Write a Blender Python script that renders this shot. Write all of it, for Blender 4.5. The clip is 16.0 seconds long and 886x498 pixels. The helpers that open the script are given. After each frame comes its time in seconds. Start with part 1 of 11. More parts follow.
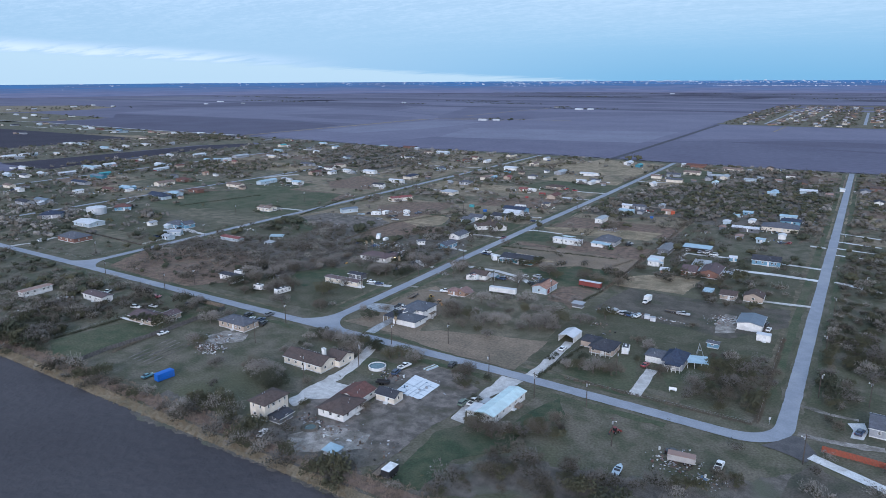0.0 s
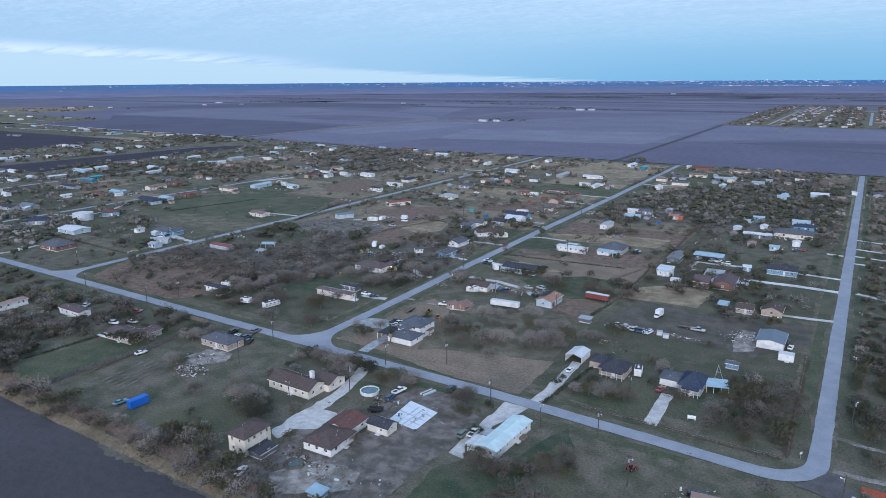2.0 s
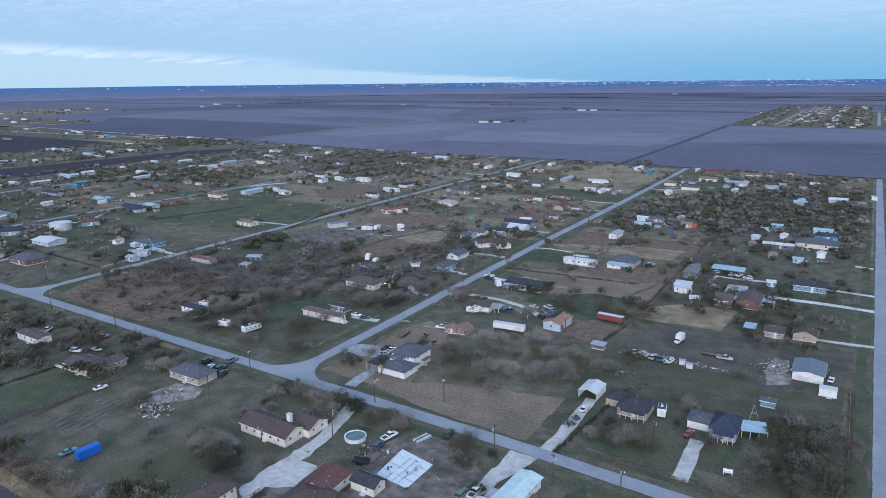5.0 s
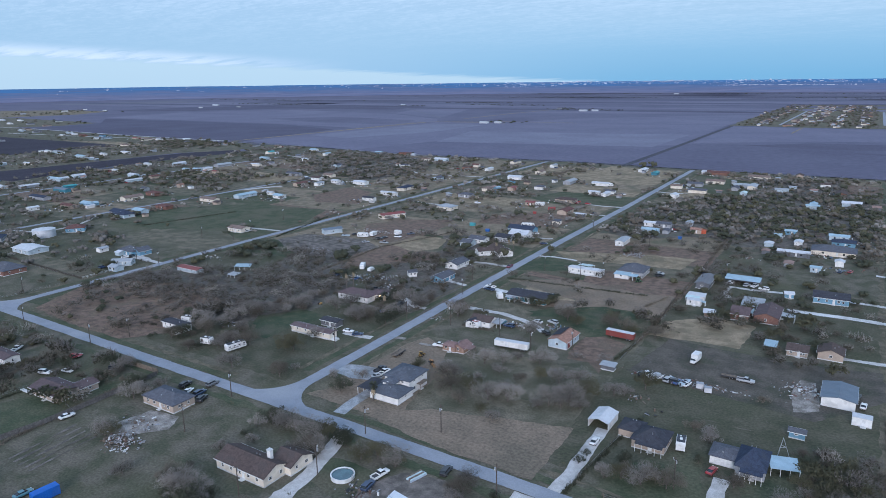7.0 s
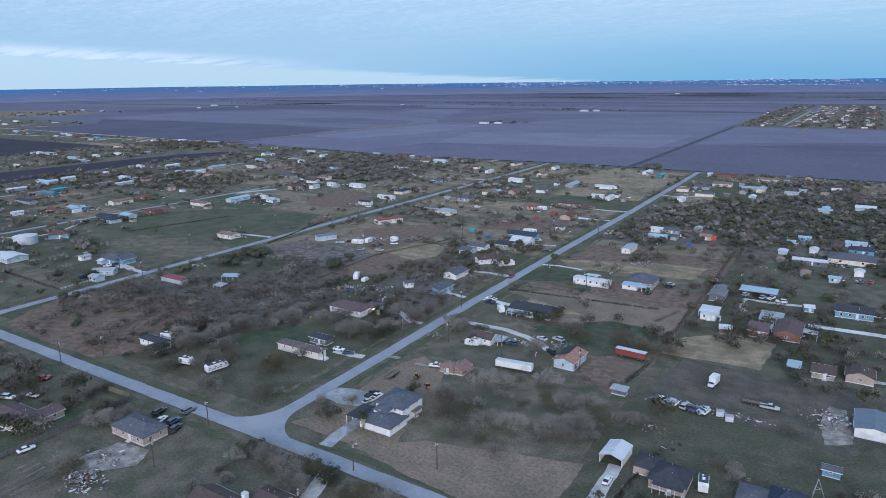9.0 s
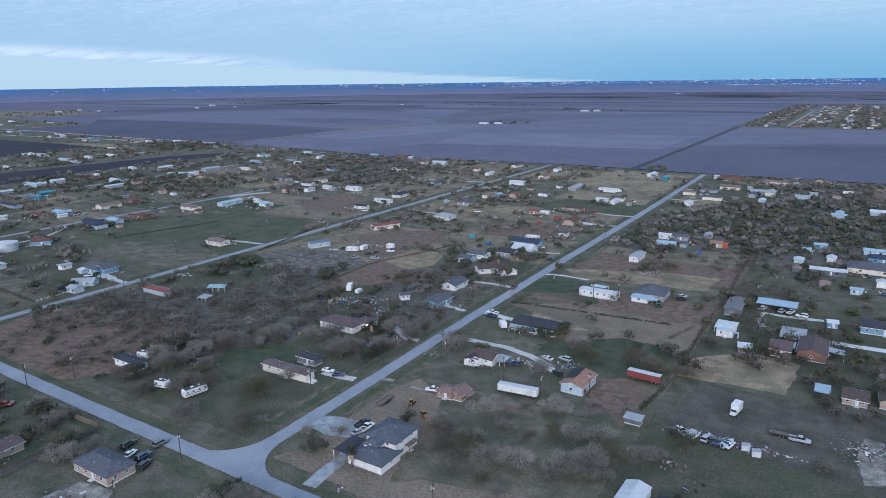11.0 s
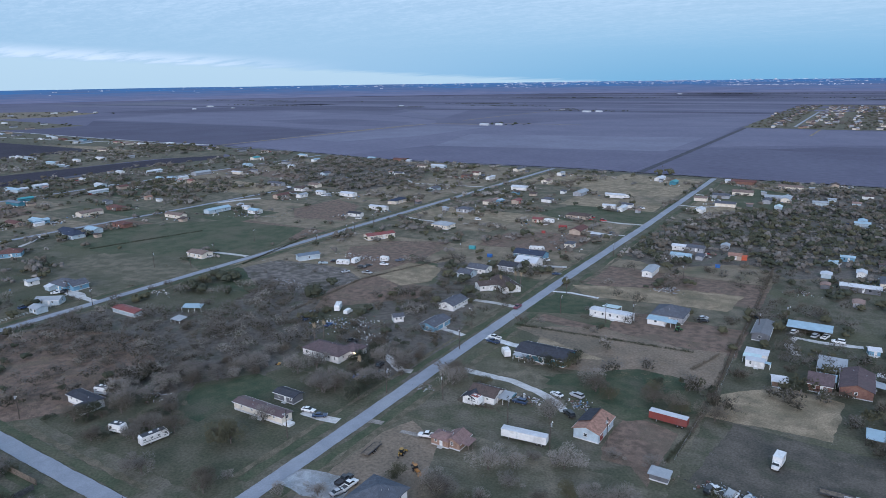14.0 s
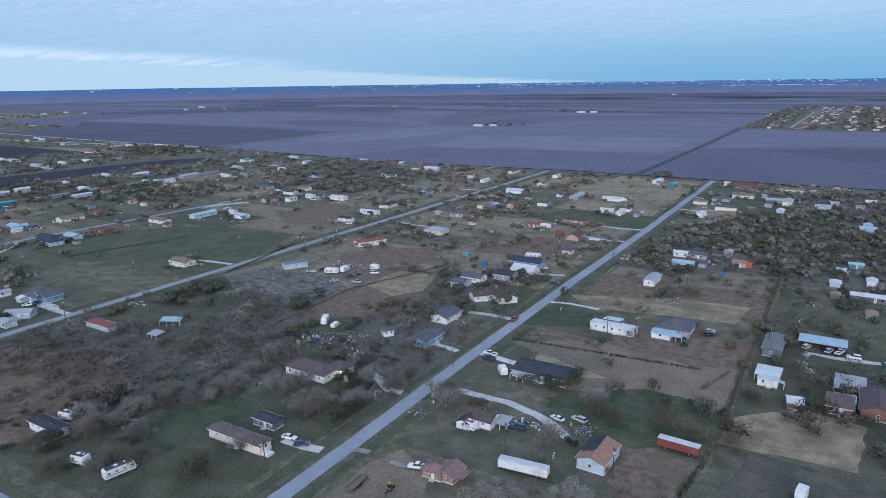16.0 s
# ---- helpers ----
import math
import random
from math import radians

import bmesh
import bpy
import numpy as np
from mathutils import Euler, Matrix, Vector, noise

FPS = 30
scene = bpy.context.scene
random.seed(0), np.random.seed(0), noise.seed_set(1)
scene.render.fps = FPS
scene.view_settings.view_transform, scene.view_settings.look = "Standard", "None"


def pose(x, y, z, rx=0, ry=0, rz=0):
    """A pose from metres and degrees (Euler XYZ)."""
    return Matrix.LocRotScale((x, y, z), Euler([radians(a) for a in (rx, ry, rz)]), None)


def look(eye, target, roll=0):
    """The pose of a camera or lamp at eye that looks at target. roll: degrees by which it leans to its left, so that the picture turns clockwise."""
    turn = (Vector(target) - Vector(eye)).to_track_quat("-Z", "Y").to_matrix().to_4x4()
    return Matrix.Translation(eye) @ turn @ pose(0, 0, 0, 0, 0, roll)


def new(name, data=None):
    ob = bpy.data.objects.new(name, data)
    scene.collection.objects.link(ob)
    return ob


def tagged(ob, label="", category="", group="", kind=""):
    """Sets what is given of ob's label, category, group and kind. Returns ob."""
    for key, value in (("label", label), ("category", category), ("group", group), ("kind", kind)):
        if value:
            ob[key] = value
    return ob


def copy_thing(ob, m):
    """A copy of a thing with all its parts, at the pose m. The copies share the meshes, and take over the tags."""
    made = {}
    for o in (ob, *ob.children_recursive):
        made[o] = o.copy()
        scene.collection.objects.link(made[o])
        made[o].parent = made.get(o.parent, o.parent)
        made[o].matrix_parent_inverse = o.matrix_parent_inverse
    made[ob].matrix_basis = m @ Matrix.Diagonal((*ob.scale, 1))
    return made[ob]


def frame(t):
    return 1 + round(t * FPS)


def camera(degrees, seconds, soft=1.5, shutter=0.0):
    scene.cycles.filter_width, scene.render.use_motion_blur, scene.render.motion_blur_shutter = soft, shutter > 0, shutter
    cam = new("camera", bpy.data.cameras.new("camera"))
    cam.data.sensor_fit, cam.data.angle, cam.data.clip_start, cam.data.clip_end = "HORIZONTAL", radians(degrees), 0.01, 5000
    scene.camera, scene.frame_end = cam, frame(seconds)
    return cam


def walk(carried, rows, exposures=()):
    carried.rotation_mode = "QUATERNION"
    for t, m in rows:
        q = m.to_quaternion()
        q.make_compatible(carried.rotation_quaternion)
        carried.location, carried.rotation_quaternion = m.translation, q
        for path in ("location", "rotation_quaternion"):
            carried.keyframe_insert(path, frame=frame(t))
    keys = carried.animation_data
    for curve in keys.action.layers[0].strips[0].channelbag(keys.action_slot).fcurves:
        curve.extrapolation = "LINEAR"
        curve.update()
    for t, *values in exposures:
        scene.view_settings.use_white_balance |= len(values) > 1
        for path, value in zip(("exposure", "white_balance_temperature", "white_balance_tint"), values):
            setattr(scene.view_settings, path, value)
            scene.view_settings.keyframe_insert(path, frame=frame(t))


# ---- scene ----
import itertools

# ================= camera =================
cam = camera(66.93, 16.0, soft=0.7)


def flown(x, y, z, yaw, pitch, roll):
    """A pose of the drone: yaw to the left of +y, pitch upwards, roll as look() takes it."""
    a, p = radians(yaw), radians(pitch)
    return look((x, y, z), (x - 100 * math.sin(a) * math.cos(p), y + 100 * math.cos(a) * math.cos(p), z + 100 * math.sin(p)), roll)


walk(cam, [
    (0.0, flown(0.11, 0.08, 99.66, 32.202, -14.289, -0.324)),
    (0.5, flown(-2.35, 4.23, 99.69, 32.198, -14.281, -0.348)),
    (1.0, flown(-4.69, 8.46, 99.64, 32.214, -14.269, -0.368)),
    (1.5, flown(-7.0, 12.51, 99.59, 32.213, -14.257, -0.392)),
    (2.0, flown(-9.26, 16.57, 99.61, 32.225, -14.249, -0.42)),
    (2.5, flown(-11.6, 20.67, 99.63, 32.234, -14.234, -0.452)),
    (3.0, flown(-13.98, 24.89, 99.63, 32.257, -14.232, -0.483)),
    (3.5, flown(-16.32, 29.08, 99.57, 32.267, -14.223, -0.514)),
    (4.0, flown(-18.71, 33.33, 99.51, 32.274, -14.208, -0.549)),
    (6.5, flown(-30.2, 54.15, 99.26, 32.327, -14.161, -0.698)),
    (7.0, flown(-32.56, 58.46, 99.27, 32.347, -14.167, -0.725)),
    (7.5, flown(-34.88, 62.64, 99.26, 32.354, -14.169, -0.747)),
    (8.0, flown(-37.17, 66.86, 99.3, 32.353, -14.175, -0.756)),
    (8.5, flown(-39.48, 71.04, 99.3, 32.353, -14.174, -0.758)),
    (9.0, flown(-41.79, 75.18, 99.2, 32.36, -14.167, -0.758)),
    (11.5, flown(-53.85, 96.23, 99.18, 32.343, -14.191, -0.777)),
    (12.0, flown(-56.14, 100.49, 99.13, 32.359, -14.18, -0.788)),
    (12.5, flown(-58.42, 104.71, 99.1, 32.381, -14.177, -0.802)),
    (13.0, flown(-60.81, 108.94, 99.08, 32.372, -14.175, -0.818)),
    (13.5, flown(-63.24, 113.12, 99.06, 32.374, -14.164, -0.833)),
    (14.0, flown(-65.59, 117.3, 98.99, 32.386, -14.141, -0.843)),
    (14.5, flown(-67.92, 121.49, 98.95, 32.397, -14.135, -0.846)),
    (15.0, flown(-70.29, 125.6, 99.06, 32.395, -14.124, -0.847)),
    (15.5, flown(-72.06, 128.84, 99.13, 32.224, -14.115, -0.849)),
    (16.0, flown(-73.36, 131.03, 98.94, 31.879, -14.104, -0.853)),
], exposures=[(0.0, 0.35, 5350, 18), (8.0, 0.28, 5350, 18), (16.0, 0.23, 5350, 18)])

# ================= daylight: high overcast after sunset side light =================
SUN_UP, SUN_AZ = 20.0, 158.0
world = bpy.data.worlds.new("overcast_sky")
scene.world = world
world.use_nodes = True
wt = world.node_tree
wt.nodes.clear()


def wnode(kind, **values):
    n = wt.nodes.new(kind)
    for k, v in values.items():
        n.inputs[k].default_value = v
    return n


sky = wt.nodes.new("ShaderNodeTexSky")
sky.sky_type = "NISHITA"
sky.sun_disc = False
sky.sun_elevation = radians(SUN_UP)
sky.sun_rotation = radians(SUN_AZ)
sky.air_density, sky.dust_density, sky.ozone_density = 1.0, 1.5, 2.0
coord = wt.nodes.new("ShaderNodeTexCoord")
split = wt.nodes.new("ShaderNodeSeparateXYZ")
wt.links.new(coord.outputs["Generated"], split.inputs[0])
# cloud sheet: streaks flattened towards the horizon
up_safe = wnode("ShaderNodeMath")
up_safe.operation = "ADD"
up_safe.inputs[1].default_value = 0.10
wt.links.new(split.outputs["Z"], up_safe.inputs[0])
plane = wt.nodes.new("ShaderNodeVectorMath")
plane.operation = "DIVIDE"
wt.links.new(coord.outputs["Generated"], plane.inputs[0])
wt.links.new(up_safe.outputs[0], plane.inputs[1])
streak = wt.nodes.new("ShaderNodeMapping")
streak.inputs["Rotation"].default_value = (0, 0, radians(32))
streak.inputs["Scale"].default_value = (0.55, 1.6, 0.0)
wt.links.new(plane.outputs[0], streak.inputs[0])
cloud = wnode("ShaderNodeTexNoise", Scale=2.6, Detail=8.0, Roughness=0.62, Distortion=0.25)
wt.links.new(streak.outputs[0], cloud.inputs["Vector"])
# height above the horizon sets the ground tone of the sky
def tone(stops):
    r = wt.nodes.new("ShaderNodeValToRGB")
    wt.links.new(split.outputs["Z"], r.inputs[0])
    e = r.color_ramp.elements
    e[0].position, e[0].color = 0.0, (*stops[0][1], 1)
    e[1].position, e[1].color = stops[-1][0], (*stops[-1][1], 1)
    for p, c in stops[1:-1]:
        e.new(p).color = (*c, 1)
    return r.outputs[0]


def wmath(kind, a, b=None, c=None):
    n = wt.nodes.new("ShaderNodeMath")
    n.operation = kind
    for i, v in enumerate((a, b, c)):
        if v is not None:
            if isinstance(v, (int, float)):
                n.inputs[i].default_value = v
            else:
                wt.links.new(v, n.inputs[i])
    return n.outputs[0]


def wmix(fac, a, b):
    n = wt.nodes.new("ShaderNodeMix")
    n.data_type = "RGBA"
    wt.links.new(fac, n.inputs["Factor"])
    for key, v in (("A", a), ("B", b)):
        if isinstance(v, tuple):
            n.inputs[key].default_value = (*v, 1)
        else:
            wt.links.new(v, n.inputs[key])
    return n.outputs["Result"]


def wrange(v, lo, hi):
    n = wt.nodes.new("ShaderNodeMapRange")
    n.interpolation_type = "SMOOTHSTEP"
    wt.links.new(v, n.inputs["Value"])
    n.inputs["From Min"].default_value, n.inputs["From Max"].default_value = lo, hi
    return n.outputs[0]


west = tone(((0.0, (0.37, 0.54, 0.61)), (0.06, (0.355, 0.515, 0.58)), (0.14, (0.42, 0.55, 0.60)), (0.24, (0.45, 0.575, 0.625)), (0.7, (0.50, 0.64, 0.77))))
east = tone(((0.0, (0.205, 0.425, 0.540)), (0.035, (0.250, 0.455, 0.555)), (0.08, (0.375, 0.528, 0.582)), (0.14, (0.44, 0.56, 0.59)), (0.24, (0.48, 0.595, 0.625)), (0.7, (0.50, 0.64, 0.77))))
side = wt.nodes.new("ShaderNodeVectorMath")
side.operation = "DOT_PRODUCT"
side.inputs[1].default_value = (0.846, 0.533, 0.0)
wt.links.new(coord.outputs["Generated"], side.inputs[0])
across = side.outputs["Value"]
base_tone = wmix(wrange(across, -0.35, 0.40), west, east)
# a clear pale strip under the edge of the cloud sheet, lowest to the north
edge = wmath("MULTIPLY_ADD", across, -0.056, 0.006)
wob = wmath("MULTIPLY_ADD", cloud.outputs["Fac"], 0.012, -0.006)
above = wmath("SUBTRACT", wmath("ADD", split.outputs["Z"], wob), edge)
strip = wmath("SUBTRACT", 1.0, wrange(above, -0.003, 0.004))
lit_edge = wmath("MULTIPLY", wmath("MULTIPLY", wrange(above, -0.002, 0.004), wmath("SUBTRACT", 1.0, wrange(above, 0.004, 0.020))), wmath("SUBTRACT", 1.0, wrange(across, -0.40, -0.10)))
with_strip = wmix(strip, base_tone, (0.49, 0.63, 0.63))
with_edge = wmix(wmath("MULTIPLY", lit_edge, wrange(cloud.outputs["Fac"], 0.25, 0.60)), with_strip, (0.66, 0.75, 0.76))
pale_out = with_edge
ripple_map = wt.nodes.new("ShaderNodeMapping")
ripple_map.inputs["Rotation"].default_value = (0, 0, radians(-20))
ripple_map.inputs["Scale"].default_value = (1.9, 3.4, 0.0)
wt.links.new(plane.outputs[0], ripple_map.inputs[0])
ripple = wnode("ShaderNodeTexNoise", Scale=5.5, Detail=8.0, Roughness=0.66, Distortion=0.6)
wt.links.new(ripple_map.outputs[0], ripple.inputs["Vector"])
ramp = wnode("ShaderNodeMapRange")
ramp.inputs["From Min"].default_value, ramp.inputs["From Max"].default_value = 0.42, 0.72
wt.links.new(wmath("MULTIPLY_ADD", ripple.outputs["Fac"], 0.85, wmath("MULTIPLY_ADD", cloud.outputs["Fac"], 0.60, -0.23)), ramp.inputs["Value"])
soft = wnode("ShaderNodeMath")
soft.operation = "MULTIPLY"
soft.inputs[1].default_value = 0.6
wt.links.new(wmath("MULTIPLY", ramp.outputs[0], wrange(split.outputs["Z"], 0.02, 0.12)), soft.inputs[0])
clouds = wt.nodes.new("ShaderNodeMix")
clouds.data_type = "RGBA"
wt.links.new(soft.outputs[0], clouds.inputs["Factor"])
wt.links.new(pale_out, clouds.inputs["A"])
clouds.inputs["B"].default_value = (0.58, 0.70, 0.73, 1)
sky_bg = wnode("ShaderNodeBackground", Strength=0.05)
wt.links.new(sky.outputs[0], sky_bg.inputs["Color"])
cloud_bg = wnode("ShaderNodeBackground", Strength=1.05)
wt.links.new(clouds.outputs["Result"], cloud_bg.inputs["Color"])
sheet = wnode("ShaderNodeMixShader", Fac=0.85)
wt.links.new(sky_bg.outputs[0], sheet.inputs[1])
wt.links.new(cloud_bg.outputs[0], sheet.inputs[2])
wout = wt.nodes.new("ShaderNodeOutputWorld")
wt.links.new(sheet.outputs[0], wout.inputs["Surface"])

sun = new("sun", bpy.data.lights.new("sun", "SUN"))
sun.data.energy = 2.0
sun.data.angle = radians(25)
sun.data.color = (1.0, 0.90, 0.79)
sun.matrix_world = look((0, 0, 300), (300 * math.sin(radians(SUN_AZ)) * -1, 300 * -math.cos(radians(SUN_AZ)), 300 - 300 * math.tan(radians(SUN_UP))))

# ================= materials =================
_mats = {}


def surface(name, a, b=None, size=1.0, rough=0.85, bump=0.15, metal=0.0, fine=0.25, stain=None, stain_size=12.0, wave=None, coat=0.0, tint=False):
    """A worn surface: two tones over patches of that size in metres, fine grain, broad stains; wave: (metres, depth, axis) ribs; tint: takes the object's own colour."""
    if name in _mats:
        return _mats[name]
    m = bpy.data.materials.new(name)
    m.use_nodes = True
    t = m.node_tree
    n, link = t.nodes, t.links
    bsdf = n["Principled BSDF"]
    bsdf.inputs["Roughness"].default_value = rough
    bsdf.inputs["Metallic"].default_value = metal
    bsdf.inputs["Coat Weight"].default_value = coat
    if rough >= 0.9:
        bsdf.inputs["Specular IOR Level"].default_value = 0.12
    b = b or tuple(0.78 * v for v in a)
    geo = n.new("ShaderNodeNewGeometry")

    def noise_at(metres, detail):
        tex = n.new("ShaderNodeTexNoise")
        tex.inputs["Scale"].default_value = 1.0 / metres
        tex.inputs["Detail"].default_value = detail
        link.new(geo.outputs["Position"], tex.inputs["Vector"])
        return tex.outputs["Fac"]

    def mix(kind, fac, one, two):
        x = n.new("ShaderNodeMix")
        x.data_type, x.blend_type = "RGBA", kind
        for key, v in (("Factor", fac), ("A", one), ("B", two)):
            if isinstance(v, bpy.types.NodeSocket):
                link.new(v, x.inputs[key])
            else:
                x.inputs[key].default_value = (*v, 1) if isinstance(v, tuple) else v
        return x.outputs["Result"]

    def ranged(v, lo, hi, to_lo=0.0, to_hi=1.0):
        r = n.new("ShaderNodeMapRange")
        link.new(v, r.inputs["Value"])
        for key, value in (("From Min", lo), ("From Max", hi), ("To Min", to_lo), ("To Max", to_hi)):
            r.inputs[key].default_value = value
        return r.outputs[0]

    patch, grain = noise_at(size, 4.0), noise_at(size * 0.10, 5.0)
    if tint:
        info = n.new("ShaderNodeObjectInfo")
        col = mix("MULTIPLY", ranged(patch, 0.4, 0.7, 0.0, 0.25), info.outputs["Color"], (0.7, 0.68, 0.66))
    else:
        col = mix("MIX", ranged(patch, 0.38, 0.62), a, b)
    if stain:
        col = mix("MIX", ranged(noise_at(stain_size, 5.0), 0.5, 0.66), col, stain)
    col = mix("OVERLAY", fine, col, mix("MIX", ranged(grain, 0.32, 0.68), (0.16, 0.16, 0.16), (0.84, 0.84, 0.84)))
    link.new(col, bsdf.inputs["Base Color"])
    link.new(ranged(grain, 0.3, 0.7, max(0.0, rough - 0.08), min(1.0, rough + 0.08)), bsdf.inputs["Roughness"])
    height = grain
    if wave:
        w = n.new("ShaderNodeTexWave")
        w.bands_direction = wave[2]
        w.inputs["Scale"].default_value = 0.314 / wave[0]
        tc = n.new("ShaderNodeTexCoord")
        link.new(tc.outputs["Object"], w.inputs["Vector"])
        height = w.outputs["Fac"]
    bp = n.new("ShaderNodeBump")
    bp.inputs["Strength"].default_value = bump
    bp.inputs["Distance"].default_value = wave[1] if wave else size * 0.05
    link.new(height, bp.inputs["Height"])
    link.new(bp.outputs[0], bsdf.inputs["Normal"])
    _mats[name] = m
    return m


def glass(name, tone=(0.02, 0.025, 0.03)):
    if name not in _mats:
        m = bpy.data.materials.new(name)
        m.use_nodes = True
        p = m.node_tree.nodes["Principled BSDF"]
        p.inputs["Base Color"].default_value = (*tone, 1)
        p.inputs["Roughness"].default_value = 0.08
        p.inputs["Specular IOR Level"].default_value = 0.6
        _mats[name] = m
    return _mats[name]


GRASS = surface("lawn_grass", (0.080, 0.083, 0.055), (0.140, 0.124, 0.096), 7.0, 0.95, 0.6, fine=0.38, stain=(0.098, 0.098, 0.062), stain_size=40.0)
GRASS_GREEN = surface("damp_green_grass", (0.072, 0.074, 0.048), (0.104, 0.098, 0.070), 8.0, 0.95, 0.6, fine=0.38, stain=(0.078, 0.082, 0.052), stain_size=24.0)
GRASS_DULL = surface("dull_brown_grass", (0.100, 0.096, 0.066), (0.168, 0.146, 0.108), 6.0, 0.95, 0.6, fine=0.38, stain=(0.088, 0.089, 0.060), stain_size=20.0)
GRASS_TAN = surface("tan_winter_grass", (0.160, 0.136, 0.096), (0.240, 0.195, 0.140), 6.0, 0.95, 0.6, fine=0.38, stain=(0.126, 0.118, 0.078), stain_size=18.0)
DRY_LAWN = surface("brown_mown_grass", (0.222, 0.174, 0.130), (0.176, 0.142, 0.106), 9.0, 0.95, 0.5, fine=0.38, stain=(0.152, 0.128, 0.096), stain_size=24.0)
GRASS_DEEP = surface("deep_green_grass", (0.046, 0.065, 0.039), (0.078, 0.087, 0.054), 5.0, 0.95, 0.6, fine=0.38, stain=(0.098, 0.094, 0.067), stain_size=16.0)
BANK = surface("ditch_bank_grass", (0.154, 0.130, 0.094), (0.090, 0.086, 0.058), 3.0, 0.95, 0.5, fine=0.38)
LAWN = surface("mown_green_lawn", (0.062, 0.077, 0.046), (0.094, 0.098, 0.063), 8.0, 0.95, 0.5, fine=0.38, stain=(0.112, 0.104, 0.072), stain_size=26.0)
DRY = surface("dry_tan_grass", (0.300, 0.240, 0.163), (0.190, 0.156, 0.106), 5.0, 0.95, 0.5, fine=0.38, stain=(0.152, 0.132, 0.088), stain_size=22.0)
BRUSHLAND = surface("reddish_brush", (0.200, 0.142, 0.110), (0.118, 0.090, 0.070), 3.0, 0.95, 0.8, fine=0.38, stain=(0.145, 0.115, 0.086), stain_size=12.0)
DIRT = surface("bare_grey_dirt", (0.194, 0.169, 0.152), (0.096, 0.088, 0.077), 3.5, 0.95, 0.5, fine=0.34, stain=(0.081, 0.076, 0.059), stain_size=11.0)
DIRT_PALE = surface("pale_grey_dirt", (0.330, 0.305, 0.276), (0.180, 0.162, 0.142), 3.0, 0.95, 0.5, fine=0.5, stain=(0.130, 0.118, 0.101), stain_size=7.0)
# Bluish distance haze is mixed into these far colours, all but SOIL_DARK.
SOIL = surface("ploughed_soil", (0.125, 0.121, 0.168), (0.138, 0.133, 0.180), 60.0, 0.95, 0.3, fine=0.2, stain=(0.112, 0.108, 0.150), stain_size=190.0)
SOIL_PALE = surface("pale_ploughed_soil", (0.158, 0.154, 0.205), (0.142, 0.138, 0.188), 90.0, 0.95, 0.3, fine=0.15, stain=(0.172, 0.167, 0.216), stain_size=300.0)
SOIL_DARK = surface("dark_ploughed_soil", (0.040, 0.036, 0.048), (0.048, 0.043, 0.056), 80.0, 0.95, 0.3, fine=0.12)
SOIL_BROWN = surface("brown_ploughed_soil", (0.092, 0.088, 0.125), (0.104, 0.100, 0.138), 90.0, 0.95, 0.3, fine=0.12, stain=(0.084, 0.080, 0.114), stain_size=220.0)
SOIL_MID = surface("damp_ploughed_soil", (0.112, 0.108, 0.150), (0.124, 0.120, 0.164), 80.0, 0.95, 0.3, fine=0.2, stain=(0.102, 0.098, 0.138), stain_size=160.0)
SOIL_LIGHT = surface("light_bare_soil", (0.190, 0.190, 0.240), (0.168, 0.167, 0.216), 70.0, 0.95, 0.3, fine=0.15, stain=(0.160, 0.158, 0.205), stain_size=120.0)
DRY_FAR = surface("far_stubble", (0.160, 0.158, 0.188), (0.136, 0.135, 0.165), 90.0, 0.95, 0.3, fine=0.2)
DIRT_BROWN = surface("trodden_brown_dirt", (0.120, 0.106, 0.088), (0.080, 0.074, 0.062), 6.0, 0.95, 0.5, fine=0.38, stain=(0.064, 0.068, 0.048), stain_size=14.0)
ASPHALT = surface("worn_chip_seal", (0.272, 0.290, 0.326), (0.240, 0.257, 0.290), 4.0, 0.9, 0.05, fine=0.14, stain=(0.298, 0.312, 0.338), stain_size=18.0)
ASPHALT_DARK = surface("dark_asphalt", (0.110, 0.105, 0.105), (0.085, 0.082, 0.084), 3.0, 0.9, 0.2, fine=0.3)
CALICHE = surface("caliche_gravel", (0.530, 0.516, 0.500), (0.430, 0.414, 0.394), 1.6, 0.95, 0.2, fine=0.25, stain=(0.350, 0.335, 0.315), stain_size=7.0)
CONCRETE = surface("pale_concrete", (0.622, 0.622, 0.612), (0.521, 0.521, 0.518), 3.0, 0.85, 0.1, fine=0.35, stain=(0.42, 0.41, 0.39), stain_size=5.0)
FORM = surface("blue_grey_form_boards", (0.42, 0.47, 0.52), None, 1.0, 0.8, 0.2, fine=0.3)
# Litter tone that also carries the shade under thickets.
LITTER = surface("leaf_litter", (0.148, 0.130, 0.114), (0.096, 0.088, 0.075), 2.5, 0.95, 0.6, fine=0.5, stain=(0.100, 0.104, 0.076), stain_size=9.0)
SLAB = surface("new_slab_concrete", (0.621, 0.653, 0.680), (0.563, 0.594, 0.620), 2.0, 0.8, 0.1, fine=0.2)
SOIL_NEAR = surface("dark_tilled_soil", (0.067, 0.063, 0.067), (0.078, 0.072, 0.076), 30.0, 0.95, 0.4, fine=0.12, stain=(0.060, 0.056, 0.060), stain_size=60.0, wave=None)
DITCH = surface("overgrown_ditch", (0.078, 0.078, 0.092), (0.060, 0.062, 0.072), 12.0, 0.95, 0.3, fine=0.3)
SLAB_OLD = surface("old_worn_concrete", (0.360, 0.375, 0.390), (0.270, 0.280, 0.290), 2.2, 0.95, 0.2, fine=0.4, stain=(0.215, 0.212, 0.205), stain_size=6.0)

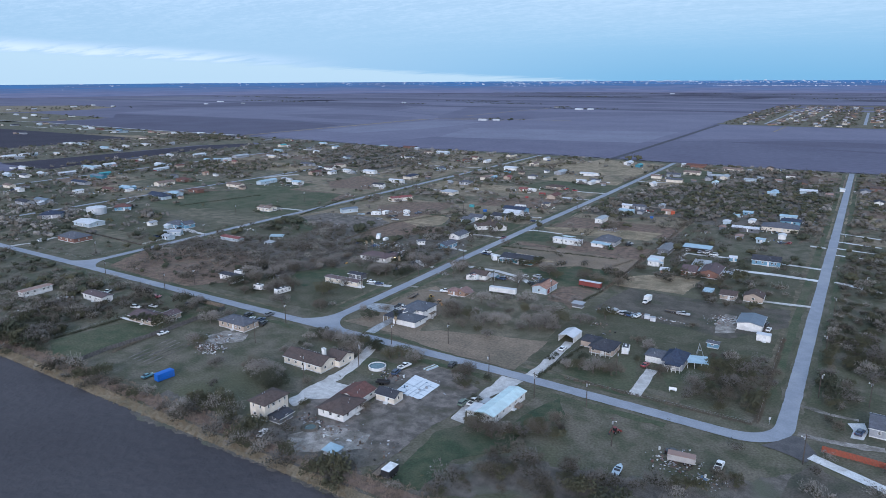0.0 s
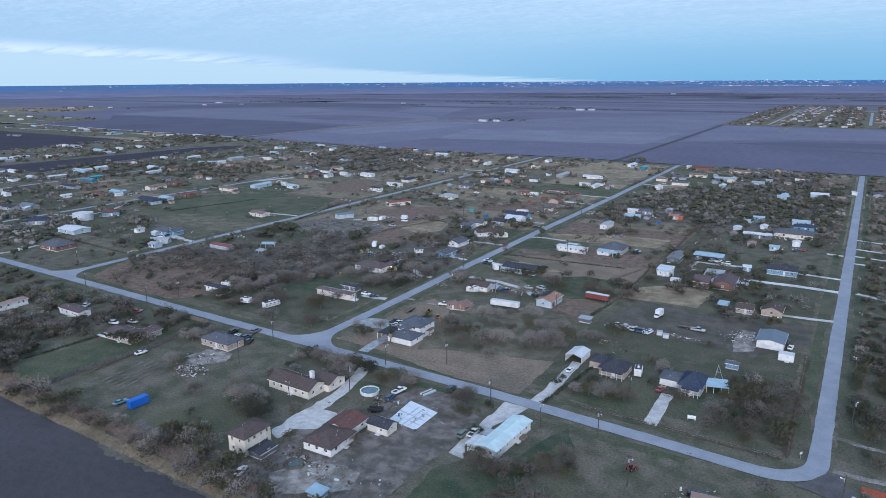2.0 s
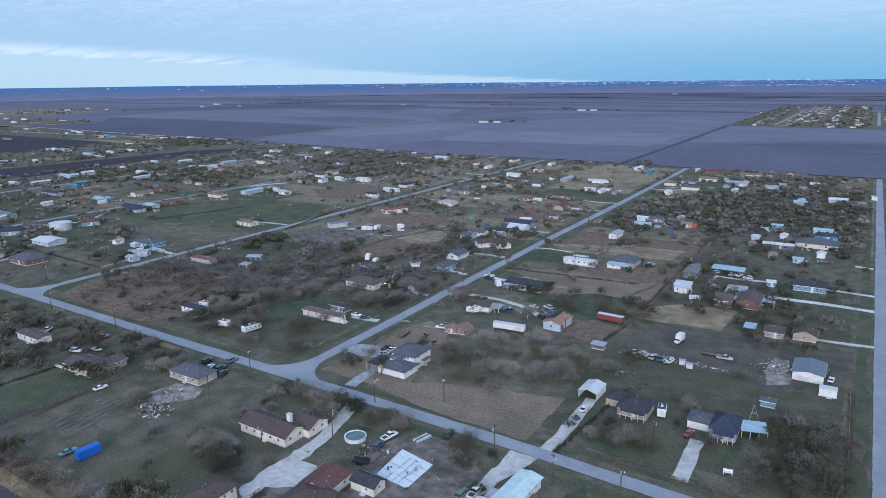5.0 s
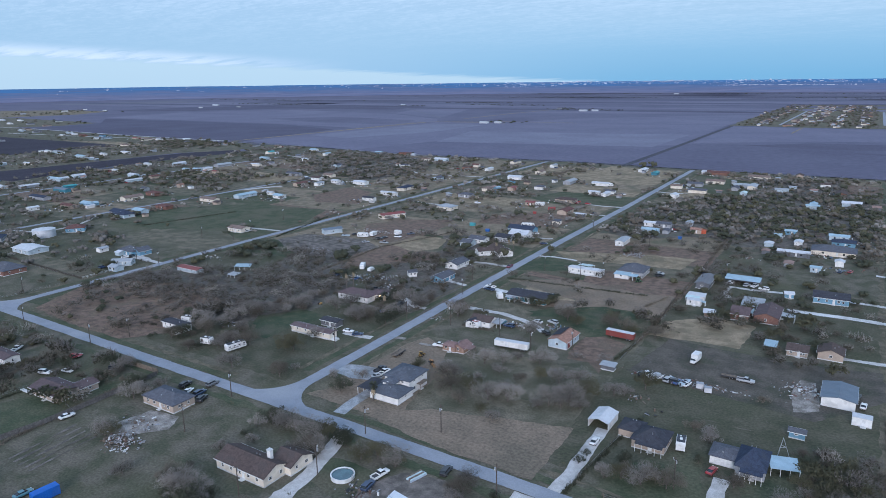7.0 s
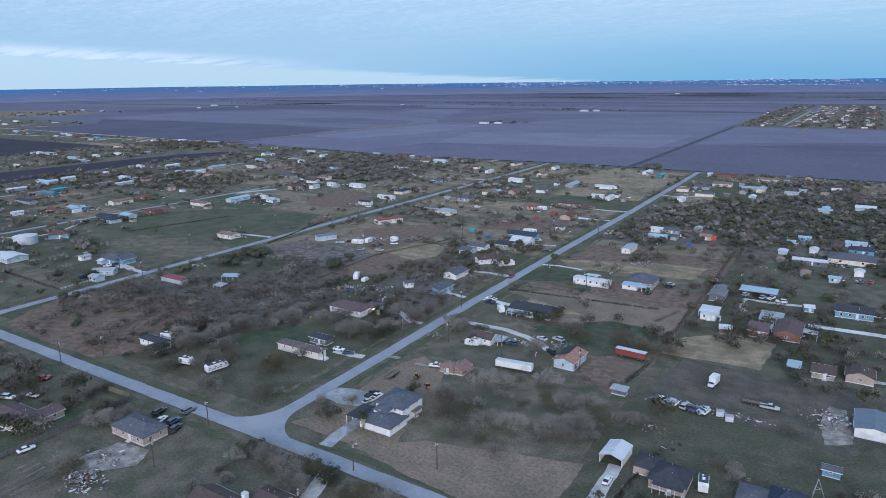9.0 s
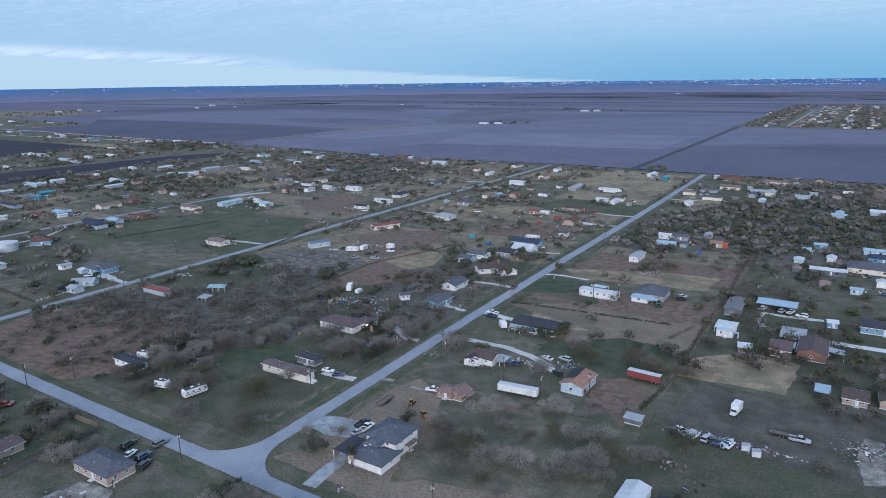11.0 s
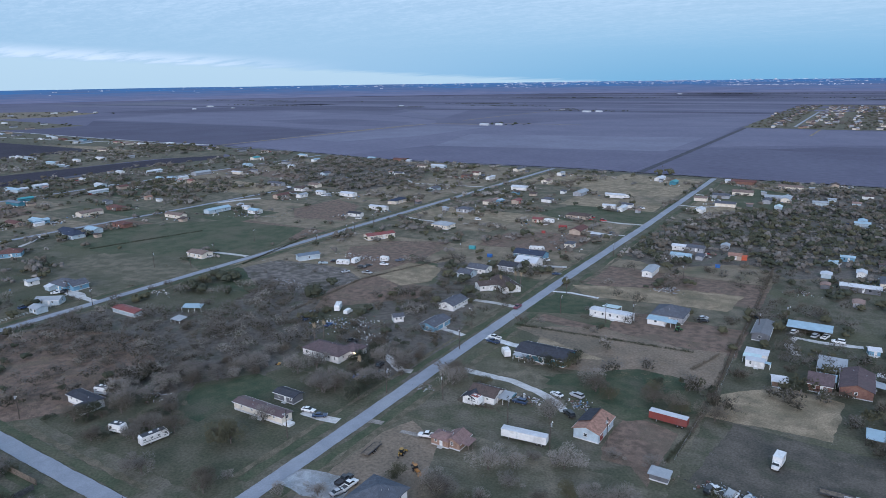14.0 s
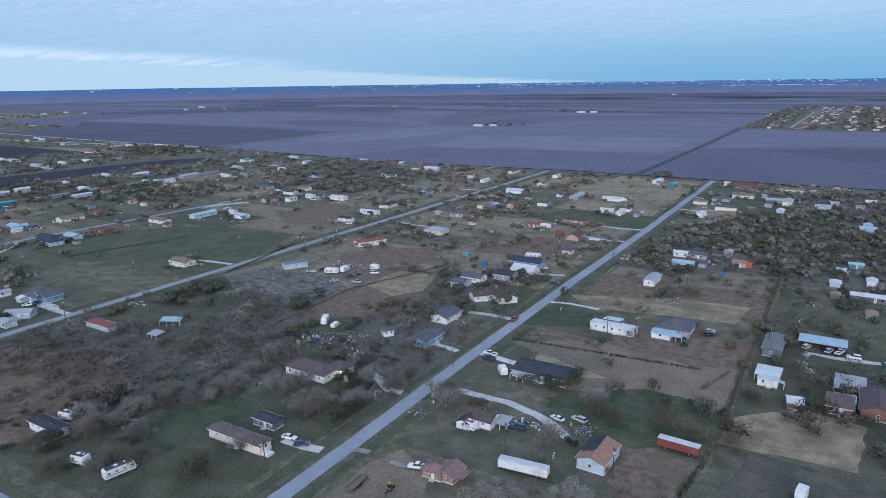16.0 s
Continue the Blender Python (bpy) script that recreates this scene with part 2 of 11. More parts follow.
# ================= helpers for building =================
def mesh_from(name, verts, faces, mats=()):
    me = bpy.data.meshes.new(name)
    me.from_pydata([tuple(v) for v in verts], [], [tuple(f) for f in faces])
    for m in mats:
        me.materials.append(m)
    me.update()
    return me


def sheet_of(name, pts, z, material, label, category, step=0.0):
    """A flat piece of the setting with that outline."""
    me = mesh_from(name, [(x, y, 0) for x, y in pts], [range(len(pts))], [material])
    ob = new(name, me)
    ob.location.z = z
    if me.polygons[0].normal.z < 0:
        me.flip_normals()
    return tagged(ob, label, category, kind="structure")


def ragged(pts, step=6.0, out=0.8, seed=1):
    """The outline with its edges broken up as grass and wear do, in long and short waves."""
    rnd, res, fine = random.Random(seed), [], max(0.9, step * 0.35)
    for a, b in zip(pts, [*pts[1:], pts[0]]):
        k = math.dist(a, b) or 1
        n = max(1, min(160, int(k / fine)))
        for i in range(n):
            f = i / n
            x, y = a[0] + (b[0] - a[0]) * f, a[1] + (b[1] - a[1]) * f
            d = out * (1.9 * noise.noise(Vector((x / 7, y / 7, seed * 1.7))) + 1.0 * noise.noise(Vector((x / 2.2, y / 2.2, seed * 3.1))) + rnd.uniform(-0.3, 0.3)) * min(1.0, k * f / 4, k * (1 - f) / 4) if i else 0.0
            res.append((x - (b[1] - a[1]) / k * d, y + (b[0] - a[0]) / k * d))
    return res


def arc(cx, cy, r, a0, a1, n=10):
    return [(cx + r * math.cos(radians(a0 + (a1 - a0) * i / n)), cy + r * math.sin(radians(a0 + (a1 - a0) * i / n))) for i in range(n + 1)]


def band_of(line, wide):
    """The outline of a strip of that width along a line."""
    left, right = [], []
    for i, (x, y) in enumerate(line):
        (ax, ay), (bx, by) = line[max(0, i - 1)], line[min(len(line) - 1, i + 1)]
        k = math.hypot(bx - ax, by - ay) or 1
        nx, ny = -(by - ay) / k * wide / 2, (bx - ax) / k * wide / 2
        left.append((x + nx, y + ny))
        right.append((x - nx, y - ny))
    return left + right[::-1]


# ================= ground, fields, roads =================
RIM = 4850.0
ring = [(RIM * math.cos(2 * math.pi * i / 96), RIM * math.sin(2 * math.pi * i / 96)) for i in range(96)]
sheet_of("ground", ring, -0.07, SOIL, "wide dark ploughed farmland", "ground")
sheet_of("field", ragged([(-900, -260), (420, -260), (420, 113.0), (-60, 111.0), (-425, 111.0), (-560, 64), (-900, 64)], 6, 0.1, 2), -0.045, SOIL_NEAR, "dark freshly tilled field", "field")
GRID = (-9.6, -186.0, -364.0, -538.0, -712.0)
sheet_of("settlement_grass", ragged([(-822, -200), (-822, 765), (-880, 775), (-975, 862), (-720, 832), (-590, 812), (-340, 832), (-180, 826), (420, 822), (420, 112), (-60, 109), (-420, 109.5), (-560, 60), (-560, -200)], 5, 0.15, 3), -0.02, GRASS, "patchy winter grass of a rural settlement", "grass")
sheet_of("strip_grass", ragged([(-1125, 420), (-1116, 510), (-1111, 653), (-1086, 717), (-1035, 783), (-896, 807), (-837, 757), (-888, 686), (-902, 420)], 9, 1.5, 5), 0.045, GRASS_DULL, "dry grass strip with scattered homes", "grass")
sheet_of("strip_grass", ragged([(-2072, 875), (-1732, 888), (-1432, 867), (-1181, 855), (-977, 842), (-899, 818), (-996, 753), (-1106, 725), (-1583, 730), (-2300, 722), (-2300, 868)], 9, 1.5, 7), 0.050, GRASS, "grass strip with homes along a farm track", "grass")
sheet_of("dry_strip", ragged([(-1240, 850), (-977, 840), (-905, 816), (-1000, 790), (-1130, 815)], 9, 2.0, 8), 0.056, DRY, "dry tan grass at the end of a strip", "grass")
sheet_of("dry_strip", ragged([(-1290, 735), (-1106, 728), (-1086, 712), (-1105, 655), (-1060, 700), (-1020, 745), (-1150, 765)], 9, 2.0, 9), 0.056, DRY, "dry tan grass beside a dark field", "grass")
sheet_of("strip_grass", ragged([(-2436, 1031), (-2373, 1102), (-2275, 1148), (-1757, 1092), (-1737, 988), (-1800, 862), (-2300, 850)], 12, 3.0, 10), 0.050, GRASS_DULL, "distant grass lots with homes", "grass")
sheet_of("strip_grass", ragged([(-3155, 1340), (-2765, 1578), (-2441, 1544), (-2313, 1347), (-2373, 1112), (-2460, 1040)], 14, 4.0, 11), 0.050, GRASS_TAN, "distant dry grass lots", "grass")
sheet_of("town_grass", ragged([(-280, 1568), (-282, 1750), (-277, 2010), (-284, 2629), (-113, 2814), (203, 2700), (480, 2700), (520, 1500), (138, 1512), (27, 1561), (-150, 1556)], 25, 4, 6), 0.05, GRASS_DULL, "dull grass lots of a distant town", "grass")
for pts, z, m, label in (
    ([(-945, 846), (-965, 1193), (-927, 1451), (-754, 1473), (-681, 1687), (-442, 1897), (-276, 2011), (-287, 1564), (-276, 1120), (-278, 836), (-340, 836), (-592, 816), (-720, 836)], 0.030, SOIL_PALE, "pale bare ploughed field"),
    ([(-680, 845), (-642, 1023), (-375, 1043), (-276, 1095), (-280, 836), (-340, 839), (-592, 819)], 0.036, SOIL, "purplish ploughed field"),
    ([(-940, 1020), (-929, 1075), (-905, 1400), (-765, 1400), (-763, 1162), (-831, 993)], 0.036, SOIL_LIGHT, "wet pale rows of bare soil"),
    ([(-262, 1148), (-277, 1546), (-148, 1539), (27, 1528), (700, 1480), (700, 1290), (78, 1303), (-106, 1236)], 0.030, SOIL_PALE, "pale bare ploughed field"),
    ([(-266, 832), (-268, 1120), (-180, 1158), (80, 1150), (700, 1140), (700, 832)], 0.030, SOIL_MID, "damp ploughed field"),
    ([(-188, 1135), (-104, 1214), (24, 1219), (600, 1217), (600, 1130), (23, 1133), (-95, 1114)], 0.036, SOIL_BROWN, "dark stripe of bare soil"),
    ([(-52, 1091), (23, 1082), (500, 1060), (500, 1030), (23, 1058), (-42, 1071)], 0.036, SOIL_BROWN, "dark stripe of bare soil"),
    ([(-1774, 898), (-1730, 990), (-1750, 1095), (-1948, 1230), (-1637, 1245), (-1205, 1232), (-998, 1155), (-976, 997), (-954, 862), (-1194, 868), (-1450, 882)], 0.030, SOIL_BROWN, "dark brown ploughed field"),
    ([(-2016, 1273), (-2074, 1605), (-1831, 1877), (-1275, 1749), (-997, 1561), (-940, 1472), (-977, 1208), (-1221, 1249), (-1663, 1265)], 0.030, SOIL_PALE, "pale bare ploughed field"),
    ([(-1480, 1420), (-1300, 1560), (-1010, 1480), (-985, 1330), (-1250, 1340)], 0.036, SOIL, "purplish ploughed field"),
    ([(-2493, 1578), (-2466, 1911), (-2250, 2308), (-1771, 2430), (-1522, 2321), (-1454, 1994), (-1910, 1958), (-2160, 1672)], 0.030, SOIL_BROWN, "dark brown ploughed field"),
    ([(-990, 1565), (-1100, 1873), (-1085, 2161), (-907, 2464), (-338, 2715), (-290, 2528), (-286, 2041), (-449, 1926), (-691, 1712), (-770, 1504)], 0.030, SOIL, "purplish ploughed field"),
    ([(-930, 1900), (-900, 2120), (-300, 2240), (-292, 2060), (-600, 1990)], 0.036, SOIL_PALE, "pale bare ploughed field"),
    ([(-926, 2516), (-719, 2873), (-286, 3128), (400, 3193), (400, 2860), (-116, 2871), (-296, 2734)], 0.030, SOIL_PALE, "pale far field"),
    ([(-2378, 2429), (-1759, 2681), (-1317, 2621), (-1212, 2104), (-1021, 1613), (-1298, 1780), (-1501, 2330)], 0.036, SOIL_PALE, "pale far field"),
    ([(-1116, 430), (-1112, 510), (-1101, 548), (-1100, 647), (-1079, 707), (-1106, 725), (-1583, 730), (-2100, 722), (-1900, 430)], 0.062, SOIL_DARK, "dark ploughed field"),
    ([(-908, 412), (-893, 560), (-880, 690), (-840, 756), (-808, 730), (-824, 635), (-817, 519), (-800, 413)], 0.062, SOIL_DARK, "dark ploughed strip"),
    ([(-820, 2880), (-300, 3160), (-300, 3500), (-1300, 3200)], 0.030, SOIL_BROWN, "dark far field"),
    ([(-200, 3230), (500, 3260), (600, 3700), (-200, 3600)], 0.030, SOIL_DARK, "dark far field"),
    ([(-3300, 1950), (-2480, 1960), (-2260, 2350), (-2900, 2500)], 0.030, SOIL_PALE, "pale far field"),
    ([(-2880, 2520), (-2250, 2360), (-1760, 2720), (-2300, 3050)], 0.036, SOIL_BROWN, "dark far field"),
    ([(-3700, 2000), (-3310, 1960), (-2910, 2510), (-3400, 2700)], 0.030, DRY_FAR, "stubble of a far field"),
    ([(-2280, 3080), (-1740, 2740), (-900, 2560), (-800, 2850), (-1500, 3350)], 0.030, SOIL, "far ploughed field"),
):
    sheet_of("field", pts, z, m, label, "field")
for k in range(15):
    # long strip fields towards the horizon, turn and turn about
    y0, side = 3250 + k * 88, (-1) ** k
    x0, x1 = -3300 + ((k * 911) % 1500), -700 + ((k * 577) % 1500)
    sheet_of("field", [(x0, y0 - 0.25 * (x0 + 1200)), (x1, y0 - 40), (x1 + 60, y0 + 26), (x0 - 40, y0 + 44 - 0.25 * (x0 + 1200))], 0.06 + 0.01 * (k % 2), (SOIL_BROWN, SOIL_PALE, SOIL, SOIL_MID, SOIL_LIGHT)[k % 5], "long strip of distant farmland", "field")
sheet_of("canal", [(-272, 826), (-268, 826), (-269, 1110), (-278, 1565), (-282, 1565), (-273, 1110)], 0.075, SOIL_BROWN, "dark overgrown drainage ditch", "ditch")
for line, wide, m, label in (
    ([(-975, 858), (-966, 1113), (-962, 1400), (-936, 1460), (-749, 1466)], 7, DRY, "pale unpaved farm track"),
    ([(-935, 1592), (-938, 1869), (-924, 2136), (-898, 2221)], 7, DRY, "pale unpaved farm track"),
    ([(-781, 2155), (-286, 2258)], 5, DRY_FAR, "pale farm track between fields"),
    ([(-560, 1450), (-287, 1562)], 6, SOIL_LIGHT, "pale headland between fields"),
    ([(-620, 1022), (-382, 1055), (-276, 1110)], 3, SOIL_LIGHT, "pale headland between fields"),
    ([(-266, 1128), (-180, 1161)], 3, SOIL_LIGHT, "pale headland between fields"),
    ([(-2141, 2196), (-1506, 2138), (-1020, 1612)], 6, DRY_FAR, "pale farm track between fields"),
    ([(-192, 2263), (-193, 1613)], 5, ASPHALT, "street of a distant town"),
    ([(-8, 2241), (-9, 1668)], 6, ASPHALT, "street of a distant town"),
    ([(-145, 1550), (-150, 1395)], 3.5, DRY, "pale spur of a farm track"),
    ([(-2300, 868), (-1732, 893), (-1432, 872), (-1181, 859), (-975, 862), (-720, 836), (-592, 817), (-340, 838), (-187, 829), (420, 826)], 5, CALICHE, "pale boundary road along the field"),
):
    sheet_of("farm_track", band_of(line, wide), 0.09, m, label, "track")
# the patchwork of lots, each kept a little differently; far rows paler to stand in for haze
lot_rnd = random.Random(5)
for col, (west, east) in enumerate(((-712, -626), (-626, -540), (-536, -451), (-451, -367), (-361, -274), (-274, -192), (-180, -97), (-97, -13), (-6, 80), (80, 165))):
    ly, row = 208.0, 0
    while ly < 806:
        deep = lot_rnd.choice((22.0, 30.0, 30.0, 38.0, 45.0))
        top = min(ly + deep, 812)
        m = lot_rnd.choice((GRASS_GREEN, GRASS_GREEN, GRASS_GREEN, GRASS_DEEP) if ly < 330 and -362 < west < -190 else (GRASS, GRASS_GREEN, GRASS_GREEN, GRASS) if ly < 470 and west > -100 else (DRY_LAWN, GRASS_TAN, GRASS_DULL) if ly < 236 and -181 < west < -100 else (GRASS_DULL, GRASS, GRASS_DULL) if ly < 310 and -181 < west < -100 else (GRASS_GREEN, GRASS, GRASS, GRASS_DULL, GRASS) if ly < 340 else (GRASS_DULL, GRASS_DULL, GRASS_TAN, GRASS_GREEN, LAWN, GRASS_DULL, GRASS_TAN, BRUSHLAND) if ly < 450 else (GRASS_DULL, GRASS_TAN, GRASS_TAN, LAWN, DRY, GRASS_DULL, GRASS_TAN, BRUSHLAND))
        if m:
            sheet_of("lot", ragged([(west, ly), (east, ly), (east, top), (west, top)], 4, 0.6, int(ly) % 50 + col), -0.006 + 0.012 * (row % 2 + 2 * (col % 2)), m, "winter grass of one lot", "grass")
        ly, row = top, row + 1
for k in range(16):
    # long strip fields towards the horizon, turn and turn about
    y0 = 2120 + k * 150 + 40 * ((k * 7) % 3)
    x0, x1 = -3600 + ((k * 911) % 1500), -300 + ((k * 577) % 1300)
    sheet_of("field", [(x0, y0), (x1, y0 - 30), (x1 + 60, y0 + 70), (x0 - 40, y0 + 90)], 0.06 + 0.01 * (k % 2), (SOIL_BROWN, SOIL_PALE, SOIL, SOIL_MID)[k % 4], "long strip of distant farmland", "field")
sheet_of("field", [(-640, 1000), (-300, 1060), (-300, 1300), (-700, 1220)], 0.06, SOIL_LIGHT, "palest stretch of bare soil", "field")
sheet_of("canal", band_of([(-270, 826), (-271, 1110), (-274, 1548)], 8), 0.08, DITCH, "dark overgrown drainage ditch", "ditch")
sheet_of("farm_track", band_of([(-975, 858), (-962, 1113), (-946, 1442), (-845, 1522), (-600, 1530)], 7), 0.08, DRY, "pale unpaved farm track", "track")
sheet_of("farm_track", band_of([(-1600, 790), (-1300, 812), (-975, 862), (-720, 836), (-592, 817), (-340, 838), (-187, 829), (420, 826)], 6), 0.09, CALICHE, "pale boundary road along the field", "track")

# paved roads
ROAD_W = 5.1
sheet_of("road", ragged(band_of([(-700, 198), (-364, 197), (-260, 195.8), (-211, 195.5), (-147, 195.0), (-100, 194.3), (-40, 191.8), (-22, 191)], ROAD_W), 3, 0.12, 1), 0.130, ASPHALT, "worn grey chip-seal road", "road")
sheet_of("road", ragged(band_of([(-184.6, 197), (-185.3, 260), (-187.0, 330), (-188.5, 436), (-188.5, 570), (-192, 824)], ROAD_W), 3, 0.12, 2), 0.136, ASPHALT, "worn grey chip-seal road", "road")
sheet_of("road", ragged(band_of([(-9.65, 214), (-9.7, 260), (-9.6, 790), (-9.6, 824)], 4.9), 3, 0.12, 3), 0.136, ASPHALT, "worn grey chip-seal road", "road")
sheet_of("road", ragged(band_of([(-364, 197), (-364, 335), (-364, 530), (-365, 826)], 4.9), 3, 0.12, 4), 0.136, ASPHALT, "narrow grey chip-seal road", "road")
sheet_of("road", band_of([(-541, 150), (-540, 350), (-535, 440), (-531, 600), (-530, 820)], 4.6), 0.136, ASPHALT, "narrow grey chip-seal road", "road")
sheet_of("road", band_of([(-712, 150), (-710, 820)], 5.0), 0.136, ASPHALT, "narrow grey chip-seal road", "road")
sheet_of("road", band_of([(168, 112), (169, 824)], 6.0), 0.136, ASPHALT, "worn grey chip-seal road", "road")
# rounded mouths of the side roads and the bend at the south-east corner
def mouth(cx, y, w, r, z):
    pts = [(cx - w / 2 - r, y)] + arc(cx - w / 2 - r, y + r, r, -90, 0) + arc(cx + w / 2 + r, y + r, r, 180, 270) + [(cx + w / 2 + r, y)]
    sheet_of("road_mouth", pts, z, ASPHALT, "widened grey chip-seal road mouth", "road")


mouth(-184.8, 196.8, ROAD_W, 15, 0.142)
mouth(-364, 198.5, 5.0, 15, 0.142)
bend = arc(-22, 203.4, 9.6, -90, 0) + [(-12.1, 215), (-7.2, 215)] + arc(-22, 203.4, 15.0, 0, -90)
sheet_of("road_bend", bend, 0.142, ASPHALT, "worn grey road bending north", "road")
sheet_of("road_bend", [(-14.6, 188.5), (-10.8, 193.3), (-7.5, 199.0), (-5.0, 199.4), (-2.9, 195.3), (-0.7, 191.3), (-3.0, 185.4), (-7.4, 187.2), (-10.7, 188.2)], 0.148, ASPHALT_DARK, "patched dark asphalt at the bend", "road")
sheet_of("driveway", ragged(band_of([(-2.2, 189.4), (5.3, 186.1), (14.9, 181.9), (29.2, 175.2)], 3.6), 3, 0.1, 4), 0.154, CONCRETE, "pale new concrete drive", "driveway")

# ---- the far distance: a glowing wall painted as hazy plain under the sky, and the city before it ----
haze = bpy.data.materials.new("distant_plain")
haze.use_nodes = True
ht = haze.node_tree
ht.nodes.clear()
hgeo = ht.nodes.new("ShaderNodeNewGeometry")
hmap = ht.nodes.new("ShaderNodeMapping")
hmap.inputs["Scale"].default_value = (0.003, 0.003, 0.30)
ht.links.new(hgeo.outputs["Position"], hmap.inputs[0])
hnoise = ht.nodes.new("ShaderNodeTexNoise")
hnoise.inputs["Scale"].default_value, hnoise.inputs["Detail"].default_value = 1.0, 4.0
ht.links.new(hmap.outputs[0], hnoise.inputs["Vector"])
hsplit = ht.nodes.new("ShaderNodeSeparateXYZ")
ht.links.new(hgeo.outputs["Position"], hsplit.inputs[0])
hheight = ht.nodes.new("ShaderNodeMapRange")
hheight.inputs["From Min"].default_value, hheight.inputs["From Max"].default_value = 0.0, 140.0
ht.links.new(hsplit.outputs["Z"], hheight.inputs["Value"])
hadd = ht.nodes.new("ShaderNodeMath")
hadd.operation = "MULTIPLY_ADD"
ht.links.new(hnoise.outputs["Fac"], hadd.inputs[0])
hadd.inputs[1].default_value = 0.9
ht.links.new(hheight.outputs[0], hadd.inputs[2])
# Haze is painted as blue bands by height, then given out as glow.
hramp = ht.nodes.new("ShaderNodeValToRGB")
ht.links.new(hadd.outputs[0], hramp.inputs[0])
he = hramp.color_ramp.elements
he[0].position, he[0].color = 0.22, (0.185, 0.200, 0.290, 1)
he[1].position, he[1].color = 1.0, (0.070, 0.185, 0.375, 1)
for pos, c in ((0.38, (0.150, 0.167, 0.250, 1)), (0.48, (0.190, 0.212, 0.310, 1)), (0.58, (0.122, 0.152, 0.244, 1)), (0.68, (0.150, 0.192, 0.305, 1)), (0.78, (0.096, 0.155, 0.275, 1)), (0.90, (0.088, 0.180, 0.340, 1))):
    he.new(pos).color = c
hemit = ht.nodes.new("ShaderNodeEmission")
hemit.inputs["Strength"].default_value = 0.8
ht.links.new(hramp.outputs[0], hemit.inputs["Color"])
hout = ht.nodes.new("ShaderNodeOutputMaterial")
ht.links.new(hemit.outputs[0], hout.inputs["Surface"])
# Wall top set to meet the horizon line in the camera's view.
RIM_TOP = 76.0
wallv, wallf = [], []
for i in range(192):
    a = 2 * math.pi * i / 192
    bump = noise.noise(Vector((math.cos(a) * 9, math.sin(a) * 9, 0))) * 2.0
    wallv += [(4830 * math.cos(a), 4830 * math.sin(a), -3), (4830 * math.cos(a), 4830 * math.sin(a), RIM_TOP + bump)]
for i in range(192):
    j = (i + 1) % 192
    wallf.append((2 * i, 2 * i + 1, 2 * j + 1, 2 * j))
tagged(new("backdrop", mesh_from("backdrop", wallv, wallf, [haze])), "glowing backdrop wall painted as a hazy blue plain", "backdrop", kind="structure")

# ---- lots, yards and drives ----
sheet_of("verge", ragged(band_of([(-191.7, 218), (-194.7, 815)], 3.2), 5, 0.5, 1), 0.058, LAWN, "damp green roadside ditch", "verge")
sheet_of("verge", ragged(band_of([(-194.7, 218), (-197.7, 815)], 2.0), 5, 0.6, 2), 0.0625, BANK, "dry grass ditch bank", "verge")
sheet_of("verge", ragged(band_of([(-179.3, 218), (-182.3, 815)], 3.2), 5, 0.5, 3), 0.058, LAWN, "damp green roadside ditch", "verge")
sheet_of("verge", ragged(band_of([(-176.3, 218), (-179.3, 815)], 2.0), 5, 0.6, 4), 0.0625, BANK, "dry grass ditch bank", "verge")
sheet_of("verge", ragged(band_of([(-15.9, 225), (-15.9, 815)], 3.2), 5, 0.5, 5), 0.058, LAWN, "damp green roadside ditch", "verge")
sheet_of("verge", ragged(band_of([(-18.9, 225), (-18.9, 815)], 2.0), 5, 0.6, 6), 0.0625, BANK, "dry grass ditch bank", "verge")
sheet_of("verge", ragged(band_of([(-3.5, 225), (-3.5, 815)], 3.2), 5, 0.5, 7), 0.058, LAWN, "damp green roadside ditch", "verge")
sheet_of("verge", ragged(band_of([(-0.5, 225), (-0.5, 815)], 2.0), 5, 0.6, 8), 0.0625, BANK, "dry grass ditch bank", "verge")
sheet_of("verge", ragged(band_of([(-370.2, 215), (-370.2, 815)], 3.2), 5, 0.5, 9), 0.058, LAWN, "damp green roadside ditch", "verge")
sheet_of("verge", ragged(band_of([(-373.2, 215), (-373.2, 815)], 2.0), 5, 0.6, 10), 0.0625, BANK, "dry grass ditch bank", "verge")
sheet_of("verge", ragged(band_of([(-357.8, 215), (-357.8, 815)], 3.2), 5, 0.5, 11), 0.058, LAWN, "damp green roadside ditch", "verge")
sheet_of("verge", ragged(band_of([(-354.8, 215), (-354.8, 815)], 2.0), 5, 0.6, 12), 0.0625, BANK, "dry grass ditch bank", "verge")
sheet_of("verge", ragged(band_of([(-345, 200.2), (-210, 200.2)], 3.0), 5, 0.5, 13), 0.058, LAWN, "damp green roadside ditch", "verge")
sheet_of("verge", ragged(band_of([(-345, 203.2), (-210, 203.2)], 2.0), 5, 0.6, 14), 0.0625, BANK, "dry grass ditch bank", "verge")
sheet_of("verge", ragged(band_of([(-165, 200.2), (-40, 200.2)], 3.0), 5, 0.5, 15), 0.058, LAWN, "damp green roadside ditch", "verge")
sheet_of("verge", ragged(band_of([(-165, 203.2), (-40, 203.2)], 2.0), 5, 0.6, 16), 0.0625, BANK, "dry grass ditch bank", "verge")
sheet_of("verge", ragged(band_of([(-560, 189.5), (-147, 188.5), (-40, 186.0)], 3.0), 5, 0.6, 17), 0.058, LAWN, "damp green roadside ditch", "verge")
sheet_of("field_margin", ragged(band_of([(-420, 111.5), (-60, 111.0)], 4.0), 3, 0.12, 18), 0.058, DRY, "dry tan grass margin of the field", "verge")
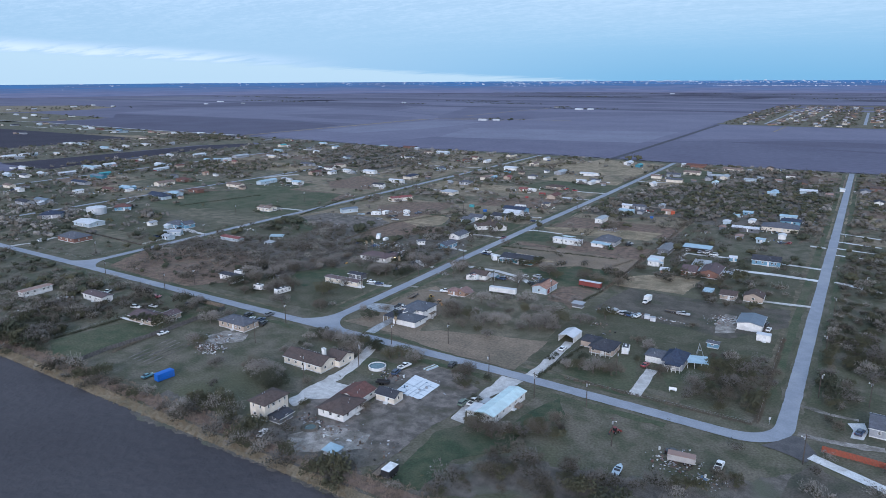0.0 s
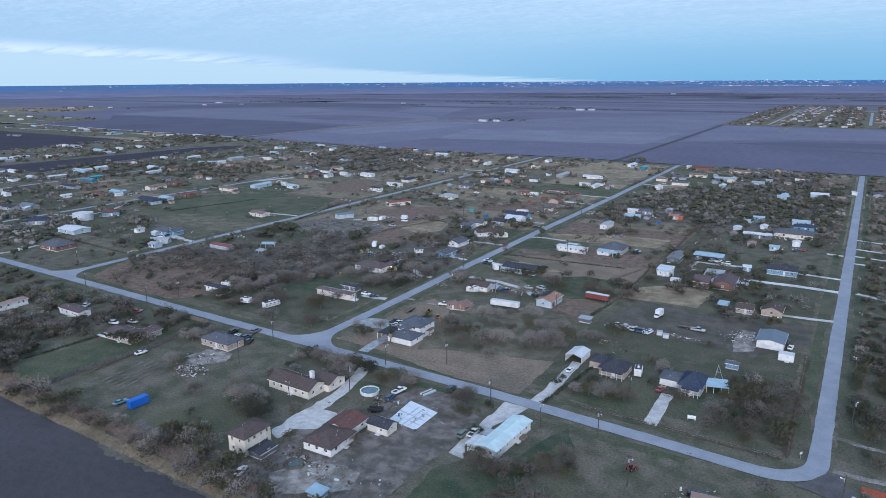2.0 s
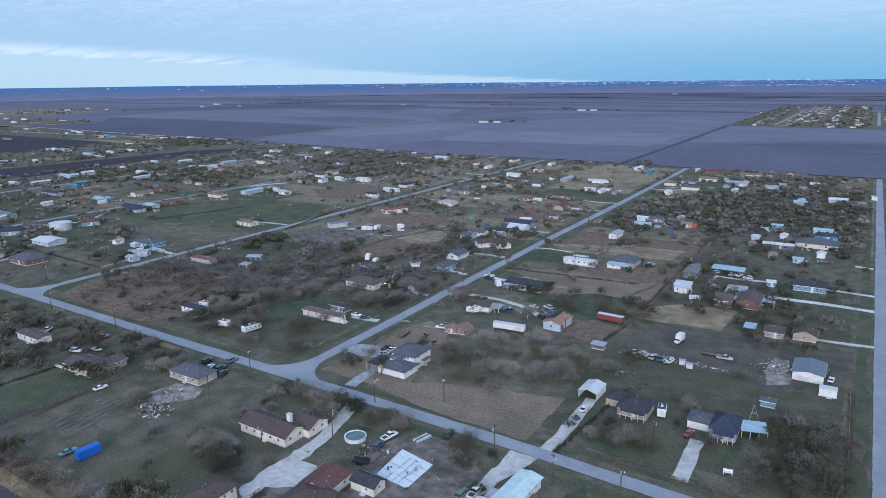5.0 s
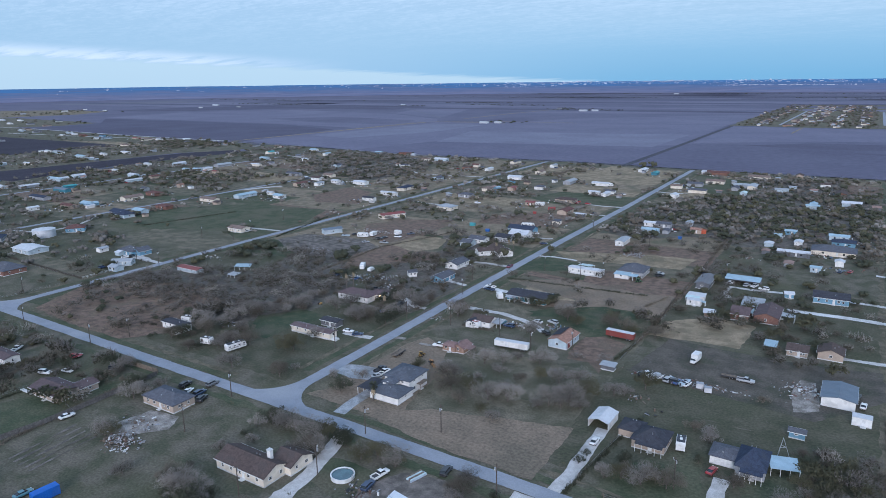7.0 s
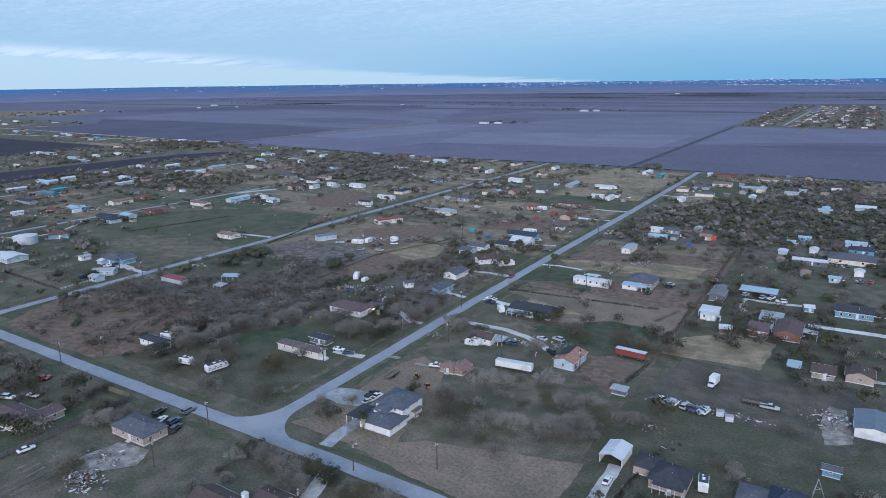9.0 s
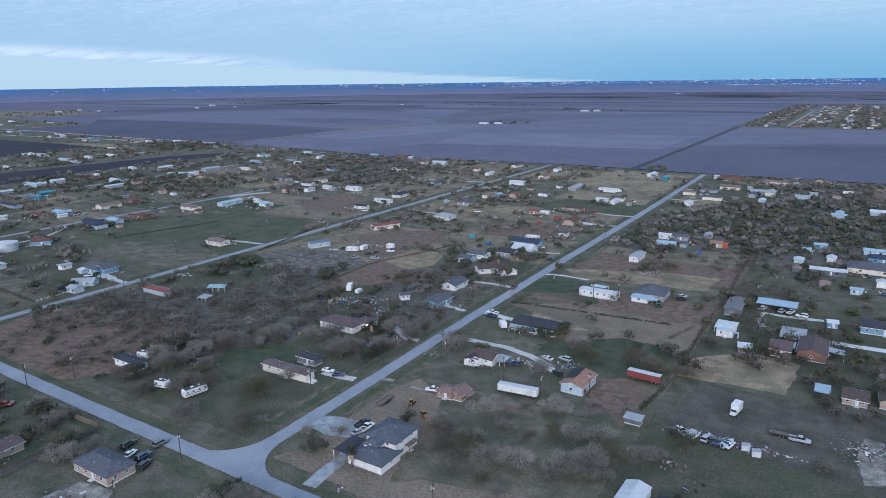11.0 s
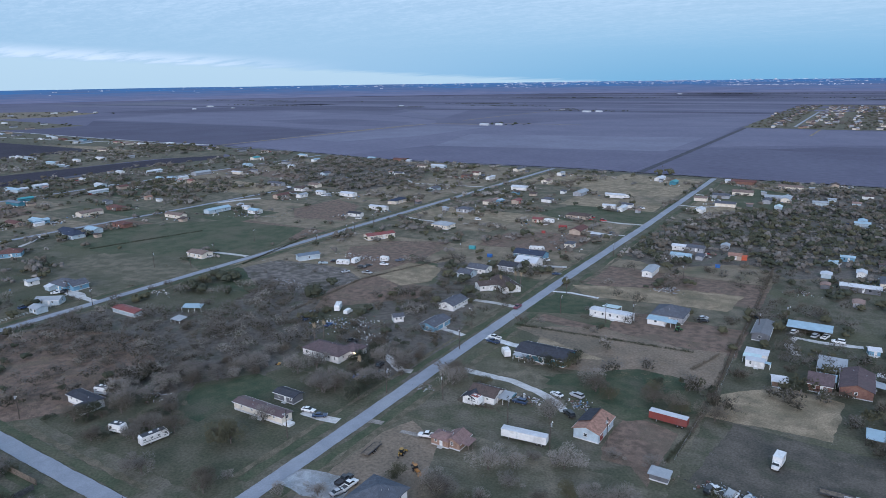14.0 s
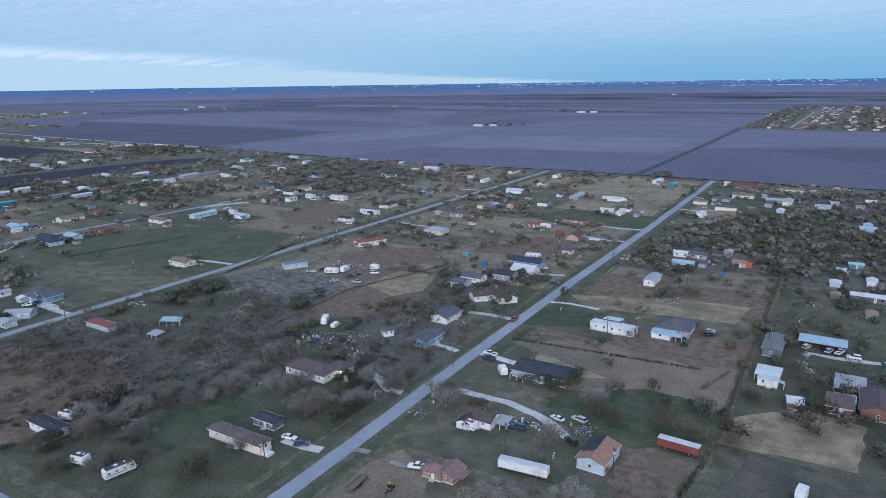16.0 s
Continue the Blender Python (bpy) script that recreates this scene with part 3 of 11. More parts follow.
sheet_of("field_margin", ragged(band_of([(-420, 116.5), (-60, 116.5)], 5.0), 4, 0.3, 19), 0.0625, BRUSHLAND, "reddish weeds along a ditch", "verge")
sheet_of("yard", ragged([(-139.4, 118.6), (-137.3, 132.5), (-141.2, 146.8), (-122.6, 152.7), (-131.1, 173.2), (-125.0, 183.6), (-113.8, 186.5), (-97.8, 178.2), (-96.8, 158.6), (-99.0, 143.5), (-98.2, 126.1), (-106.7, 117.8), (-117.5, 116.5)], 3.0, 0.4, 20), 0.068, DIRT, "bare grey dirt yard", "yard")
sheet_of("yard", ragged([(-131.0, 123.8), (-123.8, 135.1), (-110.8, 136.2), (-108.1, 128.9), (-117.8, 121.2), (-124.5, 117.2)], 3.0, 0.4, 21), 0.0735, DIRT_PALE, "pale rubble-strewn dirt", "yard")
sheet_of("yard", ragged([(-146.8, 139.7), (-147.8, 148.5), (-147.5, 154.2), (-147.0, 164.6), (-143.1, 163.7), (-142.6, 157.2), (-137.4, 157.8), (-133.6, 155.3), (-135.7, 147.4), (-141.9, 143.6), (-142.0, 137.3)], 3.0, 0.9, 22), 0.0735, CALICHE, "pale caliche yard", "driveway")
sheet_of("driveway", ragged(band_of([(-145.1, 162.5), (-145.8, 170.9), (-148.5, 181.7), (-151.5, 190.1)], 4.2), 2.5, 0.25, 23), 0.079, CALICHE, "pale worn drive", "driveway")
sheet_of("concrete_slab", [(-121.2, 162.9), (-122.5, 176.3), (-110.9, 174.1), (-110.8, 161.7)], 0.0735, SLAB, "pale concrete foundation slab", "slab")
sheet_of("yard", ragged([(-96.1, 156.5), (-97.2, 166.9), (-96.4, 174.2), (-96.7, 191.5), (-88.3, 191.4), (-89.9, 183.0), (-92.6, 175.6), (-92.4, 173.0), (-94.6, 163.7), (-91.2, 155.9)], 3.0, 0.4, 25), 0.0735, CALICHE, "pale caliche drive and yard", "driveway")
sheet_of("driveway", ragged(band_of([(-88.5, 195.5), (-87.6, 205.3), (-88.0, 221.7), (-88.1, 232.1)], 3.6), 2.5, 0.25, 26), 0.068, CALICHE, "pale caliche drive", "driveway")
sheet_of("driveway", ragged(band_of([(-53.5, 200.5), (-53.7, 212.7), (-53.9, 223.2)], 4.0), 2.5, 0.25, 27), 0.068, CALICHE, "white gravel drive", "driveway")
sheet_of("driveway", [(5.6, 215.4), (9.9, 218.0), (10.9, 212.9), (9.8, 206.7), (6.6, 206.2), (7.2, 211.7)], 0.068, CONCRETE, "rounded pale concrete drive", "driveway")
sheet_of("driveway", ragged(band_of([(-6.3, 201.2), (-0.8, 200.9), (6.1, 201.6), (15.1, 203.7)], 2.6), 2.5, 0.8, 29), 0.0735, DIRT_PALE, "pale gravel verge", "driveway")
sheet_of("driveway", ragged(band_of([(-7.5, 220.6), (1.1, 218.6), (8.4, 219.1)], 1.6), 2.5, 0.6, 30), 0.0735, DIRT_PALE, "pale gravel verge", "driveway")
sheet_of("yard", ragged([(-94.3, 275.6), (-89.1, 312.8), (-66.0, 311.4), (-41.4, 312.2), (-19.0, 316.9), (-17.8, 293.4), (-36.2, 267.8), (-60.9, 271.0)], 3.0, 0.4, 31), 0.068, DIRT_BROWN, "brown dirt yard", "yard")
sheet_of("dry_lot", ragged([(-96.1, 331.0), (-80.1, 346.6), (-62.4, 343.2), (-64.3, 315.4), (-97.6, 313.0)], 3.0, 0.4, 32), 0.0735, DRY, "dry tan grass lot", "grass")
sheet_of("brush_lot", ragged([(-140.0, 355.1), (-100.8, 367.0), (-97.7, 332.4), (-125.7, 327.9), (-157.9, 321.7)], 3.0, 0.4, 33), 0.079, DRY_LAWN, "fenced brown grass lot", "grass")
sheet_of("dry_lot", ragged([(-169.4, 356.1), (-138.2, 359.2), (-114.4, 358.8), (-118.5, 342.7), (-162.1, 330.2)], 3.0, 0.4, 34), 0.0845, DRY, "dry tan grass lot", "grass")
sheet_of("lawn", ragged([(-183.8, 405.2), (-154.2, 399.7), (-146.1, 370.1), (-183.5, 373.2)], 3.0, 0.4, 35), 0.068, LAWN, "mown green lawn", "grass")
sheet_of("lawn", ragged([(-149.4, 301.3), (-138.6, 320.1), (-96.1, 331.0), (-98.2, 314.8), (-116.8, 298.1)], 3.0, 0.4, 36), 0.09, LAWN, "mown green lawn", "grass")
sheet_of("brush_lot", ragged([(-347.4, 205.0), (-361.0, 233.5), (-347.0, 254.8), (-305.3, 266.8), (-271.7, 250.6), (-266.4, 216.7), (-278.0, 201.9), (-314.5, 201.8)], 3.0, 0.4, 37), 0.068, BRUSHLAND, "reddish brush lot", "grass")
sheet_of("brush_lot", ragged([(-282.8, 354.4), (-278.2, 382.6), (-236.3, 380.4), (-236.5, 362.1), (-253.8, 343.9), (-268.3, 327.7)], 3.0, 0.4, 38), 0.068, BRUSHLAND, "reddish weed lot", "grass")
sheet_of("dry_lot", ragged([(-275.7, 384.0), (-277.0, 410.1), (-253.9, 413.1), (-245.8, 390.0), (-255.2, 379.6)], 3.0, 0.4, 39), 0.0735, DRY, "dry tan grass lot", "grass")
sheet_of("yard", ragged([(-184.0, 222.3), (-184.0, 229.3), (-176.0, 231.8), (-166.5, 233.6), (-164.2, 224.5), (-174.0, 221.0)], 3.0, 0.4, 40), 0.068, SLAB_OLD, "worn pale yard", "yard")
sheet_of("driveway", ragged(band_of([(-160.8, 199.8), (-161.6, 206.5), (-161.8, 218.5)], 4.2), 2.5, 0.12, 41), 0.068, SLAB_OLD, "cracked blue-grey concrete drive", "driveway")
sheet_of("yard", ragged([(-7.0, 164.9), (-5.8, 175.7), (-1.5, 184.4), (2.9, 182.3), (14.9, 178.9), (13.9, 173.1), (-4.3, 161.9)], 3.0, 0.4, 42), 0.068, DIRT_BROWN, "worn brown lot by the new drive", "yard")
sheet_of("dry_lot", ragged([(-153.6, 203.5), (-137.7, 216.8), (-95.5, 228.3), (-95.1, 197.9), (-131.9, 199.5)], 3.0, 0.4, 43), 0.068, DRY_LAWN, "brown dry lawn", "grass")
sheet_of("dry_lot", ragged([(-181.6, 418.6), (-136.4, 436.2), (-105.9, 439.7), (-108.8, 413.8), (-133.2, 411.8), (-168.3, 404.7)], 3.0, 0.4, 44), 0.0735, DRY, "dry tan grass", "grass")
sheet_of("brush_lot", ragged([(-180.1, 352.1), (-150.7, 368.8), (-109.9, 362.1), (-102.8, 363.5), (-103.0, 343.7), (-125.9, 335.2), (-149.8, 342.0)], 3.0, 0.4, 45), 0.09, DRY_LAWN, "brown grass lot", "grass")
sheet_of("yard", ragged([(-350.9, 359.6), (-344.7, 381.8), (-300.7, 387.3), (-279.0, 374.7), (-283.5, 340.1), (-322.7, 342.1)], 3.0, 0.4, 46), 0.079, DIRT, "grey dirt yard", "yard")
sheet_of("brush_lot", ragged([(-329.2, 425.5), (-310.6, 451.2), (-276.0, 454.3), (-272.9, 414.8), (-281.3, 386.5), (-307.9, 395.6)], 3.0, 0.4, 47), 0.0845, BRUSHLAND, "reddish weed lot", "grass")
sheet_of("brush_lot", ragged([(-266.0, 491.8), (-244.4, 521.0), (-204.4, 524.9), (-207.1, 484.4), (-246.9, 470.1)], 3.0, 0.4, 48), 0.068, BRUSHLAND, "reddish weed lot", "grass")
sheet_of("brush_lot", ragged([(-452.0, 502.9), (-450.2, 553.9), (-413.3, 538.7), (-385.4, 485.8), (-425.2, 475.9)], 3.0, 0.4, 49), 0.068, BRUSHLAND, "reddish weed lot", "grass")
sheet_of("dry_lot", ragged([(-286.2, 702.0), (-281.0, 818.3), (-238.9, 811.6), (-198.5, 798.0), (-200.6, 696.4), (-239.9, 685.6)], 3.0, 0.4, 50), 0.068, DRY, "dry tan grass lot", "grass")
sheet_of("lawn", ragged([(-274.3, 578.1), (-260.8, 622.9), (-190.9, 621.6), (-192.8, 577.2), (-241.3, 561.9)], 3.0, 0.4, 51), 0.068, LAWN, "green lawn", "grass")
sheet_of("lawn", ragged([(-501.8, 339.7), (-518.2, 394.5), (-461.9, 445.4), (-391.2, 452.1), (-373.3, 409.3), (-369.6, 349.3), (-432.0, 340.6)], 3.0, 0.4, 52), 0.068, LAWN, "green pasture", "grass")
sheet_of("dry_lot", ragged([(-452.1, 322.9), (-441.6, 346.6), (-400.3, 358.0), (-367.8, 344.3), (-365.2, 313.3), (-408.6, 304.8)], 3.0, 0.4, 53), 0.0735, GRASS_DULL, "mown tan pasture", "grass")
sheet_of("driveway", ragged(band_of([(-177.4, 305.5), (-168.5, 305.4), (-158.5, 305.8), (-147.5, 302.8), (-139.5, 298.8), (-134.5, 294.6)], 3.2), 2.5, 0.25, 54), 0.0955, CALICHE, "pale gravel lane", "driveway")
sheet_of("driveway", ragged(band_of([(-191.7, 294.8), (-196.0, 293.8), (-205.9, 300.1), (-212.7, 303.1)], 3.2), 2.5, 0.25, 55), 0.068, CALICHE, "curved gravel drive", "driveway")
sheet_of("driveway", ragged(band_of([(-190.7, 254.5), (-196.0, 253.5), (-204.0, 253.4)], 3.4), 2.5, 0.25, 56), 0.068, CALICHE, "short caliche drive", "driveway")
sheet_of("driveway", ragged(band_of([(-185.3, 336.3), (-172.7, 334.5), (-160.0, 333.4)], 3.5), 2.5, 0.25, 57), 0.0955, CONCRETE, "pale concrete drive", "driveway")
sheet_of("driveway", ragged(band_of([(-184.6, 258.7), (-181.8, 259.7), (-178.4, 260.4)], 2.2), 2.5, 0.25, 58), 0.068, DIRT_PALE, "worn caliche apron", "driveway")
sheet_of("driveway", ragged(band_of([(-171.1, 259.1), (-167.2, 259.8), (-163.3, 260.2)], 1.8), 2.5, 0.25, 59), 0.068, DIRT_PALE, "short worn slab strip", "driveway")
sheet_of("driveway", ragged(band_of([(-185.5, 404.1), (-176.8, 406.2), (-163.2, 405.0)], 2.0), 2.5, 0.25, 60), 0.079, CONCRETE, "pale walk beside a lawn", "driveway")
sheet_of("driveway", ragged(band_of([(-191.3, 375.0), (-201.0, 375.3), (-211.7, 374.3)], 3.0), 2.5, 0.25, 61), 0.068, CALICHE, "pale drive", "driveway")
sheet_of("driveway", ragged(band_of([(-193.5, 333.5), (-199.2, 334.7), (-207.9, 336.3)], 2.5), 2.5, 0.25, 62), 0.068, CALICHE, "pale drive", "driveway")
sheet_of("driveway", ragged(band_of([(-10.3, 372.3), (-29.6, 373.4), (-42.9, 372.7), (-54.0, 372.3)], 4.0), 2.5, 0.25, 63), 0.068, CONCRETE, "long pale concrete drive", "driveway")
sheet_of("driveway", ragged(band_of([(-11.7, 396.5), (-26.7, 397.8), (-31.1, 397.8)], 3.0), 2.5, 0.25, 64), 0.068, CONCRETE, "pale concrete drive", "driveway")
sheet_of("driveway", ragged(band_of([(-12.8, 449.8), (-25.6, 451.9), (-39.1, 447.2)], 3.0), 2.5, 0.25, 65), 0.068, CONCRETE, "pale concrete drive", "driveway")
sheet_of("driveway", ragged(band_of([(-9.8, 326.8), (-19.8, 325.2), (-33.6, 324.2)], 3.0), 2.5, 0.25, 66), 0.068, CALICHE, "pale drive", "driveway")
sheet_of("driveway", ragged(band_of([(-4.7, 374.6), (0.7, 372.3), (14.7, 365.2)], 3.0), 2.5, 0.25, 67), 0.068, CONCRETE, "pale drive", "driveway")
sheet_of("driveway", ragged(band_of([(-10.3, 498.6), (3.0, 495.3), (15.2, 491.7)], 2.5), 2.5, 0.25, 68), 0.068, CONCRETE, "pale drive", "driveway")
sheet_of("driveway", ragged(band_of([(-9.1, 471.9), (3.5, 469.3), (15.1, 466.5)], 2.5), 2.5, 0.25, 69), 0.068, CONCRETE, "pale drive", "driveway")
sheet_of("driveway", ragged(band_of([(-8.3, 452.5), (3.9, 450.4), (15.1, 448.1)], 2.5), 2.5, 0.25, 70), 0.0735, CONCRETE, "pale drive", "driveway")
sheet_of("driveway", ragged(band_of([(-7.5, 434.6), (4.2, 432.9), (15.0, 430.9)], 2.5), 2.5, 0.25, 71), 0.068, CONCRETE, "pale drive", "driveway")
sheet_of("driveway", ragged(band_of([(-58.2, 397.3), (-71.9, 395.1), (-80.9, 395.9), (-82.4, 386.2), (-78.8, 377.3)], 3.0), 2.5, 0.25, 72), 0.0735, CALICHE, "looping pale drive", "driveway")
sheet_of("yard", ragged([(-44.0, 285.2), (-42.4, 297.6), (-37.8, 297.0), (-35.4, 275.4), (-42.1, 271.3)], 3.0, 0.4, 73), 0.0735, DIRT_PALE, "pale rubble yard", "yard")
sheet_of("yard", ragged([(-215.1, 158.9), (-212.9, 171.0), (-201.6, 172.8), (-197.5, 166.2), (-205.6, 156.5)], 3.0, 0.4, 74), 0.068, DIRT_PALE, "pale rubble by a house", "yard")
sheet_of("driveway", ragged(band_of([(-397.9, 285.3), (-383.4, 284.1), (-366.7, 283.7)], 3.5), 2.5, 0.25, 75), 0.068, CALICHE, "pale drive before a blue house", "driveway")
sheet_of("driveway", ragged(band_of([(-444.1, 196.8), (-439.6, 211.5), (-443.0, 227.6)], 3.0), 2.5, 0.25, 76), 0.068, CALICHE, "pale drive", "driveway")
sheet_of("driveway", ragged(band_of([(-373.9, 282.2), (-382.9, 286.9), (-392.5, 287.4)], 3.0), 2.5, 0.25, 77), 0.0735, CALICHE, "pale drive", "driveway")
sheet_of("driveway", ragged(band_of([(-536.2, 347.4), (-521.7, 333.5), (-511.7, 318.2), (-510.7, 293.5), (-535.5, 287.1)], 3.0), 2.5, 0.25, 78), 0.0735, CALICHE, "pale drive", "driveway")
sheet_of("driveway", ragged(band_of([(-395.0, 374.9), (-380.6, 377.1), (-368.0, 378.4)], 3.0), 2.5, 0.25, 79), 0.0735, CALICHE, "pale drive", "driveway")
sheet_of("driveway", ragged(band_of([(-531.1, 491.9), (-524.6, 509.9), (-515.6, 526.7)], 6.0), 2.5, 0.25, 80), 0.068, CALICHE, "pale yard drive", "driveway")
sheet_of("driveway", ragged(band_of([(-195.9, 447.4), (-206.9, 443.8), (-219.0, 441.9)], 3.0), 2.5, 0.25, 81), 0.068, CALICHE, "pale drive", "driveway")
sheet_of("driveway", ragged(band_of([(-475.6, 687.4), (-443.4, 661.2), (-408.2, 666.9), (-368.1, 671.8)], 3.0), 2.5, 0.25, 82), 0.068, CALICHE, "pale drive", "driveway")
sheet_of("driveway", ragged(band_of([(-361.4, 520.8), (-337.6, 515.3), (-318.3, 514.9)], 3.0), 2.5, 0.25, 83), 0.068, CALICHE, "pale drive", "driveway")
sheet_of("driveway", ragged(band_of([(-189.7, 572.9), (-204.5, 571.0), (-220.8, 572.7)], 3.0), 2.5, 0.25, 84), 0.0735, CALICHE, "pale drive", "driveway")
sheet_of("driveway", ragged(band_of([(-220.1, 537.7), (-203.8, 533.8), (-191.6, 535.2)], 3.0), 2.5, 0.25, 85), 0.068, CALICHE, "pale drive", "driveway")
sheet_of("driveway", ragged(band_of([(-187.2, 718.5), (-173.3, 716.3), (-157.5, 727.4)], 3.0), 2.5, 0.25, 86), 0.068, CALICHE, "pale drive", "driveway")
sheet_of("driveway", ragged(band_of([(-187.8, 660.5), (-170.8, 658.9), (-156.8, 671.3)], 3.0), 2.5, 0.25, 87), 0.068, CALICHE, "pale drive", "driveway")
sheet_of("lawn", ragged([(-92.6, 121.1), (-95.7, 147.4), (-89.2, 159.1), (-79.6, 157.2), (-77.0, 174.9), (-73.2, 186.1), (-66.8, 174.9), (-74.0, 162.6), (-73.4, 150.3), (-83.8, 137.2), (-83.7, 120.9)], 3.0, 0.4, 88), 0.079, GRASS_DEEP, "deep green grass", "grass")
sheet_of("lawn", ragged([(-186, 706), (-182, 794), (-115, 755), (-99, 678), (-138, 668)], 3.0, 0.5, 146), 0.0600, LAWN, "green lawns of farther lots", "grass")
sheet_of("lawn", ragged([(-263.4, 126.7), (-257.8, 152.4), (-244.2, 184.6), (-234.4, 184.3), (-234.6, 163.4), (-235.7, 134.3), (-236.3, 123.4), (-249.7, 120.2)], 3.0, 0.5, 150), 0.0645, LAWN, "dark green lawn beside a board fence", "grass")
sheet_of("lawn", ragged([(-144.4, 168.5), (-147.0, 179.0), (-139.1, 180.7), (-128.1, 179.9), (-129.7, 170.5), (-133.1, 165.7)], 3.0, 0.5, 151), 0.0645, LAWN, "green lawn by a round pool", "grass")
sheet_of("lawn", ragged([(-79.4, 212.3), (-68.0, 230.1), (-60.4, 231.4), (-55.2, 202.9), (-65.2, 201.8), (-79.7, 203.6)], 3.0, 0.5, 152), 0.0645, LAWN, "green front lawn", "grass")
sheet_of("lawn", ragged([(-50.9, 223.3), (-38.7, 234.1), (-30.2, 218.2), (-42.9, 205.7)], 3.0, 0.5, 153), 0.0645, LAWN, "green front lawn", "grass")
sheet_of("brush_lot", ragged([(-323.1, 414.9), (-320.0, 449.3), (-280.5, 467.3), (-282.9, 439.4), (-284.1, 412.8), (-302.7, 400.4)], 3.0, 0.5, 160), 0.0915, BRUSHLAND, "reddish brown weed lot", "grass")
sheet_of("dry_lot", ragged([(-275.8, 383.7), (-276.2, 413.3), (-259.4, 415.1), (-246.3, 388.1), (-254.6, 375.6)], 3.0, 0.5, 161), 0.0915, DRY, "dry tan grass lot", "grass")
sheet_of("brush_lot", ragged([(-263.3, 467.2), (-215.0, 477.0), (-214.4, 503.6), (-261.6, 507.2)], 3.0, 0.5, 162), 0.0915, BRUSHLAND, "reddish brown weed lot", "grass")
sheet_of("dry_lot", ragged([(-179.0, 204.6), (-175.2, 211), (-175.2, 256.6), (-171.7, 266.4), (-157.7, 257.8), (-148.7, 237.0), (-147.7, 223.8), (-143.7, 208.9), (-151.2, 204.4), (-164.3, 204.4)], 3.0, 0.4, 130), 0.0655, DRY_LAWN, "brown dry lawn of a corner lot", "grass")
sheet_of("lawn", ragged([(-147.4, 318.3), (-124.1, 336.6), (-105.7, 336.0), (-108.9, 309.1), (-121.3, 305.9), (-147.6, 309.3)], 3.0, 0.4, 131), 0.0965, GRASS_DEEP, "deep green grass", "grass")
sheet_of("brush_lot", ragged([(-118.2, 280.4), (-117.9, 298.3), (-111.9, 301.5), (-101.8, 298.3), (-102.2, 279.9), (-102.1, 267.8), (-108.3, 275.1), (-116.2, 274.3)], 3.0, 0.4, 132), 0.0655, BRUSHLAND, "brown weed lot", "grass")
sheet_of("lawn", ragged([(-151.8, 314.6), (-133.7, 319.2), (-115.6, 320.1), (-114.1, 308.0), (-131.6, 308.0)], 3.0, 0.4, 89), 0.101, GRASS_DEEP, "deep green grass", "grass")
sheet_of("lawn", ragged([(-185.7, 395.0), (-163.6, 398.8), (-157.8, 382.4), (-184.3, 371.2)], 3.0, 0.4, 90), 0.0735, GRASS_DEEP, "deep green grass", "grass")
sheet_of("lawn", ragged([(-250.1, 249.7), (-237.4, 266.1), (-213.5, 262.4), (-227.5, 246.4), (-226.9, 232.4), (-237.8, 233.0)], 3.0, 0.4, 91), 0.068, GRASS_DEEP, "shaded green grass", "grass")
sheet_of("pasture", ragged([(-97, 412), (-97, 470), (-60, 500), (-21, 505), (-21, 412)], 3.0, 0.4, 120), 0.1, GRASS, "dull green pasture", "grass")
sheet_of("driveway", ragged(band_of([(-221.5, 133.2), (-224.3, 153.5)], 0.8), 2.5, 0.25, 92), 0.068, DIRT, "tilled garden row", "driveway")
sheet_of("driveway", ragged(band_of([(-218.7, 133.1), (-221.2, 153.3)], 0.8), 2.5, 0.25, 93), 0.0735, DIRT, "tilled garden row", "driveway")
sheet_of("driveway", ragged(band_of([(-215.9, 133.1), (-218.2, 153.0)], 0.8), 2.5, 0.25, 94), 0.079, DIRT, "tilled garden row", "driveway")
sheet_of("driveway", ragged(band_of([(-213.2, 133.1), (-215.2, 152.8)], 0.8), 2.5, 0.25, 95), 0.0845, DIRT, "tilled garden row", "driveway")
sheet_of("driveway", ragged(band_of([(-210.5, 133.0), (-212.3, 152.6)], 0.8), 2.5, 0.25, 96), 0.09, DIRT, "tilled garden row", "driveway")
sheet_of("driveway", ragged(band_of([(-121.9, 169.4), (-111.2, 167.6)], 0.35), 2.5, 0.25, 97), 0.079, FORM, "timber form line on the slab", "driveway")
sheet_of("driveway", ragged(band_of([(-122.4, 173.7), (-111.1, 171.0)], 0.35), 2.5, 0.25, 98), 0.0845, FORM, "timber form line on the slab", "driveway")
sheet_of("driveway", ragged(band_of([(-121.5, 166.1), (-111.1, 164.8)], 0.35), 2.5, 0.25, 99), 0.0845, FORM, "timber form line on the slab", "driveway")
sheet_of("driveway", ragged(band_of([(-117.9, 162.0), (-117.8, 173.9)], 0.35), 2.5, 0.25, 100), 0.09, FORM, "timber form line on the slab", "driveway")
sheet_of("driveway", ragged(band_of([(-114.2, 161.9), (-113.7, 172.9)], 0.35), 2.5, 0.25, 101), 0.09, FORM, "timber form line on the slab", "driveway")
sheet_of("driveway", ragged(band_of([(-115.9, 161.8), (-115.8, 173.6)], 0.35), 2.5, 0.25, 102), 0.0955, FORM, "timber form line on the slab", "driveway")

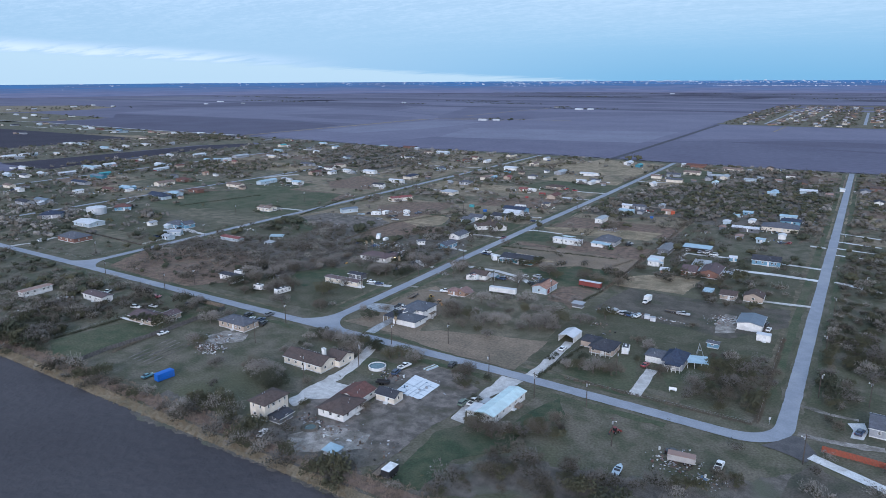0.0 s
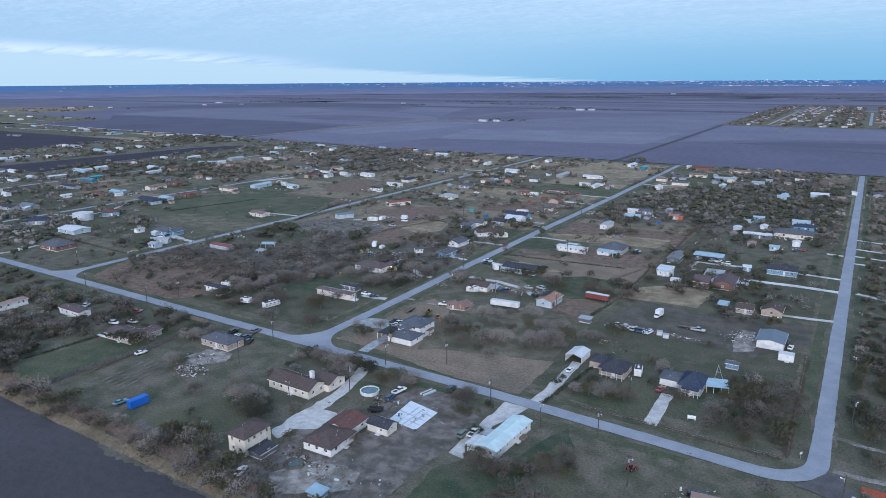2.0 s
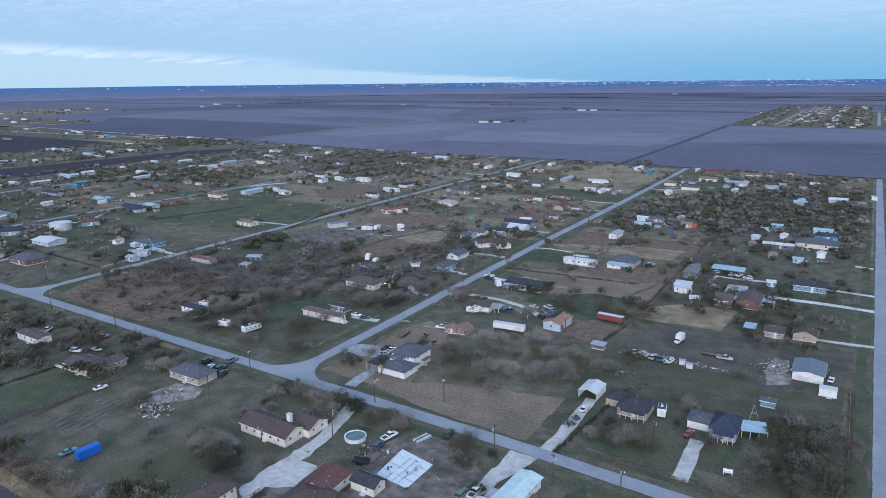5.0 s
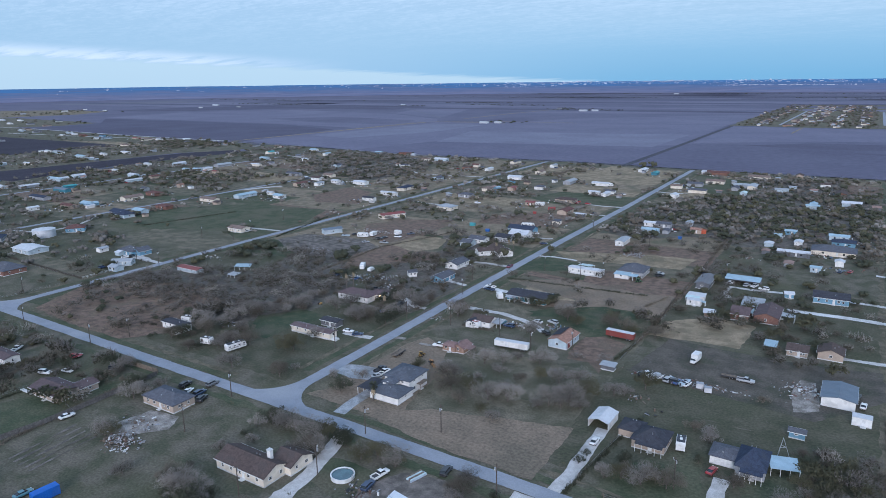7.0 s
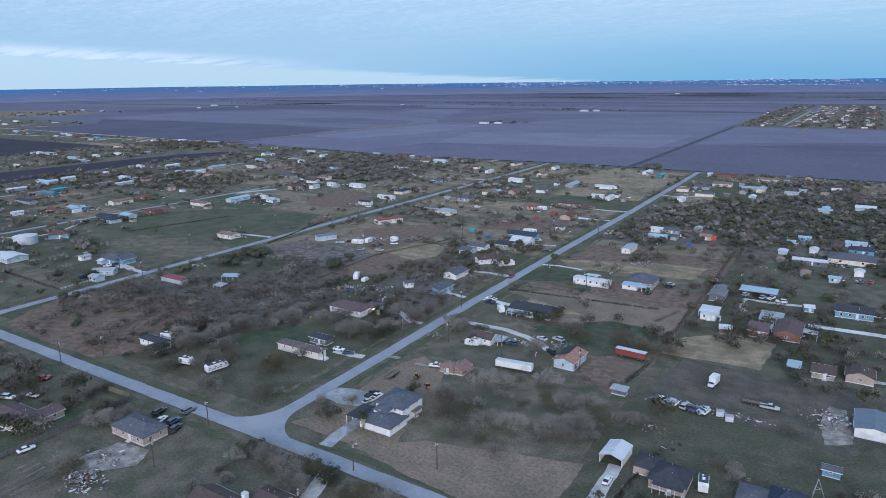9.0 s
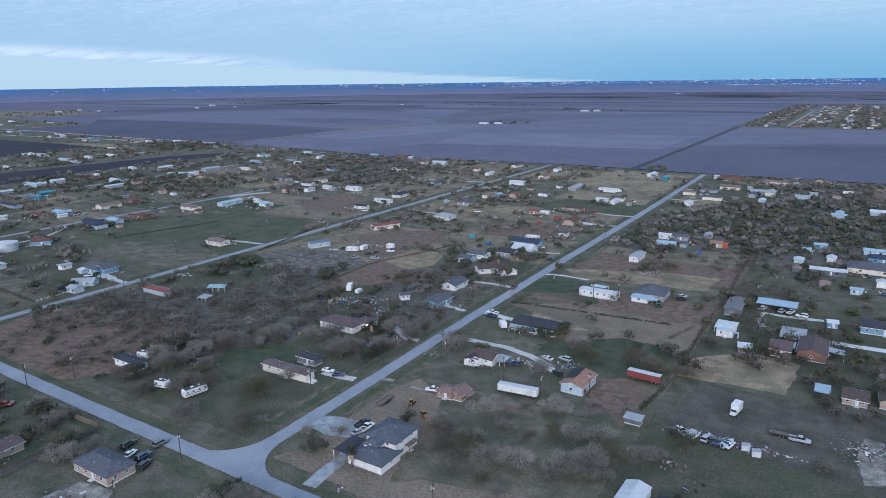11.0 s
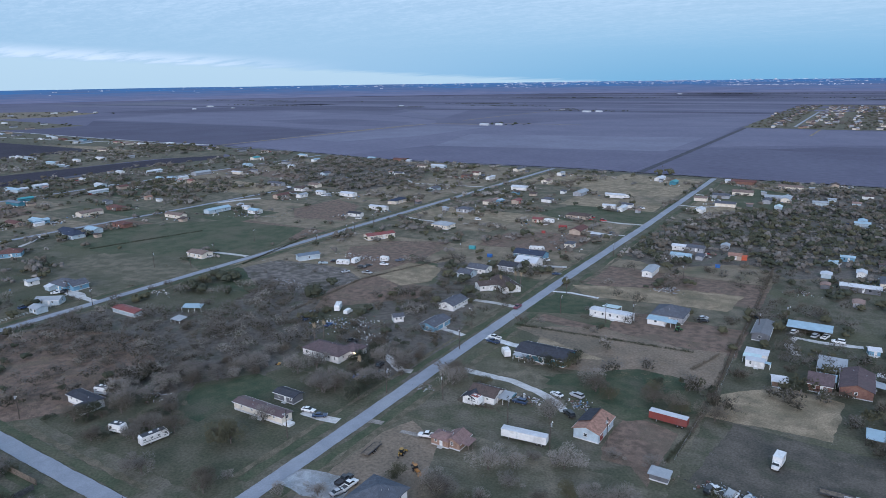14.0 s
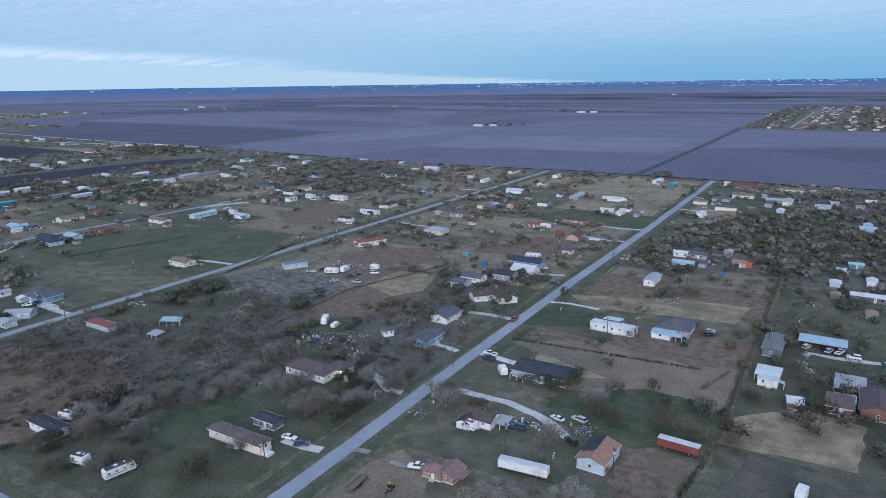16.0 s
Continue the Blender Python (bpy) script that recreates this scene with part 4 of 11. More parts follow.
# ================= builders =================
class Shape:
    """Gathers faces for one mesh."""

    def __init__(self):
        self.v, self.f = [], []

    def box(self, x, y, z, sx, sy, sz, turn=0.0):
        """A box by its centre in plan, its bottom and its sizes."""
        c, s, n = math.cos(turn), math.sin(turn), len(self.v)
        for dz in (0, sz):
            for dx, dy in ((-sx / 2, -sy / 2), (sx / 2, -sy / 2), (sx / 2, sy / 2), (-sx / 2, sy / 2)):
                self.v.append((x + dx * c - dy * s, y + dx * s + dy * c, z + dz))
        self.f += [tuple(n + i for i in q) for q in ((3, 2, 1, 0), (4, 5, 6, 7), (0, 1, 5, 4), (1, 2, 6, 5), (2, 3, 7, 6), (3, 0, 4, 7))]
        return self

    def loft(self, loops, caps=True):
        n, k = len(self.v), len(loops[0])
        for loop in loops:
            self.v += [tuple(p) for p in loop]
        for i in range(len(loops) - 1):
            for j in range(k):
                a, b = n + i * k + j, n + i * k + (j + 1) % k
                self.f.append((a, b, b + k, a + k))
        if caps:
            self.f += [tuple(range(n + k - 1, n - 1, -1)), tuple(range(n + (len(loops) - 1) * k, n + len(loops) * k))]
        return self

    def rod(self, p, q, r0, r1=None, sides=6):
        p, q = Vector(p), Vector(q)
        side = (q - p).orthogonal().normalized()
        other = (q - p).normalized().cross(side)
        ring = [math.cos(2 * math.pi * i / sides) * side + math.sin(2 * math.pi * i / sides) * other for i in range(sides)]
        return self.loft([[p + r0 * d for d in ring], [q + (r0 if r1 is None else r1) * d for d in ring]])

    def mesh(self, name, material):
        me = mesh_from(name, self.v, self.f, [material])
        bm = bmesh.new()
        bm.from_mesh(me)
        bmesh.ops.recalc_face_normals(bm, faces=bm.faces)
        bm.to_mesh(me)
        bm.free()
        return me


def part(name, shape, material, parent, label="", at=None, turn=0.0):
    """One mesh object under a thing or a part."""
    data = shape if isinstance(shape, bpy.types.Mesh) else shape.mesh(name, material)
    ob = new(name, data)
    ob.parent = parent
    if at:
        ob.location = at
    ob.rotation_euler.z = turn
    return tagged(ob, label)


def thing(name, x, y, deg=0.0, label="", category="", group="", z=0.1):
    ob = new(name)
    ob.empty_display_size = 0.3
    ob.matrix_world = pose(x, y, z, 0, 0, deg)
    return tagged(ob, label, category, group)


def siding(name, rgb):
    return surface("siding_" + name, rgb, tuple(0.88 * v for v in rgb), 1.6, 0.75, 0.4, fine=0.15, stain=tuple(0.72 * v for v in rgb), stain_size=3.0, wave=(0.22, 0.02, "Z"))


def shingle(name, rgb):
    return surface("shingle_" + name, rgb, tuple(0.75 * v for v in rgb), 1.0, 0.92, 0.5, fine=0.5, stain=tuple(0.66 * v + 0.02 for v in rgb), stain_size=4.0)


def sheetmetal(name, rgb, rough=0.58, axis="X"):
    return surface("sheet_metal_" + name, rgb, tuple(0.86 * v for v in rgb), 2.0, rough, 0.5, metal=0.12, fine=0.15, stain=tuple(0.78 * v + 0.03 for v in rgb), stain_size=5.0, wave=(0.3, 0.03, axis))


TRIM = surface("white_trim_paint", (0.72, 0.72, 0.70), None, 1.0, 0.6, 0.1, fine=0.1)
PANE = glass("window_pane")
TYRE = surface("tyre_rubber", (0.02, 0.02, 0.02), None, 0.3, 0.9, 0.1)
RIM_METAL = surface("wheel_rim", (0.45, 0.45, 0.46), None, 0.3, 0.4, 0.05, metal=0.8)
PAINT = surface("car_paint", (0.5, 0.5, 0.5), None, 1.5, 0.35, 0.02, fine=0.05, coat=0.5, tint=True)
LAMP = surface("lamp_lens", (0.75, 0.75, 0.72), None, 0.3, 0.2, 0.02)
TAIL = surface("tail_lens", (0.35, 0.02, 0.02), None, 0.3, 0.25, 0.02)
BUMPER = surface("bumper_plastic", (0.05, 0.05, 0.055), None, 0.3, 0.6, 0.1)
TIMBER = surface("weathered_timber", (0.20, 0.165, 0.13), (0.13, 0.11, 0.09), 0.8, 0.9, 0.4, fine=0.4)
DARKWOOD = surface("dark_timber", (0.085, 0.07, 0.06), (0.06, 0.05, 0.045), 0.8, 0.9, 0.4, fine=0.4)
GALV = surface("galvanised_steel", (0.45, 0.46, 0.47), (0.36, 0.37, 0.38), 0.8, 0.5, 0.1, metal=0.6)
CREOSOTE = surface("creosoted_pole", (0.10, 0.082, 0.07), (0.07, 0.06, 0.052), 1.2, 0.9, 0.3, fine=0.3)
BRICK = surface("red_brown_brick", (0.23, 0.13, 0.10), (0.17, 0.095, 0.078), 0.7, 0.9, 0.4, fine=0.4)

_panes = {}


def window_on(parent, x, y, z, turn, w=0.95, h=1.15, plain=False):
    """A window with its frame and pane, its middle at x, y, z of the parent, facing -y turned by that angle."""
    key = (round(w, 2), round(h, 2))
    if key not in _panes:
        fr = Shape()
        for dx, dz, sx, sz in ((-w / 2, -h / 2, 0.1, h), (w / 2, -h / 2, 0.1, h), (0, h / 2 - 0.05, w + 0.1, 0.1), (0, -h / 2 - 0.05, w + 0.16, 0.1), (0, -0.03, w, 0.05)):
            fr.box(dx, -0.03, dz, sx, 0.09, sz)
        _panes[key] = fr.mesh("window_frame", TRIM), Shape().box(0, -0.012, -h / 2, w - 0.02, 0.03, h).mesh("pane", PANE)
    fr, pn = _panes[key]
    if plain:
        part("window", pn, PANE, parent, at=(x, y, z), turn=turn)
        return
    win = part("window", fr, TRIM, parent, at=(x, y, z), turn=turn)
    part("pane", pn, PANE, win)


def door_on(parent, x, y, turn, material=None, w=0.95, h=2.05, z=0.1):
    d = part("door", Shape().box(0, -0.02, 0, w, 0.07, h), material or TRIM, parent, at=(x, y, z), turn=turn)
    part("door_handle", Shape().box(w * 0.38, -0.08, 1.0, 0.12, 0.06, 0.04), GALV, d)


def roof_gable(L, W, h, pitch, over, thick=0.16):
    """Two slopes with the ridge along x, as one mesh."""
    s, top = Shape(), h + W / 2 * pitch
    for k in (-1, 1):
        y0, z0 = k * (W / 2 + over), h - over * pitch
        loop = [(y0, z0), (0, top), (0, top + thick), (y0, z0 + thick)]
        s.loft([[(-L / 2 - over, y, z) for y, z in loop], [(L / 2 + over, y, z) for y, z in loop]])
    return s, top


def roof_hip(L, W, h, pitch, over, thick=0.16):
    s, top, r = Shape(), h + W / 2 * pitch, max(0.2, (L - W) / 2)
    a, b = L / 2 + over, W / 2 + over
    z0 = h - 0.05
    low = [(-a, -b, z0), (a, -b, z0), (a, b, z0), (-a, b, z0)]
    mid = [(x, y, z0 + thick) for x, y, _ in low]
    ridge = [(-r, -0.04, top + thick), (r, -0.04, top + thick), (r, 0.04, top + thick), (-r, 0.04, top + thick)]
    return s.loft([low, mid, ridge]), top


def block(home, L, W, h, roof, wall, cover, pitch=0.4, at=(0, 0), turn=0.0, win=(3, 2, 1, 1), door=1, over=0.45, base=0.25, seed=0, trim=True, label="", rlabel="", vents=2, plain=False):
    """One rectangular body with its roof, windows and door. win: windows on the near side, far side, left and right ends."""
    rnd = random.Random(int(L * 37 + W * 91 + h * 13 + seed))
    h = h if h > 4.4 else max(1.3, 0.9 * h)
    body = Shape()
    if roof == "gable":
        loop = [(-W / 2, 0), (W / 2, 0), (W / 2, h), (0, h + W / 2 * pitch - 0.02), (-W / 2, h)]
        body.loft([[(-L / 2, y, z) for y, z in loop], [(L / 2, y, z) for y, z in loop]])
    elif roof == "barrel":
        loop = [(-W / 2, 0), (W / 2, 0)] + [(W / 2 * math.cos(radians(a)), h + W * 0.3 * math.sin(radians(a))) for a in range(0, 181, 20)]
        body.loft([[(-L / 2, y, z) for y, z in loop], [(L / 2, y, z) for y, z in loop]])
    elif roof == "shed":
        loop = [(-W / 2, 0), (W / 2, 0), (W / 2, h + W * pitch - 0.02), (-W / 2, h - 0.02)]
        body.loft([[(-L / 2, y, z) for y, z in loop], [(L / 2, y, z) for y, z in loop]])
    else:
        body.box(0, 0, 0, L, W, h)
    ang = radians(turn)
    wl = part("wall", body, wall, home, label, at=(*at, 0), turn=ang)
    if not plain:
        foot = Shape().box(0, 0, -0.1, L + 0.08, W + 0.08, base + 0.1)
        part("plinth", foot, CONCRETE, wl)
    if roof == "gable":
        rs, top = roof_gable(L, W, h, pitch, over)
    elif roof == "hip":
        rs, top = roof_hip(L, W, h, pitch, over)
    elif roof == "barrel":
        rs, top = Shape(), h + W * 0.3
        ring = [(W / 2 + over * 0.5) * math.cos(radians(a)) for a in range(0, 181, 15)], [h - 0.05 + (W * 0.3 + 0.12) * math.sin(radians(a)) for a in range(0, 181, 15)]
        loop = list(zip(*ring)) + [(y * 0.96, z - 0.1) for y, z in list(zip(*ring))[::-1]]
        rs.loft([[(-L / 2 - over * 0.6, y, z) for y, z in loop], [(L / 2 + over * 0.6, y, z) for y, z in loop]])
    elif roof == "shed":
        top, y0, y1 = h + W * pitch, -W / 2 - over, W / 2 + over
        loop = [(y0, h - over * pitch), (y1, h + (W + over) * pitch), (y1, h + (W + over) * pitch + 0.12), (y0, h - over * pitch + 0.12)]
        rs = Shape().loft([[(-L / 2 - over, y, z) for y, z in loop], [(L / 2 + over, y, z) for y, z in loop]])
    else:
        top, rs = h + 0.15, Shape().box(0, 0, h, L + 2 * over, W + 2 * over, 0.15)
    rf = part("roof", rs, cover, home, rlabel, at=(*at, 0), turn=ang)
    if roof in ("gable", "hip") and not plain:
        r = L / 2 + over if roof == "gable" else max(0.2, (L - W) / 2)
        cap = Shape().loft([[(-r, -0.16, top + 0.09), (-r, 0.16, top + 0.09), (-r, 0, top + 0.23)], [(r, -0.16, top + 0.09), (r, 0.16, top + 0.09), (r, 0, top + 0.23)]])
        part("ridge_cap", cap, cover, rf)
        for _ in range(vents):
            vx, vy = rnd.uniform(-0.35, 0.35) * L * 0.8, rnd.choice((-1, 1)) * W * rnd.uniform(0.12, 0.3)
            if roof == "hip":
                vx *= 0.6
            vz = h + (W / 2 - abs(vy)) * pitch + 0.05
            part("vent_pipe", Shape().rod((vx, vy, vz), (vx, vy, vz + 0.55), 0.09), GALV, rf)
    if trim and roof == "gable" and not plain:
        for k in (-1, 1):
            y0, z0 = k * (W / 2 + over + 0.02), h - over * pitch
            part("fascia", Shape().box(0, y0, z0 - 0.02, L + 2 * over, 0.05, 0.2), TRIM, rf)
    zc = base + 1.35
    floors = [zc] if h < 4.4 else [zc, zc + 2.7]
    for z in floors:
        for side, count in enumerate(win):
            span = L if side < 2 else W
            for i in range(count):
                u = ((i + 0.5) / count - 0.5) * span * 0.92 + rnd.uniform(-0.2, 0.2)
                if door and side == 0 and z == zc and abs(u - L * 0.08) < 1.1:
                    u += 1.3
                if abs(u) > span / 2 - 0.7:
                    continue
                px, py, tr = ((u, -W / 2, 0), (u, W / 2, math.pi), (-L / 2, u, -math.pi / 2), (L / 2, u, math.pi / 2))[side]
                window_on(wl, px, py, z, tr, rnd.choice((0.7, 0.85, 1.05)), rnd.choice((0.85, 1.0)), plain)
    if door and plain:
        part("door", Shape().box(L * 0.08, -W / 2 - 0.02, base, 0.95, 0.07, 2.05), TRIM, wl)
    elif door:
        door_on(wl, L * 0.08, -W / 2, 0, z=base)
        part("step", Shape().box(L * 0.08, -W / 2 - 0.6, 0, 1.5, 1.1, base * 0.8), CONCRETE, wl)
    return wl


def porch(home, x, y, L, W, h, cover, turn=0.0, posts=3, slope=0.12, post=None, name="porch"):
    """An open roof on posts."""
    p = part(name, Shape().loft([[(-L / 2, a, b) for a, b in ((-W / 2, h - W * slope), (W / 2, h), (W / 2, h + 0.1), (-W / 2, h + 0.1 - W * slope))],
                                 [(L / 2, a, b) for a, b in ((-W / 2, h - W * slope), (W / 2, h), (W / 2, h + 0.1), (-W / 2, h + 0.1 - W * slope))]]), cover, home, at=(x, y, 0), turn=radians(turn))
    for i in range(posts):
        px = (-0.5 + i / max(1, posts - 1)) * (L - 0.3)
        part("post", Shape().box(px, -W / 2 + 0.15, -0.1, 0.14, 0.14, h - W * slope + 0.1), post or TRIM, p)
    return p


def chimney(home, x, y, h, material, w=1.1):
    c = part("chimney", Shape().box(x, y, 0, w, w * 0.8, h), material, home)
    part("chimney_cap", Shape().box(x, y, h, w + 0.2, w * 0.8 + 0.2, 0.15), CONCRETE, c)


# ---- vehicles ----
def hull(sections):
    """A rounded hull through sections of (x, low, high, half width)."""
    s, loops = Shape(), []
    for x, lo, hi, w in sections:
        e = min(0.16, (hi - lo) * 0.3)
        loops.append([(x, -w + e, lo), (x, w - e, lo), (x, w, lo + e), (x, w, hi - e), (x, w - e * 1.2, hi), (x, -w + e * 1.2, hi), (x, -w, hi - e), (x, -w, lo + e)])
    return s.loft(loops)


CARS = {}
CARS["sedan"] = dict(body=((-2.35, 0.45, 0.80, 0.70), (-2.2, 0.3, 0.98, 0.86), (-1.3, 0.25, 1.0, 0.9), (0.9, 0.25, 0.95, 0.9), (2.0, 0.3, 0.80, 0.86), (2.35, 0.42, 0.66, 0.68)),
                  glass=((-1.75, 0.93, 0.98, 0.74), (-1.0, 0.93, 1.38, 0.64), (0.15, 0.93, 1.40, 0.64), (1.0, 0.9, 0.97, 0.74)), roof=(-1.0, 0.2, 1.36, 0.66), wheels=(-1.42, 1.42), r=0.33)
CARS["suv"] = dict(body=((-2.4, 0.5, 1.0, 0.8), (-2.3, 0.35, 1.15, 0.92), (-1.0, 0.3, 1.15, 0.96), (0.9, 0.3, 1.1, 0.96), (2.2, 0.35, 1.0, 0.92), (2.45, 0.5, 0.85, 0.78)),
                glass=((-2.3, 1.08, 1.15, 0.82), (-2.05, 1.08, 1.72, 0.72), (0.25, 1.08, 1.74, 0.72), (1.05, 1.05, 1.14, 0.82)), roof=(-2.05, 0.3, 1.70, 0.74), wheels=(-1.45, 1.45), r=0.38)
CARS["pickup"] = dict(body=((-2.8, 0.55, 0.86, 0.8), (-2.75, 0.4, 0.86, 0.95), (-0.7, 0.4, 0.86, 0.97), (-0.5, 0.4, 1.16, 0.97), (1.0, 0.4, 1.15, 0.97), (2.5, 0.45, 1.05, 0.93), (2.8, 0.55, 0.9, 0.8)),
                   glass=((-0.62, 1.1, 1.2, 0.82), (-0.45, 1.1, 1.78, 0.72), (0.65, 1.1, 1.8, 0.72), (1.35, 1.06, 1.16, 0.82)), roof=(-0.45, 0.7, 1.76, 0.74), wheels=(-1.75, 1.75), r=0.4)
CARS["van"] = dict(body=((-2.7, 0.45, 1.9, 0.85), (-2.6, 0.35, 2.1, 0.98), (0.9, 0.35, 2.1, 0.98), (1.5, 0.35, 1.5, 0.97), (2.4, 0.4, 1.15, 0.92), (2.65, 0.5, 0.95, 0.8)),
                glass=((0.72, 1.3, 1.9, 0.9), (0.95, 1.3, 1.95, 0.93), (1.45, 1.28, 1.53, 0.94), (1.75, 1.2, 1.36, 0.9)), roof=(-2.4, 0.85, 2.08, 0.86), wheels=(-1.7, 1.7), r=0.37)
_cars = {}


def vehicle(kind, x, y, deg, rgb, label, z=0.11):
    """A parked car, facing +x turned by deg."""
    m = pose(x, y, z, 0, 0, deg)
    if kind in _cars:
        car = copy_thing(_cars[kind], m)
    else:
        d = CARS[kind]
        car = thing({"suv": "suv", "sedan": "car", "pickup": "pickup_truck", "van": "van"}[kind], x, y, deg, z=z)
        body = part("body", hull(d["body"]), PAINT, car)
        part("glasshouse", hull(d["glass"]), PANE, car)
        x0, x1, zr, w = d["roof"]
        part("roof", Shape().loft([[(x0, -w, zr), (x0, w, zr), (x0, w - 0.1, zr + 0.07), (x0, -w + 0.1, zr + 0.07)], [(x1, -w, zr), (x1, w, zr), (x1, w - 0.1, zr + 0.07), (x1, -w + 0.1, zr + 0.07)]]), PAINT, car)
        if kind == "pickup":
            for sy in (-0.9, 0.9):
                part("bed_side", Shape().box(-1.72, sy, 0.84, 2.1, 0.12, 0.32), PAINT, car)
            part("tailgate", Shape().box(-2.74, 0, 0.84, 0.1, 1.7, 0.32), PAINT, car)
            part("bed_floor", Shape().box(-1.7, 0, 0.85, 2.0, 1.65, 0.03), BUMPER, car)
        for wx in d["wheels"]:
            for sy in (-1, 1):
                r = d["r"]
                ty = part("wheel", Shape().rod((wx, sy * 0.66, r), (wx, sy * 0.93, r), r, sides=14), TYRE, car)
                part("rim", Shape().rod((wx, sy * 0.9, r), (wx, sy * 0.955, r), r * 0.6, sides=10), RIM_METAL, ty)
        fx, bx = d["body"][-1][0], d["body"][0][0]
        for sy in (-1, 1):
            part("headlight", Shape().box(fx - 0.12, sy * 0.6, 0.66 if kind == "sedan" else 0.8, 0.16, 0.3, 0.13), LAMP, car)
            part("tail_light", Shape().box(bx + 0.1, sy * 0.66, 0.72, 0.14, 0.22, 0.18), TAIL, car)
        for bxx in (fx - 0.05, bx + 0.05):
            part("bumper", Shape().box(bxx, 0, 0.42, 0.16, 1.5, 0.2), BUMPER, car)
        _cars[kind] = car
    for o in car.children:
        if o.data.materials[0] == PAINT:
            o.color = (*rgb, 1)
    return tagged(car, label, {"suv": "suv", "sedan": "car", "pickup": "pickup truck", "van": "van"}[kind])


_pole = []


def pole(x, y, lean=0.0, lamp=True, h=9.0):
    """A utility pole with its can and bracket."""
    if not _pole:
        p = thing("utility_pole", x, y, 0, "weathered timber utility pole standing in roadside grass", "utility pole", "poles along the roads", z=0)
        part("pole", Shape().rod((0, 0, -0.3), (0, 0, 9.0), 0.17, 0.11, 8), CREOSOTE, p)
        part("crossarm", Shape().box(0, 0.14, 8.3, 1.5, 0.12, 0.14), CREOSOTE, p)
        part("transformer", Shape().rod((0, -0.34, 7.0), (0, -0.34, 7.9), 0.24, sides=10), GALV, p, "grey metal transformer can")
        a = part("lamp_arm", Shape().rod((0, 0, 7.6), (0.9, -0.5, 8.0), 0.04), GALV, p)
        part("lamp_head", Shape().rod((0.9, -0.5, 7.85), (0.9, -0.5, 8.15), 0.2, 0.1, 8), LAMP, a, "white lamp head")
        _pole.append(p)
        return p
    return copy_thing(_pole[0], pose(x, y, 0, 0, lean, (x * 7 + y * 13) % 360))


# ---- trailers, campers, machines ----
def wheel_pair(parent, x, half, r=0.42):
    for sy in (-1, 1):
        w = part("wheel", Shape().rod((x, sy * (half - 0.3), r), (x, sy * half, r), r, sides=14), TYRE, parent)
        part("rim", Shape().rod((x, sy * (half - 0.02), r), (x, sy * (half + 0.03), r), r * 0.55, sides=10), RIM_METAL, w)


BLACKPAINT = surface("black_paint", (0.03, 0.03, 0.034), None, 1.0, 0.5, 0.1)
GREYBOARD = surface("grey_boards", (0.15, 0.14, 0.135), (0.10, 0.095, 0.09), 0.8, 0.9, 0.4, fine=0.4)


def box_trailer(x, y, deg, L, skin, cover, label, name="semi_trailer", h=2.45, door=True):
    """A road trailer body with ribs, doors, landing legs and wheels."""
    t = thing(name, x, y, deg, label, "trailer")
    body = part("body", Shape().box(0, 0, 0.8, L, 2.55, h), skin, t)
    part("roof", Shape().box(0, 0, 0.8 + h, L + 0.06, 2.6, 0.07), cover, t)
    part("underframe", Shape().box(0, 0, 0.45, L * 0.96, 1.4, 0.35), BUMPER, t)
    for k in range(int(L / 1.2)):
        for sy in (-1, 1):
            part("rib", Shape().box(-L / 2 + 0.6 + k * 1.2, sy * 1.29, 0.85, 0.07, 0.05, h - 0.1), skin, body)
    for dy in (-0.62, 0.62):
        part("rear_door", Shape().box(L / 2 + 0.03, dy, 0.9, 0.06, 1.18, h - 0.2), skin, body)
    if door:
        part("side_door", Shape().box(-L * 0.12, -1.31, 0.95, 1.1, 0.06, 2.0), TRIM, body, "white side door")
    for wx in (L / 2 - 1.2, L / 2 - 2.5):
        wheel_pair(t, wx, 1.25, 0.46)
    for sy in (-0.8, 0.8):
        part("landing_leg", Shape().box(-L / 2 + 2.2, sy, -0.05, 0.15, 0.15, 0.75), GALV, t)
    return t


def container(x, y, deg, L, skin, label):
    c = thing("shipping_container", x, y, deg, label, "container")
    s = Shape().box(0, 0, 0.1, L, 2.4, 2.5)
    body = part("body", s, skin, c)
    for k in range(int(L / 0.6)):
        for sy in (-1, 1):
            part("corrugation", Shape().box(-L / 2 + 0.4 + k * 0.6, sy * 1.22, 0.2, 0.28, 0.06, 2.3), skin, body)
    for dy in (-0.58, 0.58):
        part("door", Shape().box(-L / 2 - 0.03, dy, 0.2, 0.06, 1.1, 2.3), skin, c)
    for dx in (-1, 1):
        part("corner_post", Shape().box(dx * (L / 2 - 0.1), -1.23, 0.1, 0.2, 0.08, 2.5), skin, c)
    return c


CAMPER_WHITE = surface("camper_white", (0.72, 0.72, 0.70), (0.62, 0.62, 0.61), 1.5, 0.45, 0.05, fine=0.08, stain=(0.5, 0.49, 0.46), stain_size=2.5)
CAMPER_TOP = surface("weathered_camper_top", (0.030, 0.035, 0.045), (0.05, 0.055, 0.065), 1.2, 0.7, 0.1)


